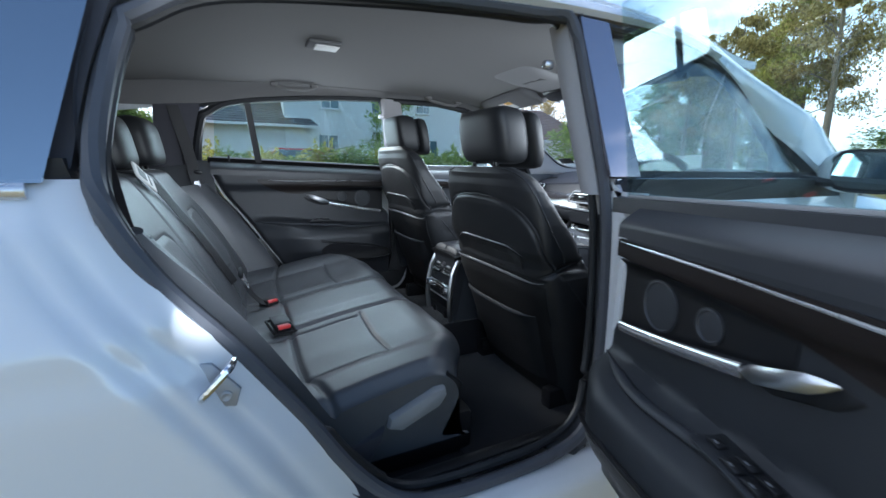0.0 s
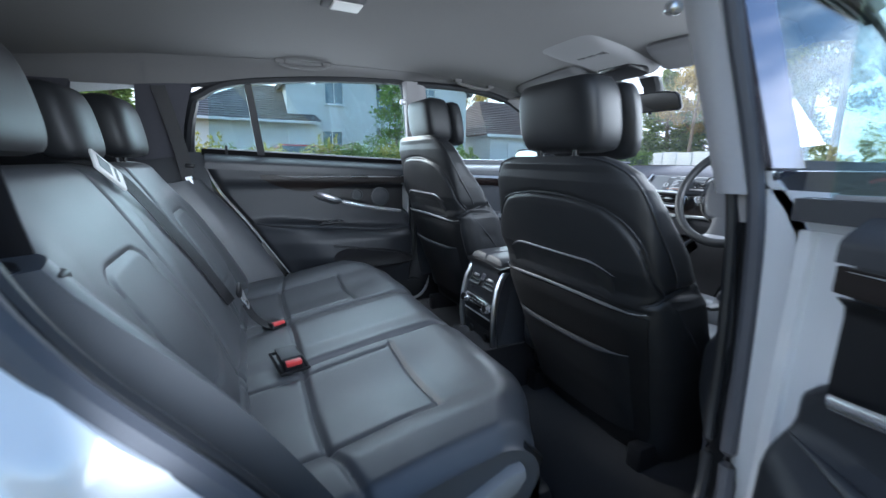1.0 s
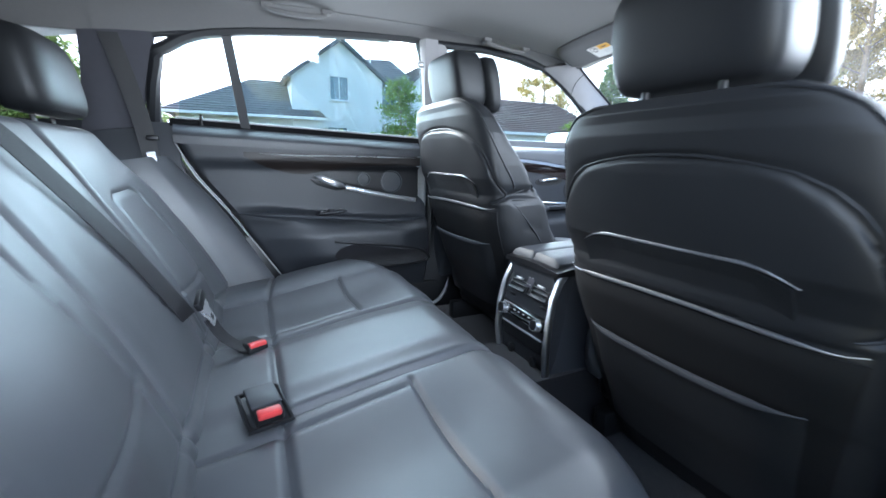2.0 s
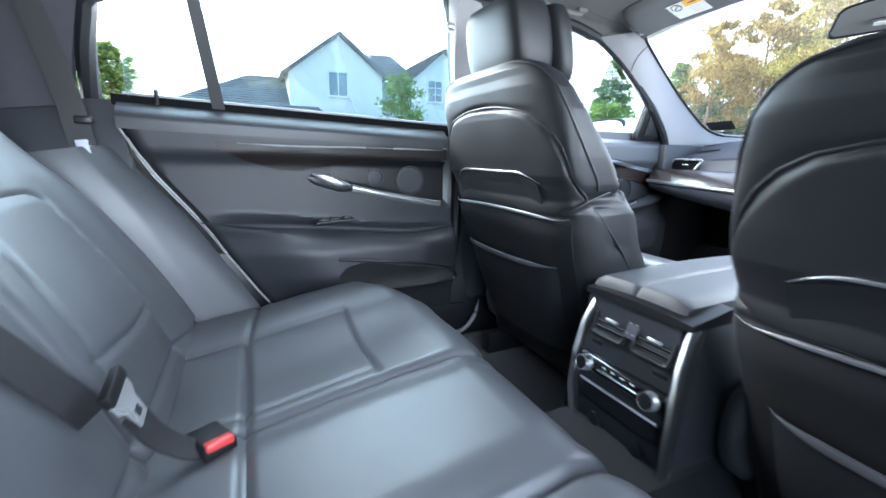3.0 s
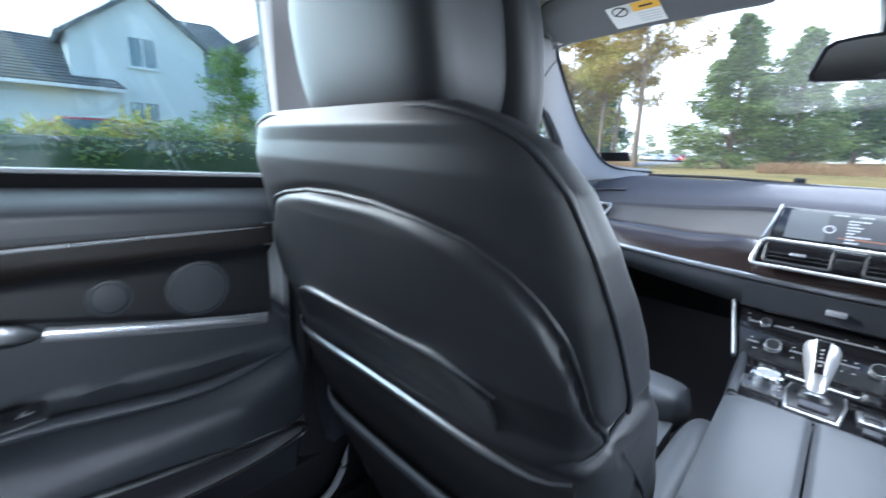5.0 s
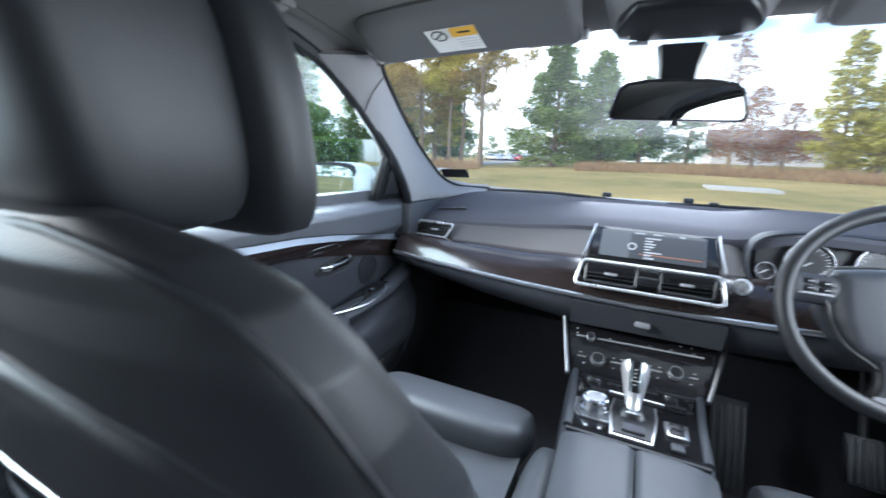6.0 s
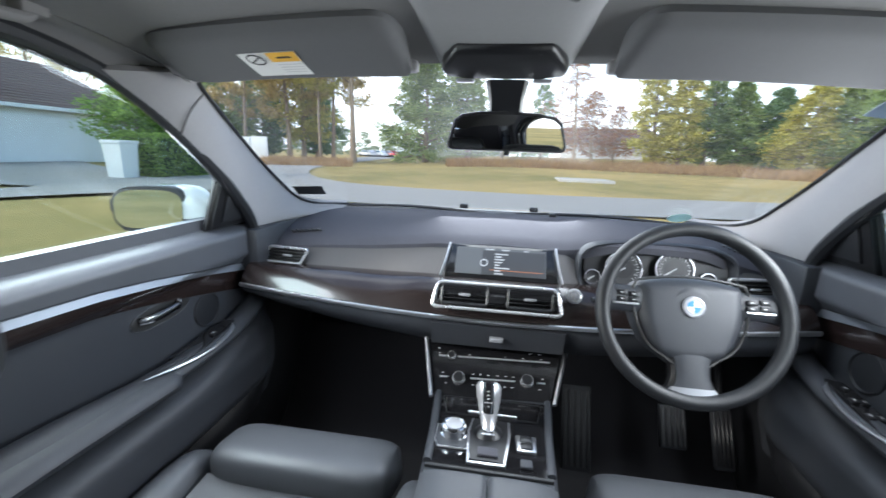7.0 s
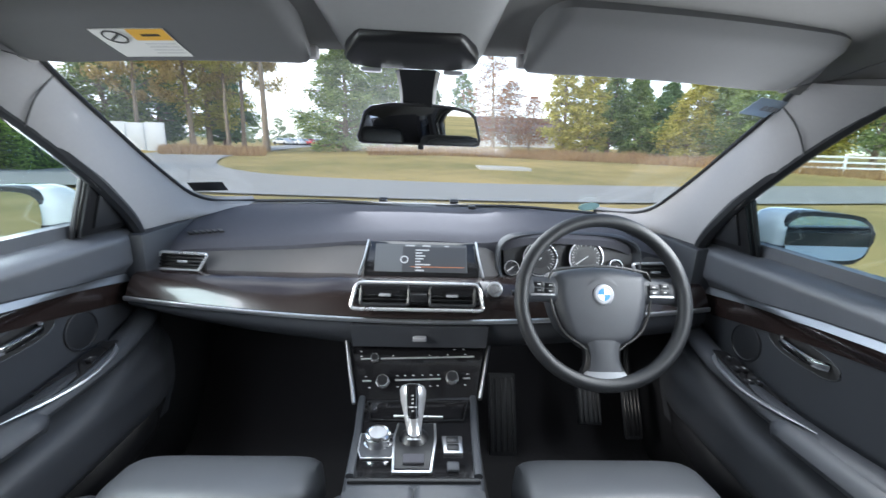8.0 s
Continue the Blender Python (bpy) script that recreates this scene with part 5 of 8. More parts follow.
low_face = lambda u, v: low_spoke(u * 0.94, 0.10 + 0.80 * v) + (wheel_m.to_3x3() @ Vector((0, 0, 0.004)))
part("lower_spoke_pad", patch(low_face, 10, 8, lambda u, v: low_face(u, v) - (wheel_m.to_3x3() @ Vector((0, 0, 0.004)))), SOFT, steer)
part("spoke_foot", patch(lambda u, v: low_spoke(0.80 + 0.16 * u, 0.06 + 0.88 * v) + (wheel_m.to_3x3() @ Vector((0, 0, 0.0065))), 6, 10, lambda u, v: low_spoke(0.80 + 0.16 * u, 0.06 + 0.88 * v)), SILVER, steer)
part("column", loft([[wheel_m @ Vector((r * math.cos(a), r * 0.85 * math.sin(a), z)) for a in (2 * math.pi * k / 24 for k in range(24))] for r, z in ((0.05, -0.01), (0.075, -0.04), (0.08, -0.16), (0.07, -0.27))]), HARD, steer)
for s in (1, -1):
    part("stalk", tube(spline([wheel_m @ Vector((s * 0.06, 0.0, -0.035)), wheel_m @ Vector((s * 0.12, 0.01, -0.03)), wheel_m @ Vector((s * 0.185, 0.015, -0.022))], 5), 0.009, 8, ry=0.006), HARD, steer)

# ---- pedals ----
for nm, x, y, w, z, h in (("accelerator_pedal", 2.38, -0.655, 0.055, 0.50, 0.17), ("brake_pedal", 2.38, -0.515, 0.075, 0.52, 0.12), ("footrest", 2.50, -0.275, 0.095, 0.395, 0.27)):
    pm = Matrix.Translation((x, y, z)) @ Matrix.Rotation(radians(30), 4, "Y")
    pd = thing(nm, "black ribbed %s in the driver footwell" % nm.replace("_", " "), "pedal")
    part("pad", rbox(-0.008, 0.008, -w / 2, w / 2, -h / 2, h / 2, 0.006, 2, pm), RUBBER, pd)
    for i in range(5):
        yy = -w / 2 + w * (i + 0.5) / 5
        part("rib", rbox(-0.013, -0.006, yy - w * 0.06, yy + w * 0.06, -h * 0.44, h * 0.44, 0.002, 1, pm), HARD, pd)
    part("arm", tube([pm @ Vector((0.005, 0, h / 2 - 0.02)), (x + 0.10, y, z + 0.20), (x + 0.2, y, z + 0.30)] if nm != "footrest" else [pm @ Vector((0.008, 0, 0)), (x + 0.12, y, z - 0.10)], 0.010, 8), HARD, pd)


# ---- centre console between the front seats ----
cons = thing("centre_console", "black centre console with armrest and silver edges", "console")


def cons_z(x):
    return lerp_table([(1.34, 0.715), (1.82, 0.735), (1.85, 0.733), (2.12, 0.705)], x)


def cons_hw(x):
    return lerp_table([(1.34, 0.100), (1.82, 0.118), (2.0, 0.128), (2.12, 0.140)], x)


body_rings = []
for i in range(41):
    x = 1.345 + 0.80 * i / 40
    z, h = cons_z(x), cons_hw(x)
    body_rings.append([Vector((x, YC + yy * h, zz)) for yy, zz in ((-1.25, 0.36), (-1.12, 0.5), (-1.04, z - 0.05), (-1.0, z - 0.008), (-0.94, z), (0, z), (0.94, z), (1.0, z - 0.008), (1.04, z - 0.05), (1.12, 0.5), (1.25, 0.36))])
part("body", loft(body_rings), SOFT, cons)
part("gear_panel", patch(lambda u, v: Vector((1.855 + 0.262 * u, YC + (2 * v - 1) * (cons_hw(1.855 + 0.262 * u) - 0.018), cons_z(1.855 + 0.262 * u) + 0.004)), 10, 8,
                         lambda u, v: Vector((1.855 + 0.262 * u, YC + (2 * v - 1) * (cons_hw(1.855 + 0.262 * u) - 0.018), cons_z(1.855 + 0.262 * u) - 0.01))), PIANO, cons, "gloss black gear panel")
part("panel_edge", tube([(1.850, YC + (2 * k / 12 - 1) * 0.112, cons_z(1.85) + 0.002) for k in range(13)], 0.005, 8, ry=0.004), HARD, cons)
for s in (1, -1):
    part("side_edge", tube([(x, YC + s * (cons_hw(x) - 0.010), cons_z(x) + 0.003) for x in np.linspace(1.86, 2.13, 12)], 0.008, 8, ry=0.006), SOFT, cons)
# tray lid in front of the selector
part("tray_lid", patch(lambda u, v: Vector((2.030 + 0.072 * u, YC + (2 * v - 1) * (0.092 + 0.016 * u), cons_z(2.03 + 0.072 * u) + 0.007)), 6, 8, lambda u, v: Vector((2.030 + 0.072 * u, YC + (2 * v - 1) * (0.092 + 0.016 * u), cons_z(2.03 + 0.072 * u) + 0.002))), PIANO, cons)
part("tray_grip", tube([(2.036, YC + 0.05, cons_z(2.036) + 0.010), (2.034, YC - 0.055, cons_z(2.036) + 0.010)], 0.003, 8), SATIN, cons)
part("lid_frame", tube([(2.027, YC + 0.098, 0.722), (2.024, YC, 0.722), (2.027, YC - 0.098, 0.722), (2.10, YC - 0.114, 0.714), (2.106, YC, 0.714), (2.10, YC + 0.114, 0.714)], 0.0018, 6, wrap=True), HARD, cons)

# gear selector
gate = part("gear_gate", outline_prism([(1.862, 0.040), (1.862, -0.030), (1.96, -0.040), (2.012, -0.040), (2.012, 0.040), (1.96, 0.046)], lambda p: Vector((p[0], YC + p[1], cons_z(p[0]) + 0.003)), lambda p: Vector((p[0], YC + p[1], cons_z(p[0]) + 0.010)), 0.002), SATIN, cons, "brushed silver gear gate")
part("gate_inlay", outline_prism([(1.868, 0.036), (1.868, -0.026), (1.955, -0.035), (2.008, -0.035), (2.008, 0.036), (1.955, 0.041)], lambda p: Vector((p[0], YC + p[1], cons_z(p[0]) + 0.006)), lambda p: Vector((p[0], YC + p[1], cons_z(p[0]) + 0.0125)), 0.002), HARD, gate)
part("park_button", rbox(1.878, 1.90, YC - 0.016, YC + 0.022, 0.742, 0.748, 0.002), DASHPAD, gate)
lever = thing("gear_selector", "chrome gear selector lever with black top inlay", "gear lever")
rings = []
base, top = Vector((1.955, YC + 0.004, 0.735)), Vector((2.004, YC + 0.010, 0.822))
ax = (top - base).normalized()
sx = ax.cross(Vector((0, 1, 0))).normalized()
for t, rx, ry in ((0.0, 0.020, 0.020), (0.06, 0.016, 0.016), (0.12, 0.013, 0.014), (0.30, 0.015, 0.017), (0.50, 0.020, 0.021), (0.70, 0.024, 0.025), (0.88, 0.025, 0.026), (0.96, 0.021, 0.022), (1.0, 0.012, 0.013)):
    c = base.lerp(top, t) + sx * -0.006 * math.sin(math.pi * t)
    rings.append([c + sx * rx * math.cos(a) + Vector((0, 1, 0)) * ry * math.sin(a) for a in (2 * math.pi * k / 24 for k in range(24))])
part("grip", loft(rings), BRIGHT, lever)
fc = base.lerp(top, 0.74)
part("inlay", patch(lambda u, v: fc + ax * (0.029 * (2 * u - 1)) + Vector((0, 1, 0)) * ((0.0100 + 0.002 * u) * (2 * v - 1)) + Vector((-0.0260 + 0.004 * (2 * v - 1) ** 2, 0, 0.006)), 6, 6,
                    lambda u, v: fc + ax * (0.029 * (2 * u - 1)) + Vector((0, 1, 0)) * ((0.0100 + 0.002 * u) * (2 * v - 1)) + Vector((-0.012, 0, 0.004))), PIANO, lever, "black inlay with shift pattern")
part("shift_pattern", merge(*[rbox(-0.0006, 0.0006, y - 0.0022, y + 0.0022, z - 0.001, z + 0.001, 0, 1, Matrix.Translation(fc + Vector((-0.0270, 0, 0.006)) + ax * h)) for y, z, h in ((0, 0, 0.014), (0, 0, 0.007), (0.0, 0, 0.0), (0.0, 0, -0.007), (-0.006, 0, -0.007), (0.005, 0, -0.007), (0, 0, -0.014))]), PRINT, lever, smooth=False)
part("boot", lathe([(0.030, 0), (0.028, 0.006), (0.019, 0.012), (0.015, 0.016)], Matrix.Translation((1.957, YC + 0.004, cons_z(1.957) + 0.009)), 24), HARD, lever)

# rotary controller and switches
ctl = part("rotary_controller", lathe([(0.030, 0), (0.030, 0.004), (0.026, 0.006), (0.023, 0.007), (0.023, 0.016), (0.0245, 0.020), (0.024, 0.027), (0.020, 0.029), (0.017, 0.027), (0.001, 0.027)], Matrix.Translation((1.946, YC + 0.072, cons_z(1.946) + 0.004)), 32), CHROME, cons, "chrome rotary controller knob")
part("controller_cap", lathe([(0.0165, 0.026), (0.0165, 0.0285), (0.001, 0.0295)], Matrix.Translation((1.946, YC + 0.072, cons_z(1.946) + 0.004)), 28), SILVER, ctl)
part("controller_edge", tube([(x, YC + y, cons_z(x) + 0.0055) for x, y in ((1.904, 0.045), (1.904, 0.099), (1.925, 0.107), (1.976, 0.109), (1.976, 0.037), (1.925, 0.037))], 0.0022, 6, wrap=True), SATIN, cons)
part("controller_keys", outline_prism([(1.905, 0.046), (1.905, 0.098), (1.925, 0.106), (1.975, 0.108), (1.975, 0.038), (1.925, 0.038)], lambda p: Vector((p[0], YC + p[1], cons_z(p[0]) + 0.003)), lambda p: Vector((p[0], YC + p[1], cons_z(p[0]) + 0.009)), 0.002), SOFT, cons)
sw = part("drive_switch", outline_prism([(1.915, -0.052), (1.915, -0.088), (1.968, -0.090), (1.968, -0.050)], lambda p: Vector((p[0], YC + p[1], cons_z(p[0]) + 0.003)), lambda p: Vector((p[0], YC + p[1], cons_z(p[0]) + 0.010)), 0.002), SATIN, cons)
for x in (1.930, 1.953):
    part("rocker", rbox(x - 0.009, x + 0.009, YC - 0.082, YC - 0.058, cons_z(x) + 0.008, cons_z(x) + 0.013, 0.003), HARD, sw)
part("small_switch", rbox(1.868, 1.889, YC - 0.078, YC - 0.056, 0.735, 0.742, 0.003), SOFT, cons)

# armrest: two padded lids
arm = thing("armrest", "black leather centre armrest with two padded lids", "armrest")
for s in (1, -1):
    def lid(u, v, s=s):
        x = 1.352 + 0.478 * u
        y = YC + s * (0.0015 + (cons_hw(x) * 0.98 - 0.0015) * v)
        z = 0.757 + 0.006 * math.sin(math.pi * u) - 0.014 * v ** 6 - 0.006 * (1 - v) ** 30
        e = min(u, 1 - u)
        z -= 0.016 * max(0, 1 - e / 0.03) ** 2
        return Vector((x, y, z))
    part("lid", patch(lid, 50, 24, lambda u, v: Vector((1.352 + 0.478 * u, YC + s * (0.0015 + (cons_hw(1.352 + 0.478 * u) * 0.98 - 0.0015) * v), 0.712))), ARM_LEATHER, arm)

# rear face of the console: vents, climate controls, socket flap
rear = thing("rear_climate_panel", "rear console panel with air vents, climate knobs and silver frame", "air vent panel")
RF = [(0.725, 1.385), (0.70, 1.362), (0.66, 1.342), (0.60, 1.330), (0.52, 1.325), (0.44, 1.335), (0.36, 1.35)]


def rface(z, off=0.0):
    return lerp_table(sorted(RF), z) - off


part("panel", patch(lambda u, v: Vector((rface(0.72 - 0.37 * u), YC - 0.012 + (2 * v - 1) * (0.098 + 0.010 * math.sin(math.pi * u)), 0.72 - 0.37 * u)), 24, 10,
                    lambda u, v: Vector((1.42, YC - 0.012 + (2 * v - 1) * 0.09, 0.71 - 0.35 * u))), material("graphite_plastic", (0.028, 0.030, 0.035), 0.38, metal=0.2, vary=0.08, scale=60), rear)
part("panel_top", patch(lambda u, v: Vector((1.335 + 0.10 * u, YC - 0.012 + (2 * v - 1) * 0.112, 0.728 + 0.016 * u + 0.006 * (1 - (2 * v - 1) ** 2))), 6, 10, lambda u, v: Vector((1.335 + 0.10 * u, YC - 0.012 + (2 * v - 1) * 0.112, 0.718))), HARD, rear)
for s in (1, -1):
    arc = [Vector((rface(z, 0.004) - 0.004, YC - 0.012 + s * (0.098 + 0.012 * math.sin(math.pi * (0.72 - z) / 0.37)), z)) for z in np.linspace(0.718, 0.37, 18)]
    part("silver_frame", tube(arc, 0.006, 8, ry=0.0125, up=(1, 0, 0)), SATIN, rear)
r_up = Vector((0.45, 0, 0.89))
yc = YC - 0.012
for s in (1, -1):
    vent(rear, (rface(0.672, 0.004), yc + 0.047 * s, 0.674), (0, -1, 0), r_up, 0.074, 0.066, 6, (0.0,), 0.0, HARD)
part("vent_divider", rbox(-0.017, 0.017, -0.013, 0.013, -0.004, 0.007, 0.003, 2, facing((rface(0.672, 0.002), yc, 0.674), (-0.89, 0, 0.45), 90)), DASHPAD, rear)
for dz in (0.010, -0.008):
    for dy in (0.006, -0.006):
        part("divider_mark", rbox(rface(0.674 + dz, 0.0095), rface(0.674 + dz, 0.006), yc + dy - 0.0028, yc + dy + 0.0028, 0.674 + dz - 0.005, 0.674 + dz + 0.005, 0, 1), EDGE_GREY, rear)
ctl_bar = part("control_bar", rbox(rface(0.58, 0.012), 1.36, yc - 0.100, yc + 0.100, 0.562, 0.602, 0.012, 3), PIANO, rear)
knob((rface(0.58, 0.012), yc + 0.074, 0.583), (-0.97, 0, 0.2), 0.017, rear, 0.018)
knob((rface(0.58, 0.012), yc - 0.074, 0.583), (-0.97, 0, 0.2), 0.017, rear, 0.018)
part("control_line", tube([(rface(0.58, 0.013), yc + 0.045, 0.580), (rface(0.58, 0.013), yc - 0.045, 0.580)], 0.0022, 6), CHROME, rear)
for y in (0.030, 0.010, -0.012, -0.034):
    part("key_mark", rbox(rface(0.58, 0.0135), rface(0.58, 0.010), yc + y - 0.004, yc + y + 0.004, 0.589, 0.592, 0, 1), PRINT, rear)
for y in (0.07, -0.07):
    part("vent_wheel", rbox(rface(0.63, 0.003), rface(0.63, -0.004), yc + y - 0.014, yc + y + 0.014, 0.620, 0.628, 0.002), HARD, rear)
part("socket_flap", rbox(rface(0.51, 0.006), 1.36, yc - 0.090, yc + 0.090, 0.50, 0.545, 0.008, 3), HARD, rear)
part("flap_edge", tube([(rface(0.54, 0.008), yc - 0.088, 0.544), (rface(0.54, 0.008), yc + 0.088, 0.544)], 0.003, 6), SILVER, rear)
for y in (0.05, -0.05):
    part("socket_cap", lathe([(0.014, 0), (0.014, 0.006), (0.010, 0.008), (0.001, 0.008)], facing((rface(0.47, 0.002), yc + y, 0.468), (-1, 0, 0)), 20), HARD, rear)


# ---- doors, built about their hinges: a runs from the hinge towards the rear, w inwards from the outer skin ----
def door_panel_w(a, z, length, rear):
    """Depth of the inner face, from the outer skin."""
    belt = 0.125 + 0.030 * sm(1.075, 1.03, z)
    wdt = belt
    wdt -= 0.022 * sm(0.975, 0.945, z) * sm(0.70, 0.76, z)
    shelf = 0.80 - 0.05 * sm(0.1, 0.5, a) if not rear else 0.752 + 0.055 * sm(0.2, 0.85, a)
    bulge = sm(shelf + 0.02, shelf - 0.03, z) * sm(0.52, 0.64, z)
    wdt += 0.075 * bulge * sm(0.0, 0.22, a) * sm(length + 0.05, length - 0.25, a)
    wdt -= 0.035 * sm(0.60, 0.42, z)
    return wdt


def car_door(label, rear, group):
    """A right-hand door, hinge at the origin: runs along -x, inside faces +y."""
    L = 1.0 if rear else 1.07
    d = thing("side_door", label, "car door", group=group)

    def pt(a, w, z):
        # the waistline of the rear doors rises to the rear
        return Vector((-a, w, z + (0.040 * (a - 0.35) * sm(0.90, 1.06, z) if rear else 0)))

    def tail(z):
        """How far back the door reaches at height z (rear doors follow the wheel arch)."""
        return lerp_table([(0.35, 0.60), (0.45, 0.63), (0.53, 0.665), (0.66, 0.745), (0.80, 0.835), (0.93, 0.93), (1.03, 0.985), (1.08, 0.99)], z) if rear else L - 0.02

    def inner(u, v):
        z = 0.42 + 0.65 * v
        a0 = (0.060 + 0.045 * sm(0.80, 0.86, z)) if rear else 0.02
        a = a0 + (tail(z) - 0.01 - a0) * u
        w = door_panel_w(a, z, tail(z), rear)
        e = min(u * L, (1 - u) * L, (v + 0.0) * 0.65)
        w -= 0.05 * max(0, 1 - e / 0.03) ** 2
        top = max(0, (v - 0.95) / 0.05)
        w -= 0.03 * top * top
        return pt(a, w, z)

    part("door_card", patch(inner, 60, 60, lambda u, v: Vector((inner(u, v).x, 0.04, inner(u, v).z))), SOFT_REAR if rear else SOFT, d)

    def outer(u, v):
        z = 0.36 + 0.71 * v
        a = 0.0 + tail(z) * u
        w = lerp_table([(0.2, 0.02), (0.45, -0.035), (0.62, -0.05), (0.80, -0.048), (0.92, -0.015), (1.0, 0.02), (1.08, 0.085)], z)
        return pt(a, w + 0.01, z)

    if rear:
        part("inner_shell", patch(lambda u, v: pt(0.012 + 0.16 * u, 0.086 + 0.012 * math.sin(math.pi * u), 0.44 + 0.60 * v), 6, 8, lambda u, v: pt(0.012 + 0.16 * u, 0.05, 0.44 + 0.60 * v)), WHITE, d)
    part("outer_skin", patch(outer, 24, 24, lambda u, v: outer(u, v) + Vector((0, 0.02, 0))), WHITE, d)
    part("front_edge", patch(lambda u, v: pt(0.0, 0.0 + 0.10 * u, 0.38 + 0.66 * v), 4, 8, lambda u, v: pt(0.02, 0.0 + 0.10 * u, 0.38 + 0.66 * v)), WHITE, d)
    part("rear_edge", patch(lambda u, v: pt(tail(0.38 + 0.66 * v), 0.0 + 0.09 * u, 0.38 + 0.66 * v), 4, 16, lambda u, v: pt(tail(0.38 + 0.66 * v) - 0.02, 0.0 + 0.09 * u, 0.38 + 0.66 * v)), WHITE, d)
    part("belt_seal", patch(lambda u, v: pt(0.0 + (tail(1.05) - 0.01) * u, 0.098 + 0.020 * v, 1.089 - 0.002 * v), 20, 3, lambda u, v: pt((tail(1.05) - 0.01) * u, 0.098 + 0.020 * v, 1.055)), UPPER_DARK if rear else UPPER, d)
    if rear:
        part("glass_channel", tube([pt(a, 0.110, 1.0905) for a in np.linspace(0.05, 0.955, 14)], 0.0028, 8, ry=0.004), EDGE_GREY, d)
    part("belt_chrome", tube([pt(a, 0.078, 1.062) for a in np.linspace(0.0, tail(1.05), 14)], 0.005, 8, ry=0.009), CHROME, d)
    # frameless glass
    if rear:
        lo = [(0.04, 0.10, 1.06), (0.95, 0.10, 1.06)]
        hi = [(a, 0.185, lerp_table(RAIL, 1.40 - a) - 0.005) for a in (0.095, 0.25, 0.45, 0.65, 0.80, 0.925)]
        pane_m = REAR_GLASS
    else:
        lo = [(0.14, 0.095, 1.06), (1.03, 0.10, 1.06)]
        hi = [(0.15, 0.115, 1.10), (0.25, 0.140, 1.185), (0.36, 0.160, 1.275), (0.47, 0.172, 1.35), (0.58, 0.182, 1.405), (0.75, 0.19, 1.432), (1.065, 0.19, 1.432)]
        pane_m = SIDE_GLASS
    la, lb = resample([pt(*p) for p in lo], 30), resample(spline([pt(*p) for p in hi], 6), 30)
    n = Vector((0, 0.004, 0.001))
    g = part("window_glass", patch(lambda u, v: la[round(u * 30)].lerp(lb[round(u * 30)], v), 30, 4, lambda u, v: la[round(u * 30)].lerp(lb[round(u * 30)], v) + n), pane_m, d, "frameless window pane")
    g.visible_shadow = False
    if rear:
        part("division_bar", ribbon([pt(0.735, 0.100, 1.06), pt(0.775, 0.172, 1.372)], [pt(0.765, 0.100, 1.06), pt(0.803, 0.172, 1.368)], (0, 0.016, 0.004), 6, 3, smoothline=False), RUBBER, d)
        part("lock_pin", tube([pt(0.885, 0.120, 1.07), pt(0.885, 0.118, 1.105)], 0.005, 8), HARD, d)
    else:
        # gloss black cover of the middle pillar, drawn in pale metal, and triangular mirror panel
        part("pillar_cover", ribbon([pt(0.975, 0.072, 1.075), pt(1.035, 0.160, 1.438)], [pt(1.075, 0.072, 1.075), pt(1.125, 0.160, 1.438)], (0, 0.010, 0.002), 8, 4, smoothline=False), PILLAR_SHEEN, d)
        tri = part("mirror_triangle", outline_prism([(0.10, 1.06), (0.265, 1.06), (0.255, 1.185), (0.235, 1.19), (0.17, 1.13)], lambda p: pt(p[0], 0.120 + 0.30 * (p[1] - 1.06), p[1]), lambda p: pt(p[0], 0.140 + 0.28 * (p[1] - 1.06), p[1]), 0.004), HARD, d)
        part("tweeter_grille", outline_prism([(0.145, 1.075), (0.235, 1.075), (0.232, 1.15), (0.222, 1.155)], lambda p: pt(p[0], 0.136 + 0.28 * (p[1] - 1.06), p[1]), lambda p: pt(p[0], 0.146 + 0.28 * (p[1] - 1.06), p[1]), 0.003), RUBBER, tri)
        part("seal_post", tube([pt(0.272, 0.125, 1.06), pt(0.262, 0.160, 1.19)], 0.006, 8, ry=0.004), HARD, d)
        # outside mirror
        rings = []
        for i in range(17):
            t = i / 16
            k = max(0.12, (1 - abs(2 * t - 1) ** 4)) ** 0.5
            rings.append([Vector((-0.150 + 0.055 * math.copysign(abs(math.cos(q)) ** 0.6, math.cos(q)) * k + 0.02 * t, 0.052 - 0.236 * t, 1.095 + (0.070 - 0.008 * t) * math.copysign(abs(math.sin(q)) ** 0.65, math.sin(q)) * k)) for q in (2 * math.pi * j / 32 for j in range(32))])
        mir = part("door_mirror", loft(rings), WHITE, d, "white door mirror housing")
        rim_pts = [(p.x, p.y + 0.02 * (p.x + 0.078)) for p in superring(-0.082, 1.096, 0, 0.101, 0.064, 40, 3.4)]
        pane_pts = [(p.x, p.y + 0.02 * (p.x + 0.078)) for p in superring(-0.082, 1.097, 0, 0.089, 0.053, 40, 3.4)]
        part("mirror_frame", outline_prism(rim_pts, lambda p: Vector((-0.175 + 0.22 * (p[0] + 0.08), p[0], p[1])), lambda p: Vector((-0.215 + 0.22 * (p[0] + 0.08), p[0], p[1])), 0.008), RUBBER, mir)
        mg = part("mirror_glass", outline_prism(pane_pts, lambda p: Vector((-0.205 + 0.22 * (p[0] + 0.08), p[0], p[1])), lambda p: Vector((-0.219 + 0.22 * (p[0] + 0.08) + 0.035 * (p[1] - 1.096), p[0], p[1])), 0.0), MIRROR_DOOR, mir)
        part("mirror_foot", tube([(-0.175, 0.09, 1.065), (-0.175, 0.03, 1.06), (-0.175, -0.03, 1.062)], 0.030, 10, ry=0.016), HARD, mir)

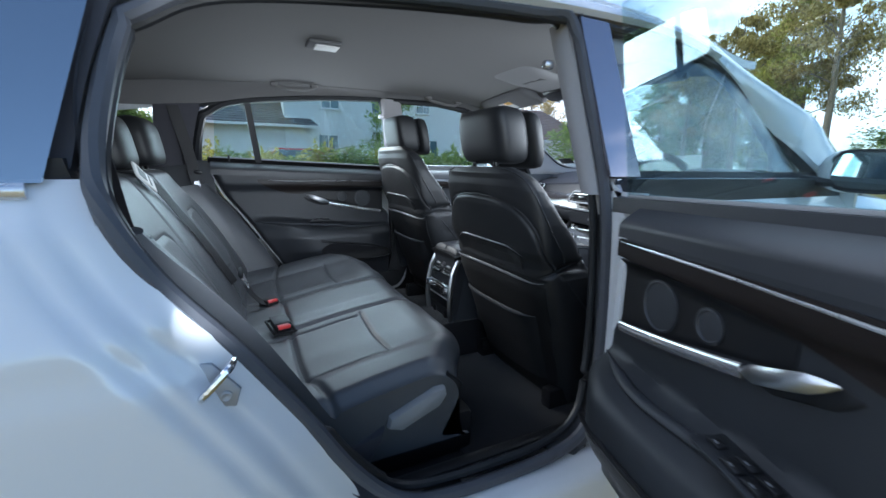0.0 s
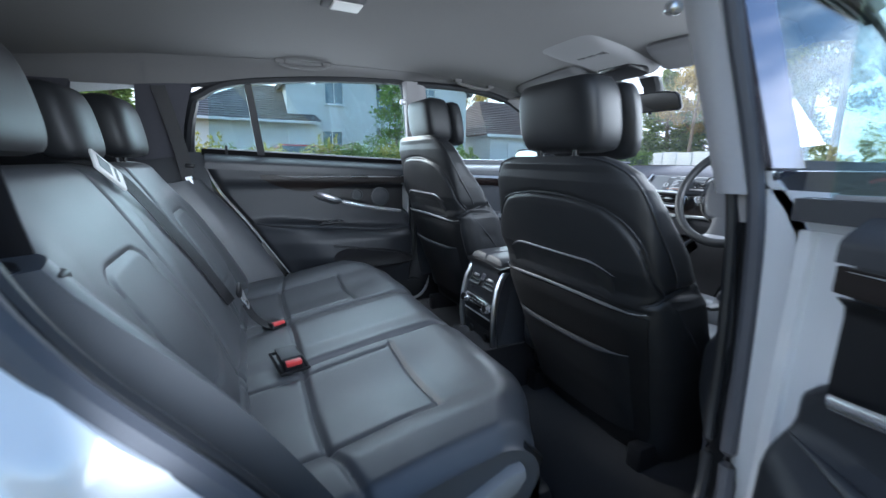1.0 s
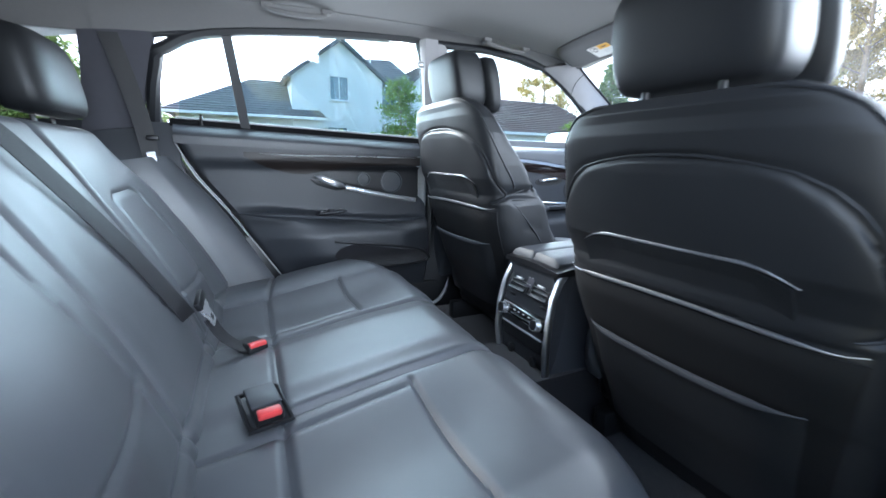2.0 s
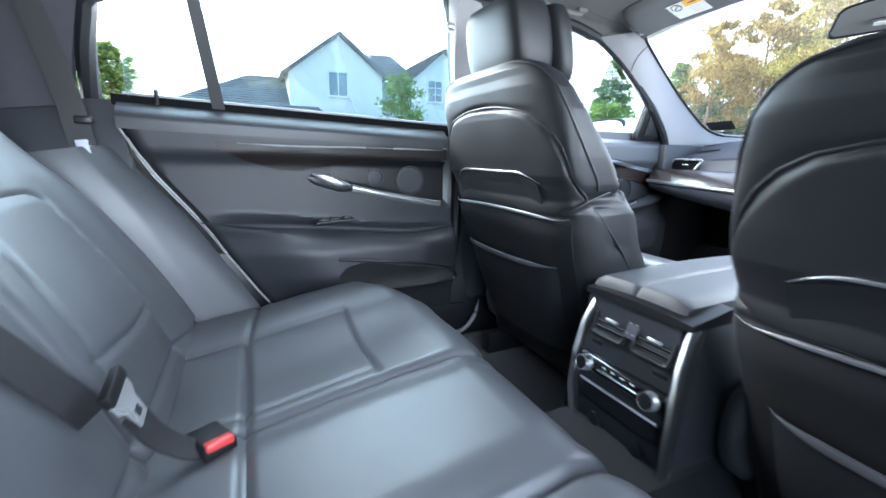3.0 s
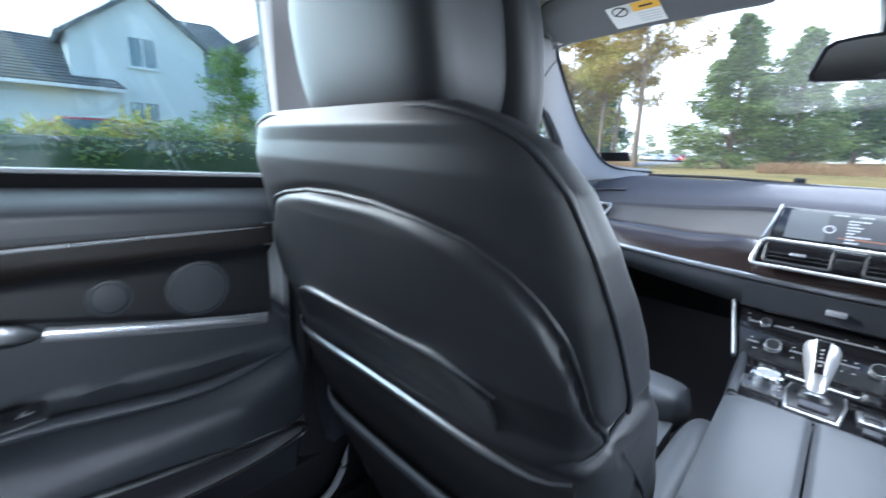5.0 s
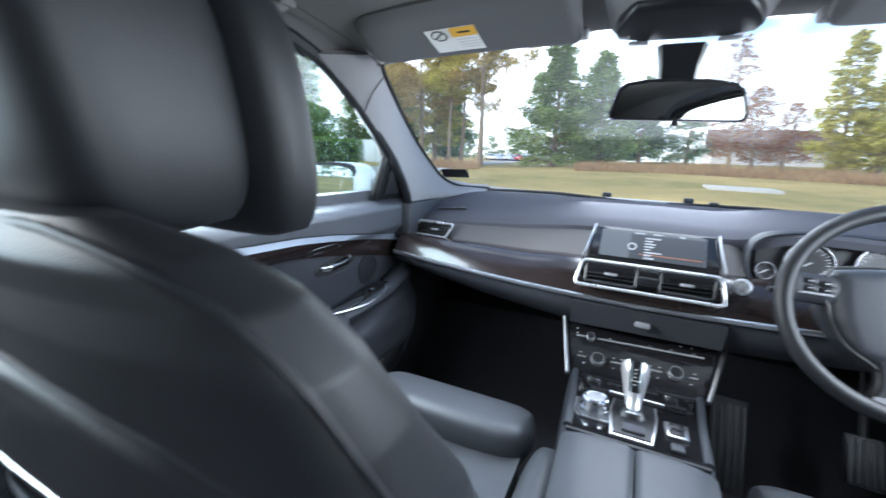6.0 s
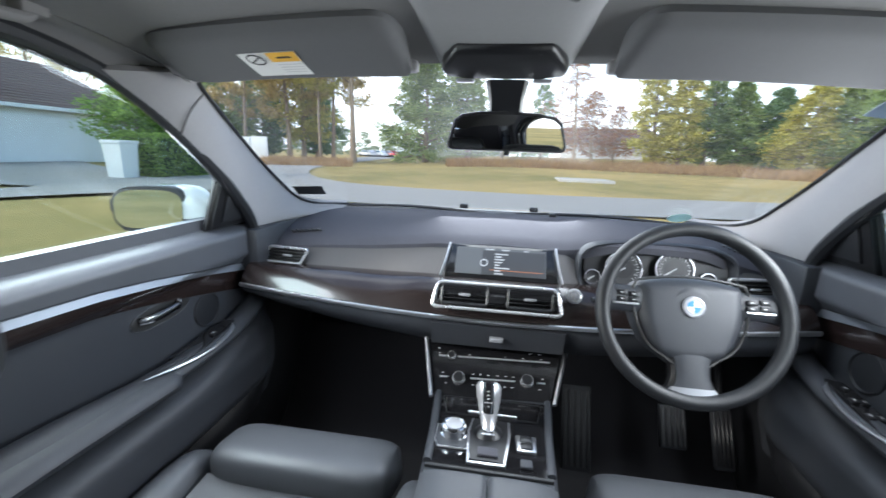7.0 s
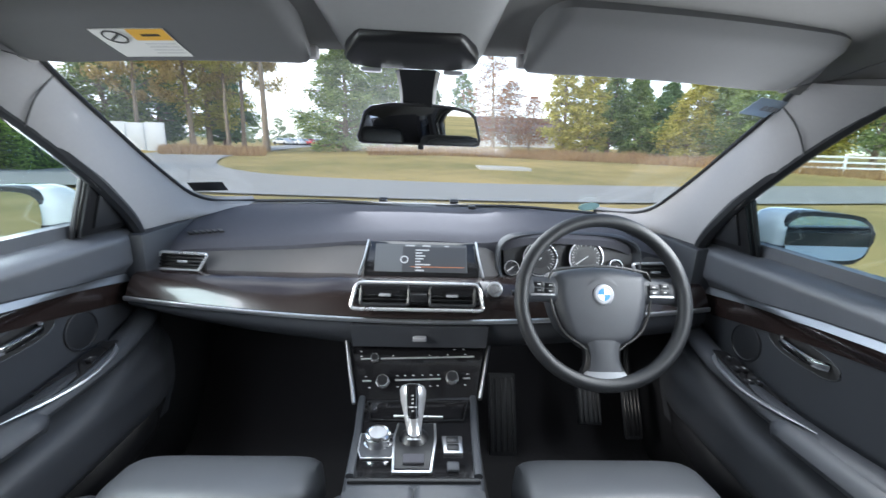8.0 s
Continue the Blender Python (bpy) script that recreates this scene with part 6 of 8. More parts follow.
    # trims on the door card
    def on(a, z, off=0.0):
        return pt(a, door_panel_w(a, z, tail(z), rear) + off, z)

    if rear:
        # padded leather shoulder above the wood
        def upper(u, v, off):
            a = 0.105 + (tail(1.05) - 0.125) * u
            z = 1.012 + 0.077 * v
            return pt(a, min(door_panel_w(a, z, tail(z), rear) + off, 0.156) - 0.040 * max(0, (v - 0.45) / 0.55) ** 2, z)
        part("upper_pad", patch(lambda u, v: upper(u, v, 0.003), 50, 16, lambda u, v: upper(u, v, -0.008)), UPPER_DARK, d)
        # wood band, falling and widening to the rear
        def band(u, v, off):
            a = 0.110 + 0.655 * u
            zt = 1.008 - 0.010 * u
            zb = lerp_table([(0.105, 0.972), (0.28, 0.968), (0.40, 0.960), (0.50, 0.942), (0.56, 0.930), (0.62, 0.934), (0.70, 0.955), (0.765, 0.985)], a)
            return on(a, zt + (zb - zt) * v, off)
        part("wood_trim", patch(lambda u, v: band(u, v, 0.0025), 60, 6, lambda u, v: band(u, v, -0.006)), WOOD_SATIN, d)
        part("accent_strip", tube([band(k / 40, 0.10, 0.006) for k in range(1, 38)], 0.0018, 6, ry=0.0026, taper=True), BRIGHT, d)
        part("door_inset", patch(lambda u, v: on(0.112 + 0.36 * u, 0.965 - (0.140 - 0.085 * u) * v, 0.002), 30, 10, lambda u, v: on(0.112 + 0.36 * u, 0.965 - (0.150 - 0.085 * u) * v, -0.006)), HARD, d)
        # pull strip and handle
        strip = [on(a, 0.818 + 0.064 * ((a - 0.05) / 0.365) ** 1.3, 0.012) for a in np.linspace(0.125, 0.415, 16)]
        part("pull_strip", tube(spline(strip, 2), 0.0045, 8, ry=0.0105), KNOB, d)
        hd = [on(0.415 + 0.115 * t, 0.883 + 0.042 * t, 0.014 + 0.012 * math.sin(math.pi * t)) for t in np.linspace(0, 1, 10)]
        hpart = part("door_handle", tube(hd, 0.005, 10, ry=0.012, taper=True), SATIN, d, "chrome inner door handle")
        part("handle_cup", tube([on(0.42 + 0.125 * t, 0.875 + 0.040 * t, 0.001) for t in np.linspace(0, 1, 10)], 0.003, 8, ry=0.015, taper=True), HARD, hpart)
        for a, z, r in ((0.228, 0.903, 0.046), (0.342, 0.913, 0.027)):
            spk = part("speaker", lathe([(r, 0), (r, 0.004), (r - 0.004, 0.005), (r - 0.006, 0.002), (0.001, 0.004)], facing(on(a, z, 0.002), (0, 1, 0)), 32), SOFT, d, "round speaker grille")
        part("armrest_pad", tube(spline([on(0.08, 0.752, 0.0), on(0.25, 0.748, 0.004), on(0.45, 0.768, 0.006), on(0.65, 0.784, 0.004), on(0.82, 0.796, 0.0)], 6), 0.012, 10, ry=0.010, taper=True), SOFT, d)
        sw_m = Matrix.Translation((-0.475, 0.170, 0.792)) @ Matrix.Rotation(radians(-4), 4, "Y")
        swt = part("window_switches", rbox(-0.058, 0.050, -0.006, 0.046, 0, 0.006, 0.003, 2, sw_m), RUBBER, d)
        for sx, sy, sl in ((0.030, 0.020, 0.010), (-0.006, 0.010, 0.013), (-0.006, 0.030, 0.013), (-0.036, 0.010, 0.013), (-0.036, 0.030, 0.013)):
            key = part("switch", rbox(sx - sl, sx + sl, sy - 0.008, sy + 0.008, 0.006, 0.011, 0.003, 2, sw_m), HARD, swt)
            part("switch_edge", rbox(sx - 0.003, sx + 0.003, sy + 0.002, sy + 0.005, 0.0108, 0.0116, 0, 1, sw_m), SILVER, swt)
        part("edge_strip", tube([pt(tail(z) - 0.012, door_panel_w(tail(z) - 0.02, z, tail(z), rear) - 0.012, z) for z in np.linspace(0.50, 1.02, 24)], 0.0022, 8, ry=0.0026), EDGE_GREY, d, "pale edge of the door lining")
        # storage net
        pk = part("door_pocket", patch(lambda u, v: on(0.08 + 0.40 * u, 0.56 + (0.06 + 0.065 * u) * (0.6 + (v - 0.6) * min(1.0, ((1.001 - u) / 0.18) ** 0.5)), 0.004), 20, 8, lambda u, v: on(0.08 + 0.40 * u, 0.56 + (0.06 + 0.065 * u) * (0.6 + (v - 0.6) * min(1.0, ((1.001 - u) / 0.18) ** 0.5)), -0.01)), CARPET, d)
        part("pocket_rim", tube(spline([on(0.48, 0.688, 0.006), on(0.30, 0.665, 0.008), on(0.14, 0.632, 0.008), on(0.085, 0.60, 0.008), on(0.085, 0.57, 0.008), on(0.20, 0.560, 0.006), on(0.36, 0.572, 0.004)], 6), 0.005, 8), HARD, pk)
    else:
        def waist(a):
            return lerp_table([(0.045, 0.924), (0.12, 0.936), (0.31, 0.966), (0.48, 0.990), (0.60, 1.002), (1.0, 1.018)], a)

        def band(u, v, off):
            a = 0.045 + 0.95 * u
            zt = waist(a) - 0.012
            return on(a, zt - lerp_table([(0.12, 0.062), (0.40, 0.048), (0.60, 0.040)], a) * v, off)
        part("wood_trim", patch(lambda u, v: band(u, v, 0.005), 40, 6, lambda u, v: band(u, v, -0.006)), WOOD, d)

        def accent(u, v, off):
            a = 0.045 + 0.95 * u
            return on(a, waist(a) - lerp_table([(0.06, 0.020), (0.40, 0.013)], a) * v, off + 0.007 * v)
        part("accent_strip", patch(lambda u, v: accent(u, v, 0.003), 40, 3, lambda u, v: accent(u, v, -0.008)), ACCENT, d)
        # padded leather above the strip
        def upper(u, v, off):
            a = 0.045 + (L - 0.075) * u
            z0 = waist(a) + 0.004
            z = z0 + (1.066 - z0) * v
            return on(a, z, off - 0.030 * max(0, (v - 0.75) / 0.25) ** 2)
        part("upper_pad", patch(lambda u, v: upper(u, v, 0.0035), 50, 16, lambda u, v: upper(u, v, -0.006)), UPPER, d)
        # inner handle in a recessed cup
        hpart = part("door_handle", tube(spline([on(0.392, 0.912, 0.004), on(0.41, 0.911, 0.018), on(0.45, 0.908, 0.022), on(0.485, 0.905, 0.018), on(0.502, 0.904, 0.004)], 5), 0.006, 8, ry=0.009), CHROME, d, "chrome inner door handle")
        cup = [(0.44 + 0.082 * math.copysign(abs(math.cos(q)) ** 0.8, math.cos(q)), 0.902 + 0.024 * math.copysign(abs(math.sin(q)) ** 0.8, math.sin(q)) - 0.05 * math.cos(q) * 0.1) for q in (2 * math.pi * k / 32 for k in range(32))]
        part("handle_cup", outline_prism(cup, lambda p: on(p[0], p[1], -0.010), lambda p: on(p[0], p[1], 0.0015), 0.001), INK, hpart)
        part("cup_rim", tube([on(p[0], p[1], 0.001) for p in cup], 0.0015, 6, wrap=True), SOFT, hpart)
        spk = part("speaker", lathe([(0.046, 0), (0.046, 0.004), (0.042, 0.005), (0.040, 0.002), (0.001, 0.004)], facing(on(0.300, 0.856, -0.001), (0, 1, 0)), 32), RUBBER, d, "round speaker grille")
        # grab rail sweeping down to the rear
        rail = spline([on(0.06, 0.845, 0.004), on(0.16, 0.815, 0.03), on(0.32, 0.790, 0.05), on(0.52, 0.785, 0.052), on(0.74, 0.80, 0.045), on(0.95, 0.80, 0.03)], 6)
        part("armrest", tube(rail, 0.032, 14, ry=0.020, taper=False), SOFT, d)
        part("armrest_pad", tube(spline([pt(0.46, 0.190, 0.776), pt(0.58, 0.188, 0.780), pt(0.78, 0.186, 0.786), pt(1.0, 0.180, 0.786)], 6), 0.046, 14, ry=0.026, taper=True), SOFT, d)
        part("grab_strip", tube(spline([pt(0.285, 0.192, 0.818), pt(0.312, 0.205, 0.808), pt(0.39, 0.214, 0.800), pt(0.47, 0.211, 0.803), pt(0.565, 0.196, 0.811)], 6), 0.0055, 8, ry=0.004, taper=True), SATIN, d)

        def plate(u, v, off):
            a = 0.270 + 0.185 * u
            return pt(a, 0.150 + (0.052 - 0.016 * (1 - u) ** 2) * v, 0.820 - 0.018 * sm(0, 1, u) - 0.006 * (1 - v) + off)
        swt = part("window_switches", patch(lambda u, v: plate(u, v, 0.0), 8, 4, lambda u, v: plate(u, v, -0.03)), PIANO, d)
        for nm, u, v, w in (("mirror_switch", 0.20, 0.50, 0.006), ("switch", 0.42, 0.70, 0.009), ("pair_switch", 0.42, 0.30, 0.009), ("pair_switch", 0.66, 0.70, 0.009), ("pair_switch", 0.66, 0.30, 0.009)):
            c = plate(u, v, 0.003)
            part(nm, rbox(c.x - w, c.x + w, c.y - w * 0.75, c.y + w * 0.75, c.z - 0.004, c.z + 0.002, 0.002), HARD, swt)
            part(nm + "_mark", rbox(c.x - 0.003, c.x + 0.003, c.y - 0.0012, c.y + 0.0012, c.z + 0.002, c.z + 0.0026, 0, 1), PRINT, swt)
        part("door_bin", tube(spline([on(0.10, 0.55, 0.0), on(0.4, 0.53, 0.03), on(0.9, 0.53, 0.02)], 6), 0.03, 10, ry=0.05, taper=True), HARD, d)
    return d


def mirrored(ob, m):
    """The left-hand twin of a right-hand door: meshes reflected about y."""
    twin = thing(ob.name.split(".")[0], ob["label"], ob["category"], group=ob["group"])
    made = {ob: twin}
    for o in ob.children_recursive:
        me = o.data.copy()
        me.transform(Matrix.Diagonal((1, -1, 1, 1)))
        me.flip_normals()
        c = new(o.name.split(".")[0], me)
        c.parent = made[o.parent]
        c.visible_shadow = o.visible_shadow
        if "label" in o:
            tagged(c, o["label"])
        made[o] = c
    twin.matrix_world = m
    return twin


rear_right = car_door("open white rear car door with black leather and dark wood lining", True, "rear doors")
rear_left = mirrored(rear_right, pose(1.425, 0.90, 0))
# Left belt seal coloured darker to offset the light it catches.
for o in rear_left.children:
    if o.name.startswith("belt_seal"):
        o.data.materials[0] = SEAL
tagged(rear_left, "closed rear car door with black lining, wood trim and chrome handle")
for o in [o for o in rear_left.children if o.name.startswith("inner_shell")]:
    bpy.data.objects.remove(o)
rear_right.matrix_world = pose(1.425, -0.93, -0.040, 0, 0, 70)
front_right = car_door("closed driver door with black lining and wood trim", False, "front doors")
front_left = mirrored(front_right, pose(2.445, 0.90, 0))
tagged(front_left, "closed passenger door with black lining and wood trim")
front_right.matrix_world = pose(2.445, -0.90, 0)
# the passenger's door has a single window switch
for o in [o for o in front_left.children_recursive if o.name.startswith(("pair_switch", "mirror_switch"))]:
    bpy.data.objects.remove(o)
# curved foot of the closed rear door and an orange reflector on it
part("door_foot", tube(spline([(1.455, 0.742, 0.475), (1.437, 0.742, 0.415), (1.398, 0.742, 0.372), (1.333, 0.742, 0.358), (1.26, 0.742, 0.358)], 6), 0.008, 8, taper=True), EDGE_GREY, car)
tag = thing("orange_tag", "small orange tag lying beside the seat base", "tag", (1.245, 0.715, 0.400))
part("tag", rbox(-0.035, 0.035, -0.010, 0.010, 0.0, 0.020, 0.006, 2), material("orange_plastic", (0.85, 0.28, 0.04), 0.4, vary=0.1, scale=40), tag)
part("tag_base", rbox(-0.030, 0.030, -0.010, 0.010, -0.045, 0.002, 0.006, 2), RED, tag)


# ---- things on the headliner ----
def sun_visor(s, labelled):
    v = thing("sun_visor", "grey fabric sun visor folded up%s" % (" with orange warning label" if labelled else ""), "sun visor", group="sun visors")

    outer, span = (0.598, 0.411) if s > 0 else (0.566, 0.424)

    def face(u, w):
        """u from the outer to the inner end, w from rear to front."""
        y = s * (outer - span * u)
        ro = 1 - math.sqrt(max(0.0, 1 - min(1.0, max(0.0, 1 - u / 0.13)) ** 2))
        ri = 1 - math.sqrt(max(0.0, 1 - min(1.0, max(0.0, (u - 0.91) / 0.09)) ** 2))
        rear_x = 1.836 + 0.036 * ro + 0.060 * ri
        front_x = 1.985 + 0.010 * u - 0.070 * ro - 0.036 * ri
        x = rear_x + (front_x - rear_x) * w
        z = head_z(1.85, y * 0.9) - 0.020 - (0.052 - 0.015 * abs(y)) * w
        e = min(u * 0.44, (1 - u) * 0.44, w * 0.16, (1 - w) * 0.16)
        return Vector((x, y, z + 0.010 * max(0, 1 - e / 0.02) ** 2 - 0.004 * math.sin(math.pi * w)))

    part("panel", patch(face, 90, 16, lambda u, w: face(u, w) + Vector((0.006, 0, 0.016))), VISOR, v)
    part("hinge", tube([face(0.02, 0.9) + Vector((0.01, 0, 0.004)), face(0.02, 0.95) + Vector((0.01, 0.02 * s, 0.012))], 0.010, 10), PILLAR, v)
    part("clip", rbox(-0.012, 0.012, -0.014, 0.014, -0.010, 0.010, 0.005, 2, Matrix.Translation(face(0.985, 0.92) + Vector((0.012, 0, 0.014)))), PILLAR, v)
    if labelled:
        lab = part("warning_label", patch(lambda u, w: face(0.343 + 0.234 * u, 0.33 + 0.46 * w) - Vector((0, 0, 0.0012)), 8, 6, lambda u, w: face(0.343 + 0.234 * u, 0.33 + 0.46 * w) - Vector((0, 0, 0.0002))), LABEL, v)
        part("label_header", patch(lambda u, w: face(0.458 + 0.119 * u, 0.33 + 0.16 * w) - Vector((0, 0, 0.0018)), 6, 4, lambda u, w: face(0.458 + 0.119 * u, 0.33 + 0.16 * w) - Vector((0, 0, 0.0006))), ORANGE, lab)
        ringm = facing(face(0.400, 0.435) - Vector((0, 0, 0.0014)), (-0.3, 0, -1))
        part("label_sign", hoop(0.0132, 0.0155, 0, 0.001, ringm, 24), INK, lab)
        part("sign_bar", rbox(-0.0145, 0.0145, -0.0012, 0.0015, 0, 0.001, 0, 1, ringm @ Matrix.Rotation(radians(40), 4, "Z")), INK, lab)
        for i in range(4):
            part("text_line", patch(lambda u, w: face(0.47 + 0.10 * u, 0.54 + 0.055 * i + 0.016 * w) - Vector((0, 0, 0.0016)), 3, 1, lambda u, w: face(0.47 + 0.10 * u, 0.54 + 0.055 * i + 0.016 * w) - Vector((0, 0, 0.0008))), material("grey_print", (0.56, 0.56, 0.56), 0.6) if i == 0 else bpy.data.materials["grey_print"], lab)
        part("text_line", patch(lambda u, w: face(0.49 + 0.06 * u, 0.395 + 0.03 * w) - Vector((0, 0, 0.0022)), 3, 1, lambda u, w: face(0.49 + 0.06 * u, 0.395 + 0.03 * w) - Vector((0, 0, 0.0014))), INK, lab)
    return v


sun_visor(1, True)
sun_visor(-1, False)
# overhead console
over = thing("overhead_console", "grey overhead console with black sensor cover and reading lamps", "overhead console")
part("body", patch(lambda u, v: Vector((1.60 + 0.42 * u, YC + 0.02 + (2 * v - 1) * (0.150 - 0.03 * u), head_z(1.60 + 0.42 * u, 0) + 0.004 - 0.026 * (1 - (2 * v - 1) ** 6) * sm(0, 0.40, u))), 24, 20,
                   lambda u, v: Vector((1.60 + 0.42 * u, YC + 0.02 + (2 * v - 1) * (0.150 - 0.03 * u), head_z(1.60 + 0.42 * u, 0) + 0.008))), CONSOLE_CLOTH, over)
cover = part("sensor_cover", outline_prism([(-0.104, 1.965), (-0.098, 1.945), (-0.078, 1.908), (-0.070, 1.900), (0.070, 1.900), (0.078, 1.908), (0.098, 1.945), (0.104, 1.965), (0.098, 1.985), (0.06, 1.995), (-0.06, 1.995), (-0.098, 1.985)], lambda p: Vector((p[1], YC + 0.02 + p[0], head_z(p[1], 0) - 0.012)), lambda p: Vector((p[1], YC + 0.02 + p[0], head_z(p[1], 0) - 0.034 - 0.05 * (p[1] - 1.90))), 0.008), HARD, over)
for s in (1, -1):
    part("lamp_lens", rbox(1.985, 2.003, YC + 0.02 + s * 0.066 - 0.016, YC + 0.02 + s * 0.066 + 0.016, 1.398, 1.404, 0.004, 2, pose(0, 0, 0)), SILVER, cover)
for j in range(3):
    y0 = YC + 0.062 - 0.046 * j
    grille = part("microphone_grille", rbox(1.755, 1.792, y0 - 0.040, y0, head_z(1.77, 0) - 0.0205, head_z(1.77, 0) - 0.006, 0.003), CONSOLE_CLOTH, over)
    for i in range(3):
        part("slot", rbox(1.760 + 0.011 * i, 1.766 + 0.011 * i, y0 - 0.037, y0 - 0.003, head_z(1.77, 0) - 0.0225, head_z(1.77, 0) - 0.0200, 0, 1), INK, grille)
# rear-view mirror
rvm = thing("rear_view_mirror", "black interior rear-view mirror on a windscreen stalk", "mirror")
mc = Vector((2.118, YC + 0.006, 1.322))
m_n = Vector((-0.975, -0.185, -0.035)).normalized()
mm = Matrix.Translation(mc) @ m_n.to_track_quat("Z", "Y").to_matrix().to_4x4()
shape = [(-0.122, -0.034), (-0.114, -0.0375), (0.114, -0.0375), (0.122, -0.034), (0.1245, -0.024), (0.112, 0.022), (0.098, 0.033), (0.06, 0.040), (0, 0.042), (-0.06, 0.040), (-0.098, 0.033), (-0.112, 0.022), (-0.1245, -0.024)]
rings = []
for h, k in ((-0.035, 0.55), (-0.028, 0.80), (-0.012, 0.97), (0.0, 1.0), (0.004, 0.985), (0.004, 0.93)):
    rings.append([mm @ Vector((x * k, y * k, h)) for x, y in shape])
part("housing", loft(rings), HARD, rvm)
part("mirror_face", outline_prism([(x * 0.935, y * 0.86 - 0.001) for x, y in shape], lambda p: mm @ Vector((p[0], p[1], 0.001)), lambda p: mm @ Vector((p[0], p[1], 0.0052)), 0.0), MIRROR, rvm)
part("mirror_button", rbox(-0.006, 0.006, -0.046, -0.036, -0.004, 0.003, 0.002, 2, mm), HARD, rvm)
part("stalk", loft([[Vector((x, YC + 0.014 + y * w, z)) + Vector((dx, 0, 0)) for y, dx in ((-1, 0), (-0.8, -0.02), (0.8, -0.02), (1, 0), (0.8, 0.03), (-0.8, 0.03))] for x, w, z in ((2.10, 0.042, 1.418), (2.125, 0.036, 1.385), (2.14, 0.034, 1.345), (2.14, 0.03, 1.325))]), HARD, rvm)
# grab handles over the doors
for x0, x1, s in ((0.76, 0.94, 1), (1.55, 1.73, 1)):
    gh = thing("grab_handle", "folding grey grab handle on the roof rail", "grab handle", group="grab handles")
    arc = []
    for t in np.linspace(0, 1, 18):
        x = x0 + (x1 - x0) * t
        y = 0.640 - 0.012 * math.sin(math.pi * t)
        arc.append((x, y * s, head_z(x, 0.64) - 0.010 - 0.016 * math.sin(math.pi * t) ** 0.5))
    part("grip", tube(arc, 0.010, 10, ry=0.008), CLOTH, gh)
    for x in (x0, x1):
        part("socket", rbox(x - 0.018, x + 0.018, 0.640 * s - 0.014, 0.640 * s + 0.014, head_z(x, 0.64) - 0.012, head_z(x, 0.64) + 0.004, 0.006, 2), CLOTH, gh)
dome = thing("dome_lamp", "clear rear dome lamp in the headliner", "lamp")
part("base", rbox(0.82, 0.93, -0.030, 0.062, 1.486, 1.499, 0.010, 3), VISOR, dome)
part("lens", rbox(0.845, 0.925, -0.01, 0.055, 1.482, 1.490, 0.006, 3), LABEL, dome)

# ---- seat belts ----
def belt(name_label, pts, width, across, group="seat belts"):
    b = thing("seat_belt", name_label, "seat belt", group=group)
    line = spline(pts, 8)
    ac = [Vector(a) for a in across]
    n = len(line) - 1

    def at(u, v):
        i = round(u * n)
        f = u * (len(ac) - 1)
        k = min(int(f), len(ac) - 2)
        a = ac[k].lerp(ac[k + 1], f - k).normalized()
        return line[i] + a * width * (v - 0.5)

    def nrm(u):
        i = round(u * n)
        t = (line[min(n, i + 1)] - line[max(0, i - 1)]).normalized()
        a = (at(u, 1) - at(u, 0)).normalized()
        return t.cross(a).normalized()

    part("webbing", patch(at, n, 4, lambda u, v: at(u, v) + nrm(u) * 0.0022), WEB, b)
    return b


mid_belt = belt("black centre seat belt with steel tongue across the backrest", [back_surface(u, (y + 0.70) / 0.865, -0.70, 0.165) + Vector((0.010, 0, 0.006)) for u, y in ((0.99, -0.062), (0.92, -0.048), (0.72, 0.004), (0.50, 0.050), (0.34, 0.080), (0.24, 0.100))], 0.047, [(0.15, 1, 0.1), (0.25, 1, 0.1), (0.35, 0.9, 0.1)])
t_o, t_d = Vector((0.556, 0.100, 0.690)), Vector((0.36, 0.22, -0.90)).normalized()
t_n = (Vector((0.85, -0.15, 0.5)) - t_d * t_d.dot(Vector((0.85, -0.15, 0.5)))).normalized()
t_m = Matrix((t_n.cross(t_d) * -1, t_d * -1, t_n)).transposed().to_4x4()
t_m.translation = t_o
tg = part("tongue", outline_prism([(-0.030, 0.0), (0.030, 0.0), (0.028, -0.022), (0.017, -0.030), (0.015, -0.060), (-0.015, -0.060), (-0.017, -0.030), (-0.028, -0.022)], lambda p: t_m @ Vector((p[0], p[1], 0.002)), lambda p: t_m @ Vector((p[0], p[1], 0.006)), 0.001), BRIGHT, mid_belt, "steel belt tongue")
part("tongue_slot", rbox(-0.007, 0.007, -0.050, -0.038, 0.0055, 0.0066, 0, 1, t_m), INK, tg)
part("tongue_cap", rbox(-0.031, 0.031, -0.006, 0.014, -0.002, 0.011, 0.004, 2, t_m), HARD, tg)
g0, g1 = Vector((0.322, -0.132, 1.074)), Vector((0.352, -0.056, 1.020))
g_x = (g1 - g0).normalized()
g_n = (Vector((0.78, -0.30, 0.55)) - g_x * g_x.dot(Vector((0.78, -0.30, 0.55)))).normalized()
g_m = Matrix((g_x, g_n.cross(g_x), g_n)).transposed().to_4x4()
g_m.translation = (g0 + g1) / 2
g_l = (g1 - g0).length / 2
guide = part("belt_guide", rbox(-g_l, g_l, -0.026, 0.026, -0.004, 0.004, 0.004, 2, g_m), LABEL, mid_belt, "pale grey belt guide plate")
part("guide_slot", rbox(-g_l * 0.78, g_l * 0.05, -0.017, 0.017, 0.002, 0.0046, 0.001, 1, g_m), INK, guide)
part("guide_slot", rbox(g_l * 0.30, g_l * 0.52, -0.019, 0.019, 0.002, 0.0046, 0.001, 1, g_m), INK, guide)
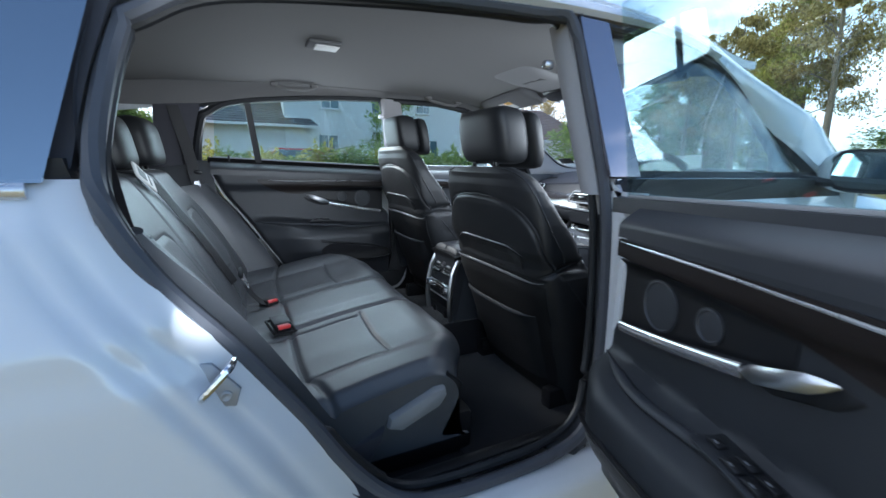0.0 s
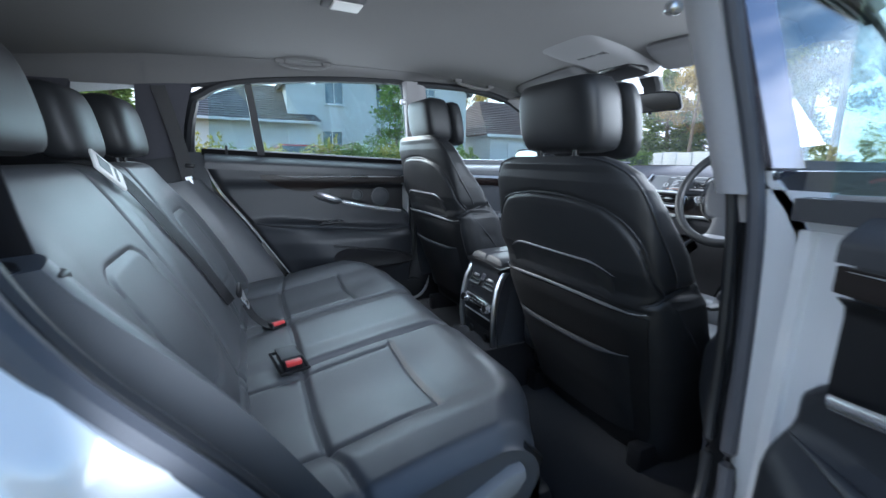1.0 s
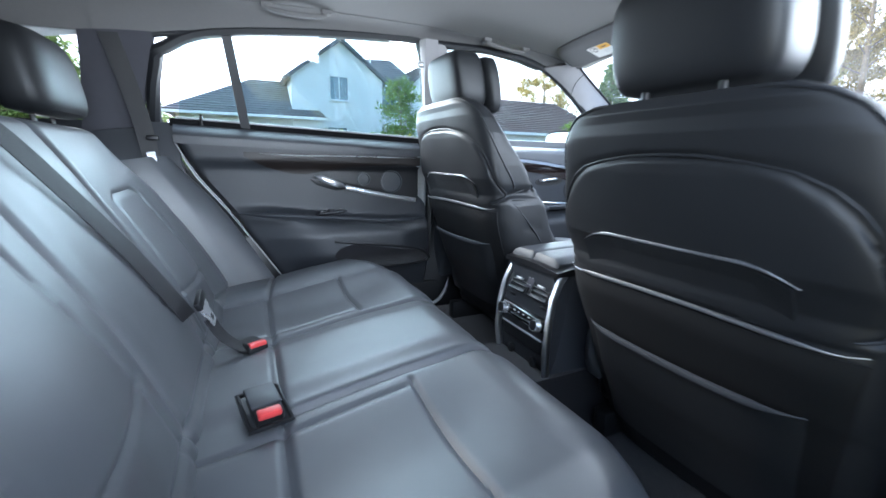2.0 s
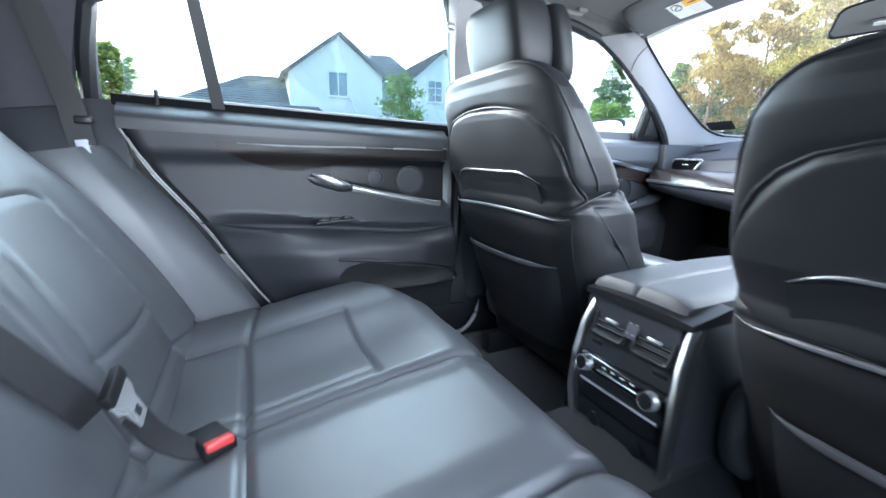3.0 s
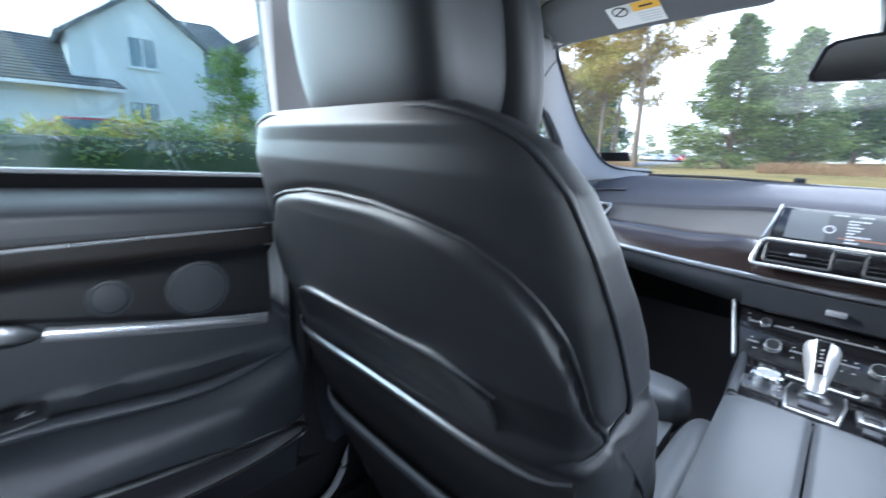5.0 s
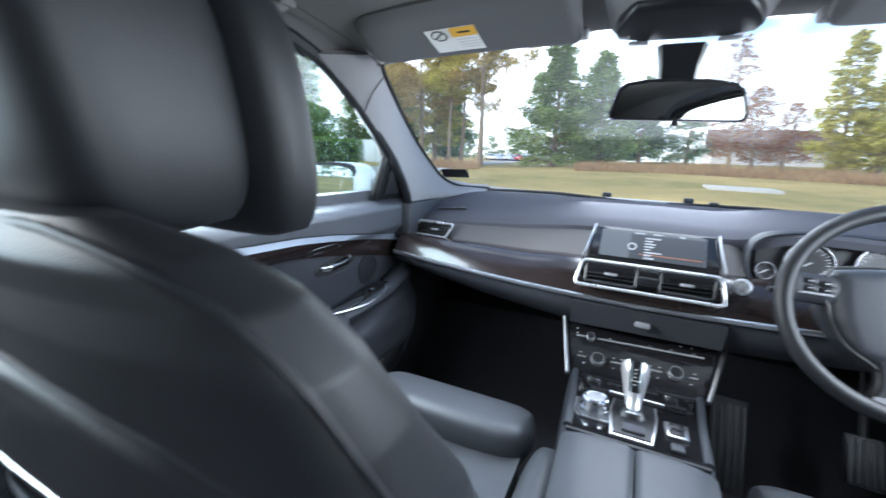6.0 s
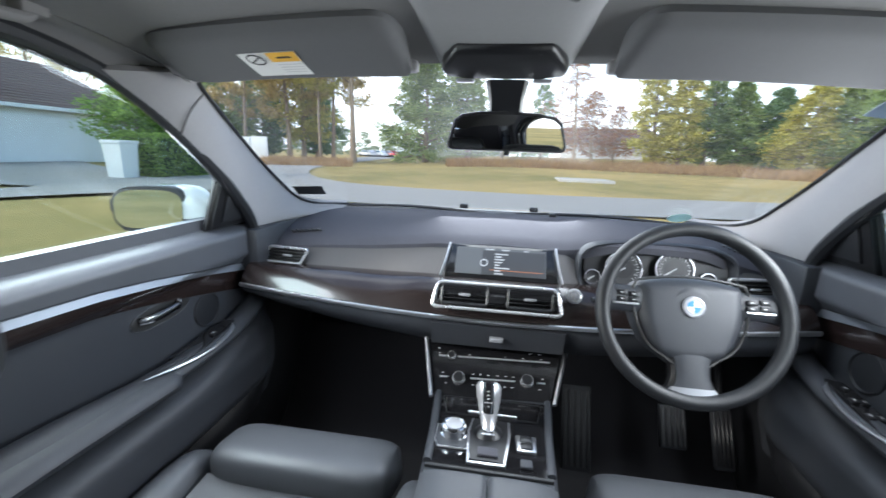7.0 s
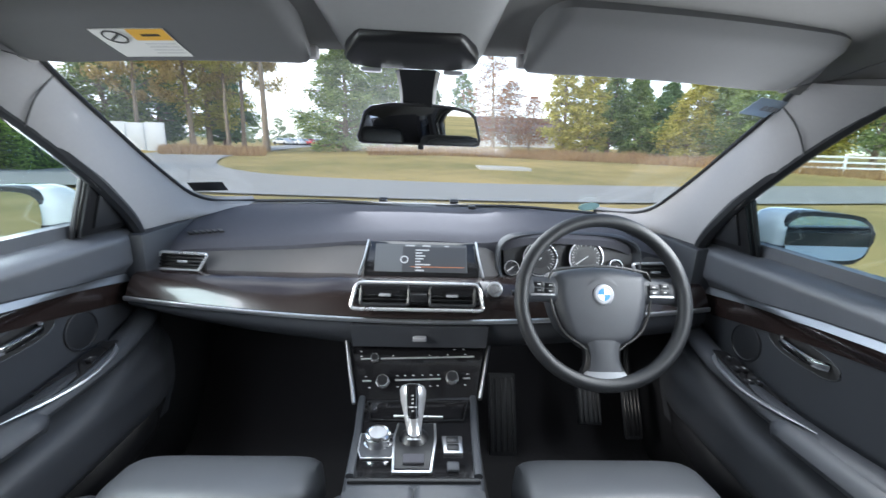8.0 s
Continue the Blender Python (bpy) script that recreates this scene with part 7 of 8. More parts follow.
for s, lab in ((1, "black rear seat belt hanging from the rear pillar"), (-1, "black rear seat belt beside the open door")):
    b = belt(lab, [(0.335, 0.700 * s, 1.335), (0.360, 0.716 * s, 1.22), (0.385, 0.722 * s, 1.09), (0.405, 0.716 * s, 0.96), (0.455, 0.704 * s, 0.76), (0.52, 0.69 * s, 0.585)], 0.047, [(1, 0.1 * s, 0.1), (0.95, 0.25 * s, 0.2), (0.85, 0.45 * s, 0.3)])
    if s < 0:
        part("belt_hook", rbox(0.385, 0.450, -0.768, -0.738, 0.964, 0.978, 0.006, 3, Matrix.Translation((0.45, -0.74, 0.97)) @ Matrix.Rotation(radians(14), 4, "Y") @ Matrix.Translation((-0.45, 0.74, -0.97))), HARD, b, "black belt hook")
    if s < 0:
        continue
    tg = part("tongue", rbox(-0.012, 0.012, -0.001, 0.001, -0.018, 0.018, 0.001, 1, Matrix.Translation((0.402, 0.706 * s, 0.985)) @ Matrix.Rotation(radians(-8), 4, "Y")), CHROME, b, "steel belt tongue")
    part("belt_stop", rbox(-0.016, 0.016, -0.006, 0.006, -0.008, 0.008, 0.003, 2, Matrix.Translation((0.410, 0.706 * s, 1.045))), HARD, tg)


def buckle(at, rz, label, tilt=28, trim_well=False):
    b = thing("belt_buckle", label, "belt buckle", group="belt buckles")
    m = Matrix.Translation(at) @ Matrix.Rotation(radians(rz), 4, "Z") @ Matrix.Rotation(radians(tilt), 4, "Y")
    part("housing", rbox(-0.055, 0.022, -0.024, 0.024, -0.014, 0.010, 0.006, 3, m), HARD, b)
    part("release_button", rbox(0.006, 0.0245, -0.020, 0.020, 0.000, 0.0125, 0.004, 2, m), RED, b, "red release button")
    if trim_well:
        part("well", tube([m @ Vector(p) for p in ((-0.07, -0.034, -0.006), (0.03, -0.034, -0.010), (0.03, 0.034, -0.010), (-0.07, 0.034, -0.006))], 0.005, 8, wrap=True), HARD, b)
        part("well_flap", rbox(-0.062, 0.0, -0.026, 0.026, 0.006, 0.014, 0.004, 2, m), SOFT, b)
    return b


buckle((0.655, 0.140, 0.556), -65, "black belt buckle with red button beside the centre seat", -8)
buckle((0.672, -0.165, 0.566), -78, "red-buttoned belt buckle in the bench seat", 6, True)
# webbing loop that holds the left buckle
belt("short black buckle strap at the bench seat", [(0.570, 0.108, 0.650), (0.592, 0.118, 0.600), (0.625, 0.130, 0.562), (0.655, 0.140, 0.548)], 0.045, [(0.3, 1, 0), (0.1, 1, 0)])

# ---- permit and stickers on the windscreen ----
pm = thing("windscreen_permit", "dark permit card behind the windscreen corner", "sticker")
part("card", patch(lambda u, v: screen_at(0.918 + 0.064 * u, 0.895 - 0.075 * v) + Vector((-0.004, 0, -0.004)), 4, 3, lambda u, v: screen_at(0.918 + 0.064 * u, 0.895 - 0.075 * v) + Vector((-0.0025, 0, -0.003))), HARD, pm)
st = thing("service_sticker", "pale blue service sticker on the windscreen", "sticker")
part("card", patch(lambda u, v: screen_at(-0.012 + 0.062 * u, 0.055 + 0.095 * v) + Vector((-0.004, 0, -0.004)), 4, 3, lambda u, v: screen_at(-0.012 + 0.062 * u, 0.055 + 0.095 * v) + Vector((-0.0025, 0, -0.003))), material("sticker_blue", (0.55, 0.63, 0.70), 0.6, vary=0.1, scale=60, leafy=0.5), st)
st2 = thing("registration_sticker", "round pale green sticker low on the windscreen", "sticker")
part("disc", lathe([(0.036, 0), (0.036, 0.0012), (0.001, 0.0012)], facing(screen_at(0.14, 0.95) + Vector((-0.006, 0, -0.006)), (-0.5, 0, -0.87)), 28), material("sticker_green", (0.62, 0.76, 0.72), 0.6, vary=0.1, scale=60, leafy=0.6), st2)
for k in range(4):
    part("print_bar", patch(lambda u, v: screen_at(0.008 + 0.007 * k + 0.005 * u, 0.09 + 0.025 * v) + Vector((-0.0055, 0, -0.0055)), 2, 2, lambda u, v: screen_at(0.008 + 0.007 * k + 0.005 * u, 0.09 + 0.025 * v) + Vector((-0.0045, 0, -0.0045))), SILVER, st)


# ---- outside ----
def ground_z(x, y):
    r = math.hypot(x, y)
    z = 0.030 * max(0, min(x, 60) - 17) * (1 - 0.93 * sm(-4, 16, y))
    z += 0.012 * max(0, -y - 8) * sm(12, 30, x) * (1 if y > -60 else 60 / -y)
    z += 0.03 * noise.noise(Vector((x * 0.15, y * 0.15, 0)))
    z *= sm(4, 12, r)
    return z - 0.0


LAWN = material("dry_lawn", (0.15, 0.17, 0.05), 0.95, vary=0.25, scale=0.9, bump=0.8, bump_scale=60, tint=(0.44, 0.31, 0.13), big=0.9, spec=0.1)
ASPHALT = material("grey_asphalt", (0.31, 0.295, 0.27), 0.9, vary=0.15, scale=3, bump=0.4, bump_scale=90, spec=0.3)
RENDER_WHITE = material("white_house_wall", (0.72, 0.73, 0.72), 0.85, vary=0.06, scale=2.5, bump=0.2, bump_scale=60)
TILE = material("dark_roof_tile", (0.10, 0.10, 0.11), 0.6, vary=0.2, scale=4, bump=0.2, bump_scale=30, rand=0.5)
TILE_BROWN = material("brown_roof_tile", (0.16, 0.10, 0.085), 0.65, vary=0.2, scale=4, rand=0.5)
LEAF_HEDGE = material("hedge_leaf", (0.11, 0.22, 0.042), 0.6, vary=0.3, scale=3, island=0.8, tint=(0.28, 0.40, 0.08), leafy=0.55)
LEAF_GREEN = material("tree_leaf", (0.163, 0.258, 0.076), 0.65, vary=0.3, scale=1, island=0.9, tint=(0.365, 0.451, 0.15), leafy=0.55)
LEAF_DARK = material("conifer_leaf", (0.098, 0.186, 0.077), 0.7, vary=0.3, scale=1, island=0.9, tint=(0.218, 0.328, 0.132), leafy=0.55)
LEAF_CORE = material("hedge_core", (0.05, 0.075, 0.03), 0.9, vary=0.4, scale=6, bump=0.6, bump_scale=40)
# Leaf colour with the haze of distance mixed in.
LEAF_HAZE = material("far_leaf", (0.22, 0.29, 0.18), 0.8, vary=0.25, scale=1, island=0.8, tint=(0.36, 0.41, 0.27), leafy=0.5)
PETAL = material("hedge_flower", (0.62, 0.20, 0.15), 0.7, vary=0.3, scale=2, island=0.9, tint=(0.85, 0.72, 0.66), leafy=0.5)
LEAF_GOLD = material("autumn_leaf", (0.36, 0.27, 0.08), 0.65, vary=0.3, scale=1, island=0.9, tint=(0.60, 0.46, 0.17), leafy=0.55)
LEAF_YELLOW = material("larch_leaf", (0.338, 0.338, 0.063), 0.65, vary=0.3, scale=1, island=0.9, tint=(0.632, 0.568, 0.147), leafy=0.55)
LEAF_RUST = material("rust_leaf", (0.23, 0.081, 0.034), 0.7, vary=0.3, scale=1, island=0.9, tint=(0.368, 0.172, 0.081), leafy=0.55)
BARK = material("tree_bark", (0.19, 0.145, 0.10), 0.9, vary=0.35, scale=6, bump=0.8, bump_scale=30, tint=(0.34, 0.26, 0.18))
STRAW = material("tall_dry_grass", (0.34, 0.20, 0.10), 0.9, vary=0.3, scale=2, island=0.9, tint=(0.52, 0.36, 0.19), leafy=0.55)
HOUSE_GLASS = material("house_window_glass", (0.10, 0.16, 0.20), 0.08, vary=0.2, scale=1, coat=0.5)
FRAME_W = material("white_frame", (0.75, 0.76, 0.76), 0.5, vary=0.04, scale=10)

ground = bmesh.new()
gx = sorted(set([round(-60 + 3.0 * i, 2) for i in range(63)] + [-400, -250, -150, -100, 140, 170, 220, 300, 500, 900]))
gy = sorted(set([round(-75 + 3.0 * i, 2) for i in range(51)] + [-900, -500, -300, -200, -130, -100, 90, 120, 180, 300, 600, 900]))
gv = [[ground.verts.new((x, y, ground_z(x, y) - 0.0)) for y in gy] for x in gx]
for i in range(len(gx) - 1):
    for j in range(len(gy) - 1):
        ground.faces.new((gv[i][j], gv[i + 1][j], gv[i + 1][j + 1], gv[i][j + 1]))
tagged(part("ground", ground, LAWN), "dry yellow-green lawn reaching to the trees", "lawn", kind="structure")


def strip_road(name, line, label, mat, lift):
    """A road along rows of (centre x, centre y, half width)."""
    pts = []
    for x, y, hw in line:
        pts.append((x, y, hw))
    cl = spline(pts, 10)
    bm = bmesh.new()
    prev = None
    for i, p in enumerate(cl):
        a, b = cl[max(0, i - 1)], cl[min(len(cl) - 1, i + 1)]
        d = Vector((b.x - a.x, b.y - a.y, 0)).normalized()
        nrm = Vector((-d.y, d.x, 0))
        row = []
        for k in range(7):
            q = Vector((p.x, p.y, 0)) + nrm * p.z * (k / 3 - 1)
            row.append(bm.verts.new((q.x, q.y, ground_z(q.x, q.y) + lift)))
        if prev:
            for k in range(6):
                bm.faces.new((prev[k], prev[k + 1], row[k + 1], row[k]))
        prev = row
    return tagged(part(name, bm, mat), label, "road", kind="structure")


strip_road("road", [(24, -80, 2.6), (20.0, -40, 2.5), (16.4, -18, 2.4), (13.8, -6, 2.2), (13.2, 2, 2.3), (14.6, 8, 2.8), (20, 12.6, 3.0), (30, 15.8, 2.6), (46, 18.5, 2.4), (70, 22.5, 2.6), (98, 27, 3.0)], "grey asphalt drive passing in front of the car", ASPHALT, 0.05)
strip_road("driveway", [(15.5, 8, 2.6), (13.5, 12, 3.0), (14.5, 18, 3.6), (17, 24, 4.2), (19.5, 28, 4.5)], "grey driveway to the garage", ASPHALT, 0.065)
strip_road("path", [(13.5, 9, 2.0), (11, 10.5, 1.4), (8, 11.5, 0.9)], "grey driveway edge", ASPHALT, 0.075)
slab = thing("concrete_slab", "pale concrete slab in the grass", "slab", (23, -3.9, ground_z(23, -3.9)))
part("slab", rbox(-1.0, 1.0, -1.3, 1.3, -0.2, 0.09, 0.02), material("pale_concrete", (0.45, 0.43, 0.38), 0.9, vary=0.12, scale=4), slab)


def pane_window(parent, centre, right, w, h, cols=2, rows_n=1):
    """A house window with frame, sill, bars and panes; its face looks against the normal of the wall."""
    c, r = Vector(centre), Vector(right).normalized()
    n = r.cross(Vector((0, 0, 1)))
    m = Matrix(((*r, 0), (0, 0, 1, 0), (*n, 0), (0, 0, 0, 1))).transposed()
    m.translation = c
    win = part("window", merge(rbox(-w / 2 - 0.06, -w / 2, -h / 2 - 0.06, h / 2 + 0.06, -0.06, 0.05, 0.01, 1, m), rbox(w / 2, w / 2 + 0.06, -h / 2 - 0.06, h / 2 + 0.06, -0.06, 0.05, 0.01, 1, m),
                               rbox(-w / 2, w / 2, h / 2, h / 2 + 0.06, -0.06, 0.05, 0.01, 1, m), rbox(-w / 2, w / 2, -h / 2 - 0.06, -h / 2, -0.06, 0.05, 0.01, 1, m),
                               *[rbox(-w / 2 + w * k / cols - 0.025, -w / 2 + w * k / cols + 0.025, -h / 2, h / 2, -0.05, 0.045, 0.005, 1, m) for k in range(1, cols)],
                               *[rbox(-w / 2, w / 2, -h / 2 + h * k / rows_n - 0.015, -h / 2 + h * k / rows_n + 0.015, -0.05, 0.04, 0.005, 1, m) for k in range(1, rows_n)]), FRAME_W, parent, "white framed window", smooth=False)
    for k in range(cols):
        part("pane", rbox(-w / 2 + w * k / cols + 0.02, -w / 2 + w * (k + 1) / cols - 0.02, -h / 2, h / 2, -0.05, 0.006, 0, 1, m), HOUSE_GLASS, win, smooth=False)
    part("sill", rbox(-w / 2 - 0.1, w / 2 + 0.1, -h / 2 - 0.12, -h / 2 - 0.06, -0.02, 0.12, 0.01, 1, m), FRAME_W, win, smooth=False)
    return win


def roof_plane(parent, a, b, c, d, mat, courses=14, thick=0.05):
    """A tiled roof plane: eave a-b, ridge d-c, laid in overlapping courses."""
    a, b, c, d = (Vector(q) for q in (a, b, c, d))
    nrm = (b - a).cross(d - a).normalized()
    if nrm.z < 0:
        nrm = -nrm
    deck = patch(lambda u, v: a.lerp(b, u).lerp(d.lerp(c, u), v), 1, 1, lambda u, v: a.lerp(b, u).lerp(d.lerp(c, u), v) - nrm * 0.12)
    roof = part("roof", deck, mat, parent, smooth=False)
    for k in range(courses):
        v0, v1 = k / courses, (k + 1.12) / courses
        v1 = min(1, v1)
        part("tile_course", patch(lambda u, v: a.lerp(b, u).lerp(d.lerp(c, u), v0 + (v1 - v0) * v) + nrm * (0.02 + thick * (1 - v)), 1, 1, lambda u, v: a.lerp(b, u).lerp(d.lerp(c, u), v0 + (v1 - v0) * v) + nrm * 0.004), mat, roof, smooth=False)
    return roof


# two-storey white house beside the car
house = thing("house", "white rendered two-storey house with grey tiled roofs", "house", (0, 0, 0))
part("wall", rbox(-2.5, 3.2, 24.3, 33, -0.3, 3.25, 0.02), RENDER_WHITE, house, smooth=False)
gab = [(3.05, 24.0), (8.15, 24.0)]
part("gable_wall", outline_prism([(3.05, -0.3), (8.15, -0.3), (8.15, 5.40), (5.75, 7.25), (3.05, 5.30)], lambda p: Vector((p[0], 24.0, p[1])), lambda p: Vector((p[0], 33.0, p[1]))), RENDER_WHITE, house, smooth=False)
part("recess_wall", rbox(8.15, 10.3, 26.0, 33, -0.3, 5.5, 0.02), RENDER_WHITE, house, smooth=False)
part("gable_wall", outline_prism([(10.3, -0.3), (14.6, -0.3), (14.6, 5.6), (12.3, 7.25), (10.3, 5.7)], lambda p: Vector((p[0], 24.6, p[1])), lambda p: Vector((p[0], 33.0, p[1]))), RENDER_WHITE, house, smooth=False)
roof_plane(house, (2.70, 23.7, 5.12), (2.70, 33.3, 5.12), (5.75, 33.3, 7.42), (5.75, 23.7, 7.42), TILE)
roof_plane(house, (8.45, 23.7, 5.30), (8.45, 33.3, 5.30), (5.75, 33.3, 7.42), (5.75, 23.7, 7.42), TILE)
roof_plane(house, (7.6, 25.4, 5.6), (11.0, 25.4, 5.6), (10.2, 29, 7.7), (6.4, 29, 7.5), TILE, 12)
roof_plane(house, (10.0, 24.3, 5.5), (10.0, 33.3, 5.5), (12.3, 33.3, 7.45), (12.3, 24.3, 7.45), TILE)
roof_plane(house, (14.9, 24.3, 5.4), (14.9, 33.3, 5.4), (12.3, 33.3, 7.45), (12.3, 24.3, 7.45), TILE)
# low hipped roof
roof_plane(house, (-3.0, 23.6, 3.15), (4.75, 23.4, 3.12), (3.05, 27.0, 5.35), (1.2, 27.4, 5.40), TILE, 16)
roof_plane(house, (-3.0, 33.3, 3.15), (-3.0, 23.6, 3.15), (1.2, 27.4, 5.40), (1.2, 30.0, 5.40), TILE, 16)
part("fascia_board", rbox(-3.05, 4.75, 23.38, 23.46, 2.98, 3.12, 0.01), FRAME_W, house, smooth=False)
pane_window(house, (5.62, 23.98, 4.80), (1, 0, 0), 1.0, 1.2, 2)
pane_window(house, (5.45, 23.98, 2.0), (1, 0, 0), 1.1, 1.3, 2)
pane_window(house, (11.75, 24.58, 4.95), (1, 0, 0), 0.9, 1.2, 2, 3)
pane_window(house, (12.0, 24.58, 2.0), (1, 0, 0), 1.6, 1.2, 3)
pane_window(house, (9.2, 25.98, 4.6), (1, 0, 0), 1.7, 1.7, 2)
part("balcony", rbox(8.15, 10.3, 24.2, 26.0, 3.0, 3.25, 0.02), FRAME_W, house, smooth=False)
part("balcony_rail", rbox(8.15, 10.3, 24.2, 24.26, 3.85, 3.92, 0.01), FRAME_W, house, smooth=False)
for k in range(12):
    part("baluster", rbox(8.2 + 0.18 * k, 8.23 + 0.18 * k, 24.215, 24.245, 3.25, 3.86, 0, 1), FRAME_W, house, smooth=False)
part("chimney_pipe", tube([(8.5, 28, 7.2), (8.5, 28, 7.9)], 0.06, 8), SATIN, house)
# garage
gar = thing("garage", "white garage building with a brown-grey tiled roof", "garage")
part("wall", rbox(17.0, 27.0, 25.2, 34.0, -0.3, 3.15, 0.02), RENDER_WHITE, gar, smooth=False)
part("garage_door", rbox(18.5, 23.2, 25.12, 25.2, 0.0, 2.5, 0.02), FRAME_W, gar, smooth=False)
roof_plane(gar, (16.4, 24.7, 3.0), (27.6, 24.7, 3.0), (25.5, 29.6, 5.9), (18.5, 29.6, 5.9), TILE_BROWN, 18)
roof_plane(gar, (16.4, 34.5, 3.0), (16.4, 24.7, 3.0), (18.5, 29.6, 5.9), (18.5, 30.0, 5.9), TILE_BROWN, 18)
part("fascia_board", rbox(16.4, 27.6, 24.62, 24.72, 2.82, 3.02, 0.01), FRAME_W, gar, smooth=False)
# white gate pier
pier = thing("gate_pier", "tapered white planter pier beside the hedge", "pier", (14.25, 13.45, ground_z(14.25, 13.45)))
part("shaft", loft([[Vector((sx * k, sy * k, z)) for sx, sy in ((-1, -1), (1, -1), (1, 1), (-1, 1))] for k, z in ((0.30, -0.1), (0.36, 1.22))]), RENDER_WHITE, pier, smooth=False)
part("rim", rbox(-0.40, 0.40, -0.40, 0.40, 1.22, 1.34, 0.03), RENDER_WHITE, pier)


class Leaves:
    """Many small folded leaves, gathered and then made into one mesh."""

    def __init__(self, seed):
        self.r = np.random.default_rng(seed)
        self.v = []

    def clump(self, centre, size, count, leaf, shape="ellipsoid", flat=0.3, along=None):
        r = self.r
        if count < 1:
            return
        if shape == "box":
            p = r.uniform(-1, 1, (count, 3))
            k = r.integers(0, 3, count)
            on = r.random(count) < 0.8
            rows = np.nonzero(on)[0]
            p[rows, k[on]] = np.sign(p[rows, k[on]]) * r.uniform(0.86, 1.06, len(rows))
        else:
            p = r.normal(size=(count, 3))
            p = p / np.linalg.norm(p, axis=1)[:, None] * (r.random(count) ** 0.45)[:, None]
        p = np.array(centre) + p * np.array(size)
        a = r.normal(size=(count, 3)) * np.array((1, 1, flat))
        if along is not None:
            a = a * 0.45 + np.array(along)
        a /= np.linalg.norm(a, axis=1)[:, None]
        b = np.cross(a, r.normal(size=(count, 3)))
        b /= np.linalg.norm(b, axis=1)[:, None] + 1e-9
        l = (leaf * r.uniform(0.55, 1.35, count))[:, None]
        n = np.cross(a, b) * l * 0.15
        self.v.append(np.stack((p - a * l, p + b * l * 0.42 + n, p + a * l, p - b * l * 0.42 + n), 1))

    def made(self, name, mat, parent=None):
        v = np.concatenate(self.v).astype(np.float32)
        n = len(v)
        me = bpy.data.meshes.new(name)
        me.vertices.add(n * 4)
        me.vertices.foreach_set("co", v.ravel())
        loops = (np.arange(n)[:, None] * 4 + np.array((0, 1, 2, 0, 2, 3))).ravel().astype(np.int32)
        me.loops.add(n * 6)
        me.loops.foreach_set("vertex_index", loops)
        me.polygons.add(n * 2)
        me.polygons.foreach_set("loop_start", np.arange(0, n * 6, 3, dtype=np.int32))
        me.update(calc_edges=True)
        me.validate()
        me.materials.append(mat)
        ob = new(name, me)
        if parent:
            ob.parent = parent
        return ob


def hedge(x0, x1, y0, y1, h, count, label, seed, mat, loose=0.0):
    rnd = random.Random(seed)
    z0 = ground_z((x0 + x1) / 2, (y0 + y1) / 2)
    ob = thing("hedge", label, "hedge", ((x0 + x1) / 2, (y0 + y1) / 2, z0), group="hedges")
    hx, hy = (x1 - x0) / 2, (y1 - y0) / 2
    lv = Leaves(seed)
    if loose:
        # shrubs of uneven height, some paler, some in flower
        pale, bloom = Leaves(seed + 50), Leaves(seed + 60)
        x = -hx
        while x < hx:
            w = rnd.uniform(0.5, 1.1)
            top = h * rnd.uniform(1 - loose, 1 + loose * 0.5)
            into = pale if rnd.random() < 0.35 else lv
            into.clump((x, rnd.uniform(-0.2, 0.2), top * 0.52), (w, hy, top * 0.5), int(count * w / hx / 2), 0.085)
            for _ in range(4):
                into.clump((x + rnd.uniform(-w, w) * 0.7, rnd.uniform(-0.5, 0.1), top * rnd.uniform(0.85, 1.12)), (0.10, 0.10, 0.22), 26, 0.06, along=(0, 0, 0.8))
            if rnd.random() < 0.55:
                bloom.clump((x, -hy * 0.9, top * rnd.uniform(0.55, 0.95)), (w * 0.6, 0.25, 0.22), 60, 0.045)
            x += w * 0.85
        pale.made("pale_foliage", LEAF_YELLOW, ob)
        bloom.made("flowers", PETAL, ob)
    else:
        lv.clump((0, 0, h / 2), (hx, hy, h / 2), count, 0.055, "box")
    lv.made("foliage", mat, ob)
    # Solid dark block stands in for the shaded inside of the hedge.
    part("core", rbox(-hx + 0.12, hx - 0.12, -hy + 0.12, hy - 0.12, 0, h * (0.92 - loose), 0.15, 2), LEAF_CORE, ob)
    return ob


hedge(14.9, 18.3, 12.6, 14.4, 1.62, 17000, "clipped green hedge beside the driveway", 3, LEAF_HEDGE)
hedge(-9.0, 10.5, 15.0, 16.4, 1.55, 34000, "loose mixed flowering hedge in front of the white house", 4, LEAF_GREEN, 0.22)


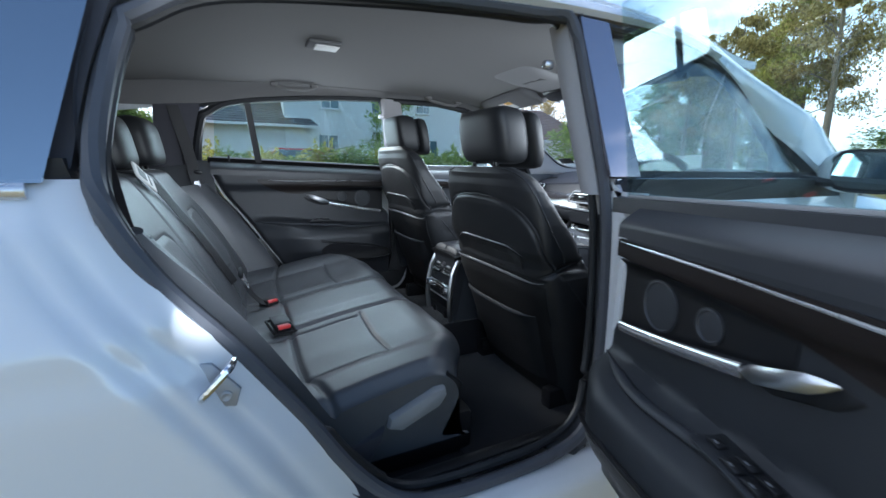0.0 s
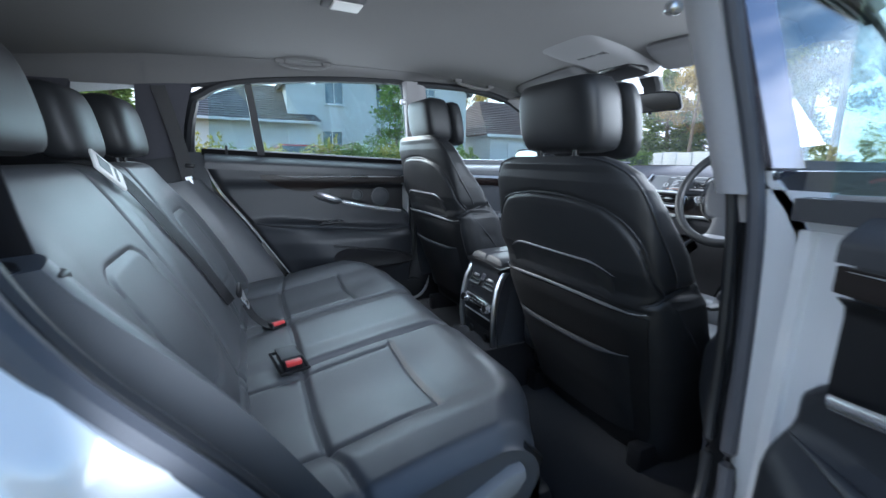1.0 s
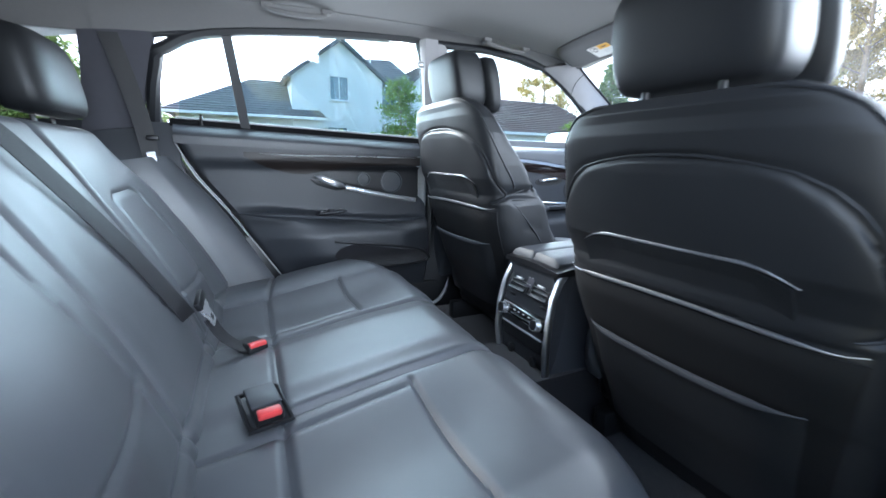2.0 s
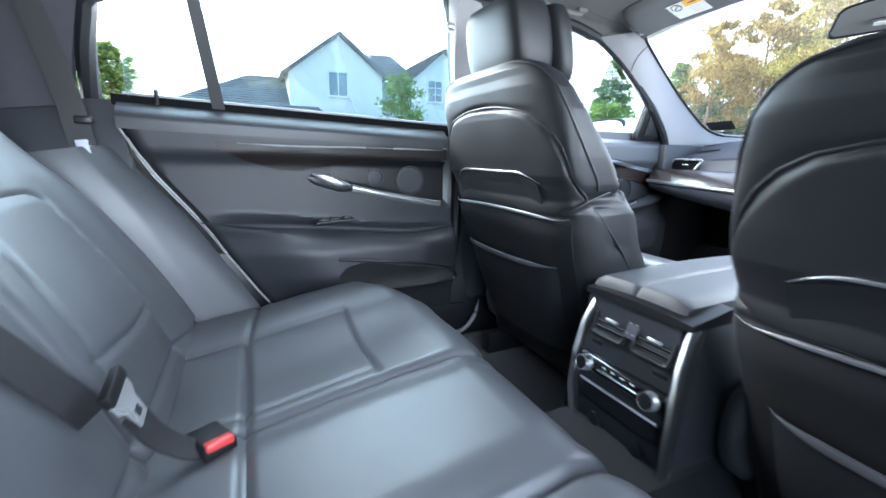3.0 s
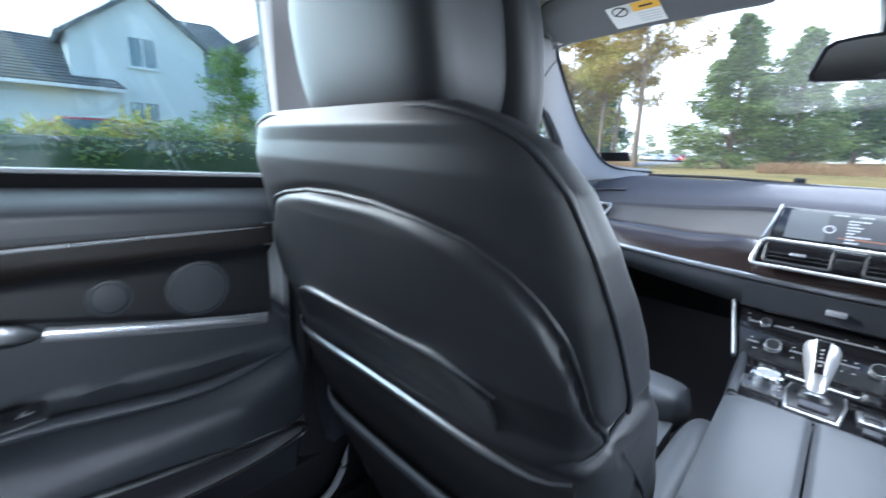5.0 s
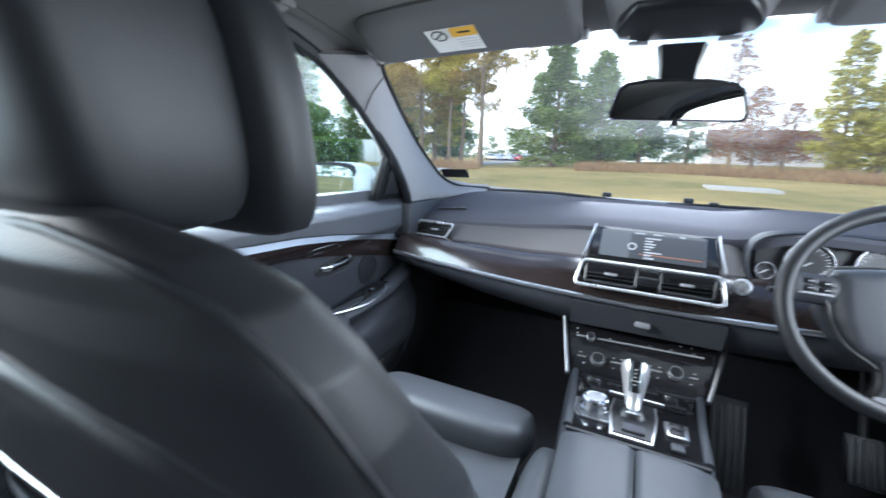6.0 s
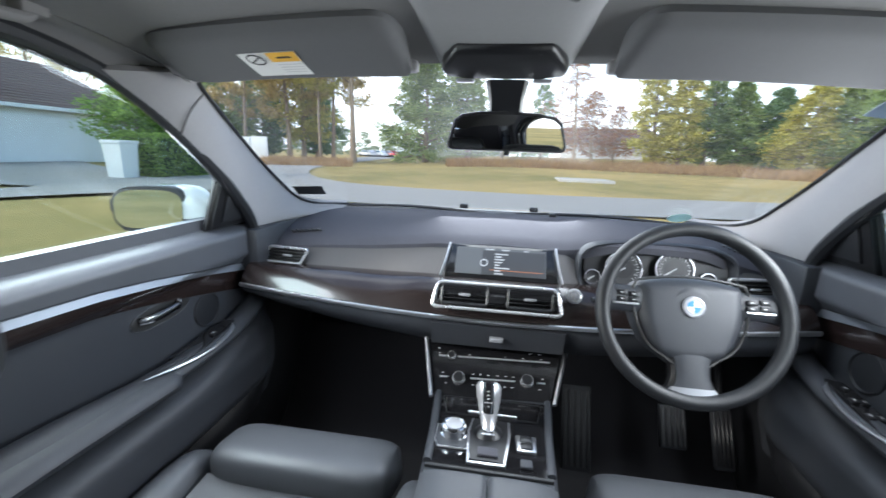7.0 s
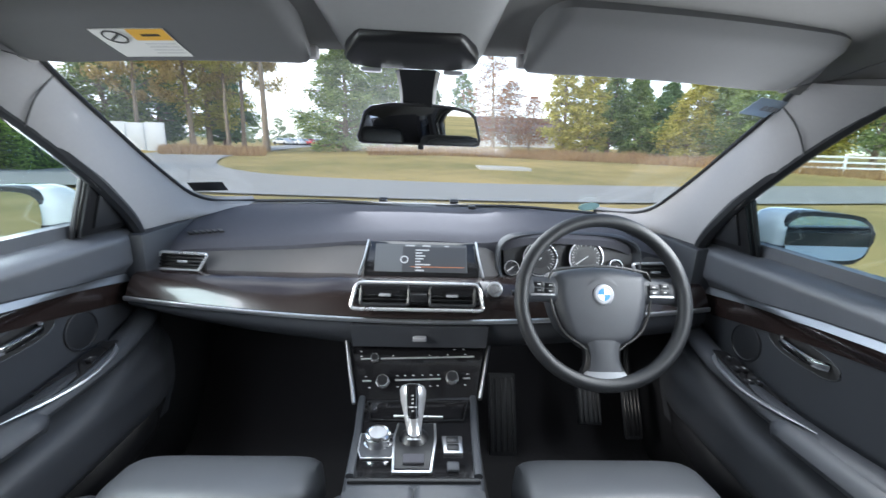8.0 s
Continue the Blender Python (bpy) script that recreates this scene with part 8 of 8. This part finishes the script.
def tree(kind, x, y, h, r, seed, label, leaf_mat, leaf=0.16, count=2600, trunk_r=0.22, bare=0.25, group="trees"):
    """A tree: tapered trunk, limbs with side twigs, and a crown of many small leaves in uneven sprays."""
    rnd = random.Random(seed)
    z0 = ground_z(x, y) - 0.1
    ob = thing("tree", label, "tree", (x, y, z0), group=group)
    trunk = []
    lean = Vector((rnd.uniform(-0.04, 0.04), rnd.uniform(-0.04, 0.04), 0))
    n = 9
    centre = []
    for i in range(n + 1):
        t = i / n
        c = Vector((lean.x * h * t + 0.12 * math.sin(3 * t + seed), lean.y * h * t + 0.12 * math.sin(4 * t + 2 * seed), h * 0.96 * t))
        centre.append(c)
        k = trunk_r * (1.25 if i == 0 else 1) * (1 - 0.92 * t) + 0.015
        trunk.append([c + Vector((k * math.cos(a), k * math.sin(a), 0)) for a in (2 * math.pi * q / 9 for q in range(9))])
    limbs = [loft(trunk)]
    lv = Leaves(seed)
    nl = {"conifer": 96, "larch": 64, "gum": 22}.get(kind, 30)
    for i in range(nl):
        t = bare + (0.985 - bare) * (i + rnd.random() * 0.8) / nl
        f = min(n - 1, int(t * n))
        base = centre[f].lerp(centre[f + 1], t * n - f)
        a = i * 2.4 + rnd.uniform(-0.5, 0.5)
        if kind in ("conifer", "larch"):
            reach = r * (1.02 - t) ** 0.70 * rnd.uniform(0.55, 1.20) * (0.55 + 0.45 * min(1, (t - bare) / 0.12))
            rise = reach * (rnd.uniform(-0.05, 0.45) if kind == "conifer" else rnd.uniform(0.0, 0.40))
        else:
            reach = r * math.sin(math.pi * min(0.97, 0.22 + 0.75 * t)) ** 0.8 * rnd.uniform(0.45, 1.25)
            rise = reach * rnd.uniform(0.25, 0.85)
        tip = base + Vector((math.cos(a) * reach, math.sin(a) * reach, rise))
        mid = base.lerp(tip, 0.5) + Vector((rnd.gauss(0, 0.06) * reach, rnd.gauss(0, 0.06) * reach, 0.10 * reach))
        limbs.append(tube([base, mid, tip], max(0.018, trunk_r * 0.26 * (1 - 0.7 * t)), 5))
        m = max(10, int(count / nl * (0.45 + 0.9 * reach / r)))
        twigs = 7 if kind in ("conifer", "larch") else 6
        for k in range(twigs):
            q = 0.30 + 0.70 * (k + rnd.random()) / twigs
            c = base.lerp(mid, q * 2) if q < 0.5 else mid.lerp(tip, q * 2 - 1)
            side_a = a + rnd.choice((-1, 1)) * rnd.uniform(0.4, 1.3)
            ln = reach * rnd.uniform(0.16, 0.42) + 0.12
            droop = rnd.uniform(-0.5, 0.15) if kind in ("conifer", "larch") else rnd.uniform(-0.35, 0.6)
            dvec = Vector((math.cos(side_a), math.sin(side_a), droop))
            e = c + dvec * ln
            if kind in ("gum", "larch", "broad") and k % 2:
                limbs.append(tube([c, e], max(0.010, trunk_r * 0.07), 4))
            for g in (0.35, 0.75, 1.05):
                sp = ln * rnd.uniform(0.40, 0.75) + 0.14
                lv.clump(c.lerp(e, g), (sp, sp, sp * 0.85), max(2, m // (3 * twigs)), leaf, along=dvec if kind != "gum" else (0, 0, -0.6))
    part("trunk", merge(*limbs), BARK, ob)
    lv.made("crown", leaf_mat, ob)
    return ob


def polar(bearing, dist):
    return 1.2 + dist * math.cos(radians(bearing)), dist * math.sin(radians(bearing))


for i, (kind, b, dist, h, r, lab, m, leaf, cnt, tr, bare) in enumerate((
        ("conifer", 11.0, 44, 13.0, 4.2, "feathery green conifer at the edge of the lawn", LEAF_GREEN, 0.13, 17000, 0.28, 0.03),
        ("conifer", 5.4, 46, 11.5, 4.0, "feathery green conifer at the edge of the lawn", LEAF_GREEN, 0.13, 13000, 0.25, 0.04),
        ("conifer", 0.5, 54, 10.0, 3.2, "green conifer behind the lawn", LEAF_DARK, 0.14, 9000, 0.22, 0.06),
        ("gum", 20.6, 43, 17.5, 4.2, "tall thin gum tree with golden leaves", LEAF_GOLD, 0.11, 8500, 0.30, 0.40),
        ("gum", 23.3, 47, 16.0, 3.6, "tall thin gum tree with olive leaves", LEAF_GOLD, 0.11, 8000, 0.22, 0.35),
        ("gum", 24.6, 45, 15.0, 3.0, "tall thin gum tree with sparse leaves", LEAF_YELLOW, 0.10, 5500, 0.18, 0.38),
        ("larch", 26.6, 50, 14.5, 4.0, "autumn tree with golden leaves", LEAF_YELLOW, 0.12, 11000, 0.26, 0.12),
        ("gum", 28.5, 47, 15.0, 4.0, "tall tree with sparse olive leaves", LEAF_GOLD, 0.11, 9000, 0.26, 0.26),
        ("conifer", 25.0, 58, 12.0, 3.6, "dark conifer behind the white wall", LEAF_DARK, 0.15, 10000, 0.3, 0.05),
        ("conifer", 31.5, 55, 12.5, 3.8, "dark conifer behind the white wall", LEAF_DARK, 0.15, 11000, 0.3, 0.05),
        ("conifer", 36.0, 52, 11.5, 3.6, "dark green conifer behind the garage", LEAF_GREEN, 0.15, 9000, 0.3, 0.05),
        ("gum", 33.5, 47, 14.0, 3.6, "tall tree with sparse olive leaves", LEAF_GOLD, 0.11, 7000, 0.22, 0.30),
        ("larch", -4.5, 52, 9.0, 2.6, "thin grey-green conifer behind the lawn", LEAF_DARK, 0.12, 4200, 0.16, 0.05),
        ("larch", -8.5, 43, 11.5, 3.2, "nearly bare larch with rust-red twigs", LEAF_RUST, 0.09, 3400, 0.16, 0.10),
        ("larch", -10.8, 47, 7.5, 3.4, "nearly bare spreading tree with rust-red twigs", LEAF_RUST, 0.09, 3600, 0.16, 0.08),
        ("larch", -13.5, 52, 6.5, 2.6, "rust-red shrub by the far building", LEAF_RUST, 0.09, 2800, 0.12, 0.06),
        ("larch", -17.6, 42, 10.5, 2.2, "slim larch turning yellow-green", LEAF_YELLOW, 0.11, 7500, 0.2, 0.05),
        ("larch", -20.4, 42, 10.0, 2.2, "slim larch turning yellow-green", LEAF_YELLOW, 0.11, 8000, 0.2, 0.05),
        ("larch", -23.2, 45, 9.0, 2.4, "slim larch turning green", LEAF_GREEN, 0.12, 7500, 0.2, 0.05),
        ("conifer", -26.0, 46, 7.8, 2.6, "green conifer at the edge of the grass", LEAF_GREEN, 0.13, 7500, 0.2, 0.03),
        ("conifer", -29.2, 47, 7.2, 2.6, "green conifer at the edge of the grass", LEAF_DARK, 0.13, 7500, 0.2, 0.03),
        ("larch", -32.0, 44, 7.2, 2.8, "pale green tree at the edge of the grass", LEAF_YELLOW, 0.12, 8000, 0.2, 0.06),
        ("conifer", -35.2, 45, 7.4, 3.0, "green conifer at the edge of the grass", LEAF_GREEN, 0.13, 9000, 0.2, 0.04),
        ("broad", -39.0, 42, 6.8, 3.0, "green tree at the edge of the grass", LEAF_GREEN, 0.12, 9000, 0.2, 0.10),
        ("larch", -43.0, 42, 7.5, 3.0, "yellow-green tree behind the white fence", LEAF_YELLOW, 0.12, 8500, 0.2, 0.10),
        ("broad", -47.5, 44, 8.2, 3.4, "green tree behind the white fence", LEAF_GREEN, 0.13, 9000, 0.2, 0.10),
        ("broad", -53.0, 46, 8.5, 3.6, "green tree behind the white fence", LEAF_GREEN, 0.14, 8000, 0.2, 0.10),
        ("broad", -60.0, 48, 9.0, 4.0, "green tree behind the white fence", LEAF_GREEN, 0.16, 6500, 0.2, 0.12),
        ("broad", 44.4, 21.5, 3.7, 1.15, "light green garden tree beside the garage", LEAF_HEDGE, 0.070, 5000, 0.10, 0.20),
        ("broad", 71.0, 21.0, 5.2, 1.1, "slender young green tree before the house", LEAF_HEDGE, 0.06, 3600, 0.06, 0.25),
        ("conifer", 103, 40, 9.0, 3.4, "hazy green conifer beyond the house", LEAF_GREEN, 0.15, 7000, 0.25, 0.05),
        ("conifer", 109, 36, 9.5, 3.4, "hazy green conifer beyond the house", LEAF_GREEN, 0.15, 7000, 0.25, 0.05),
        ("broad", 115, 36, 10.0, 4.0, "hazy green tree beyond the house", LEAF_GREEN, 0.15, 7000, 0.25, 0.05),
        ("gum", 62.0, 48, 11.5, 4.0, "golden tree behind the house", LEAF_GOLD, 0.11, 5500, 0.25, 0.15),
        ("gum", 52.0, 52, 12.0, 4.5, "golden tree behind the garage", LEAF_GOLD, 0.11, 6500, 0.25, 0.15),
        ("conifer", 44.0, 50, 12.0, 3.6, "dark conifer behind the garage", LEAF_DARK, 0.15, 9000, 0.25, 0.05))):
    tx, ty = polar(b, dist)
    tree(kind, tx, ty, h, r, 11 + i, lab, m, leaf * 1.22, int(cnt * (2.1 if kind == "conifer" else 1.7)), tr, bare)

# far tree line, its leaf colour paled to imitate haze
rnd = random.Random(77)
woods = Leaves(77)
for k in range(170):
    b = -80 + 260 * k / 170 + rnd.uniform(-1, 1)
    d = rnd.uniform(105, 150)
    x, y = polar(b, d)
    h = rnd.uniform(2.5, 6.0)
    for q in range(4):
        woods.clump((x + rnd.uniform(-4, 4), y + rnd.uniform(-4, 4), ground_z(x, y) + h * (0.2 + 0.24 * q)), (3.6 - 0.8 * q, 3.6 - 0.8 * q, h * 0.22), 90, 0.42)
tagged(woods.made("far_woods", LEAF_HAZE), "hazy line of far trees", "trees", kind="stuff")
# tall dry grass along the lawn's far edge
bm = bmesh.new()
for k in range(40000):
    b = -56 + 64 * rnd.random() if k % 4 else 20.8 + 11 * rnd.random()
    d = rnd.uniform(32, 41)
    x, y = polar(b, d)
    z = ground_z(x, y)
    h = rnd.uniform(0.25, 0.85) * (0.75 + 0.25 * math.sin(x * 0.9 + y * 0.7))
    a = rnd.uniform(0, 6.28)
    dx, dy = math.cos(a) * 0.022, math.sin(a) * 0.022
    vs = [bm.verts.new(q) for q in ((x - dx, y - dy, z - 0.05), (x + dx, y + dy, z - 0.05), (x + rnd.gauss(0, 0.2), y + rnd.gauss(0, 0.2), z + h))]
    bm.faces.new(vs)
tagged(part("tall_grass", bm, STRAW, smooth=False), "band of tall reddish dry grass", "grass", kind="stuff")
# white wall by the drive
wx, wy = 36.5, 21.5
wall = thing("garden_wall", "white garden wall panels beside the drive", "wall", (wx, wy, ground_z(wx, wy)))
for k in range(4):
    part("panel", rbox(-1.15 + 0.3 * k, -1.05 + 0.3 * k, -0.9 + 1.62 * k, 0.66 + 1.62 * k, -0.4, 2.15 - 0.05 * (k % 2), 0.03), RENDER_WHITE, wall)
    part("post", rbox(-1.22 + 0.3 * k, -0.98 + 0.3 * k, 0.66 + 1.62 * k, 0.72 + 1.62 * k, -0.3, 2.05, 0.01), RENDER_WHITE, wall)
# white rail fence
fence = thing("rail_fence", "white three-rail paddock fence", "fence", (0, 0, 0))
prev = None
for k in range(14):
    x, y = 26.5 - 0.4 * k, -20.5 - 2.3 * k
    z = ground_z(x, y)
    part("post", rbox(x - 0.06, x + 0.06, y - 0.06, y + 0.06, z - 0.1, z + 1.1, 0.01), FRAME_W, fence)
    if prev:
        for h in (0.35, 0.68, 1.0):
            part("rail", tube([(prev[0] - 0.05, prev[1], prev[2] + h), (x - 0.05, y, z + h)], 0.02, 6, ry=0.06), FRAME_W, fence)
    prev = (x, y, z)
# far building and parked cars
fb = thing("far_building", "pale building with a brown roof behind trees", "building")
bx, by = polar(-11, 70)
bz = ground_z(bx, by)
part("wall", rbox(bx, bx + 10, by - 9, by + 5, bz - 1, bz + 2.4, 0.02), material("tan_wall", (0.55, 0.52, 0.48), 0.9), fb, smooth=False)
roof_plane(fb, (bx - 0.6, by + 6, bz + 2.3), (bx - 0.6, by - 10, bz + 2.3), (bx + 5, by - 9.5, bz + 4.9), (bx + 5, by + 5.5, bz + 4.9), TILE_BROWN, 10)
CARS = [material("parked_paint", c, 0.25, coat=0.8, vary=0.05) for c in ((0.7, 0.71, 0.72), (0.35, 0.40, 0.46), (0.45, 0.05, 0.05), (0.62, 0.63, 0.65), (0.12, 0.16, 0.24))]
for k in range(10):
    x, y = polar(14.6 + 0.85 * k * 0.6, 96 - 1.0 * (k % 3))
    if k == 9:
        x, y = 2.9, 18.4  # behind the hedge
    z = ground_z(x, y) + (0.25 if k == 9 else 0)
    pc = thing("parked_car", ("parked %s car in the far car park" % ("white", "grey", "red", "silver", "blue")[k % 5]) if k < 9 else "red car parked behind the house hedge", "car", (x, y, z), group="parked cars")
    prof = [(-2.2, 0.35), (-2.2, 0.75), (-1.5, 0.9), (-0.9, 1.42), (0.7, 1.42), (1.5, 0.92), (2.2, 0.75), (2.2, 0.35)]
    rot = Matrix.Rotation(radians(60 if k < 9 else 5), 4, "Z")
    part("body", outline_prism(prof, lambda p: rot @ Vector((p[0], -0.85, p[1])), lambda p: rot @ Vector((p[0], 0.85, p[1])), 0.08), CARS[k % 5 if k < 9 else 2], pc)
    part("glass", outline_prism([(-1.35, 0.95), (-0.88, 1.34), (0.66, 1.34), (1.3, 0.95)], lambda p: rot @ Vector((p[0], -0.865, p[1])), lambda p: rot @ Vector((p[0], 0.865, p[1]))), HOUSE_GLASS, pc)
    for wx in (-1.35, 1.35):
        for wy in (-0.8, 0.8):
            part("wheel", lathe([(0.2, -0.1), (0.32, -0.1), (0.32, 0.1), (0.2, 0.1)], rot @ Matrix.Translation((wx, wy, 0.32)) @ Matrix.Rotation(radians(90), 4, "X"), 14), RUBBER, pc)
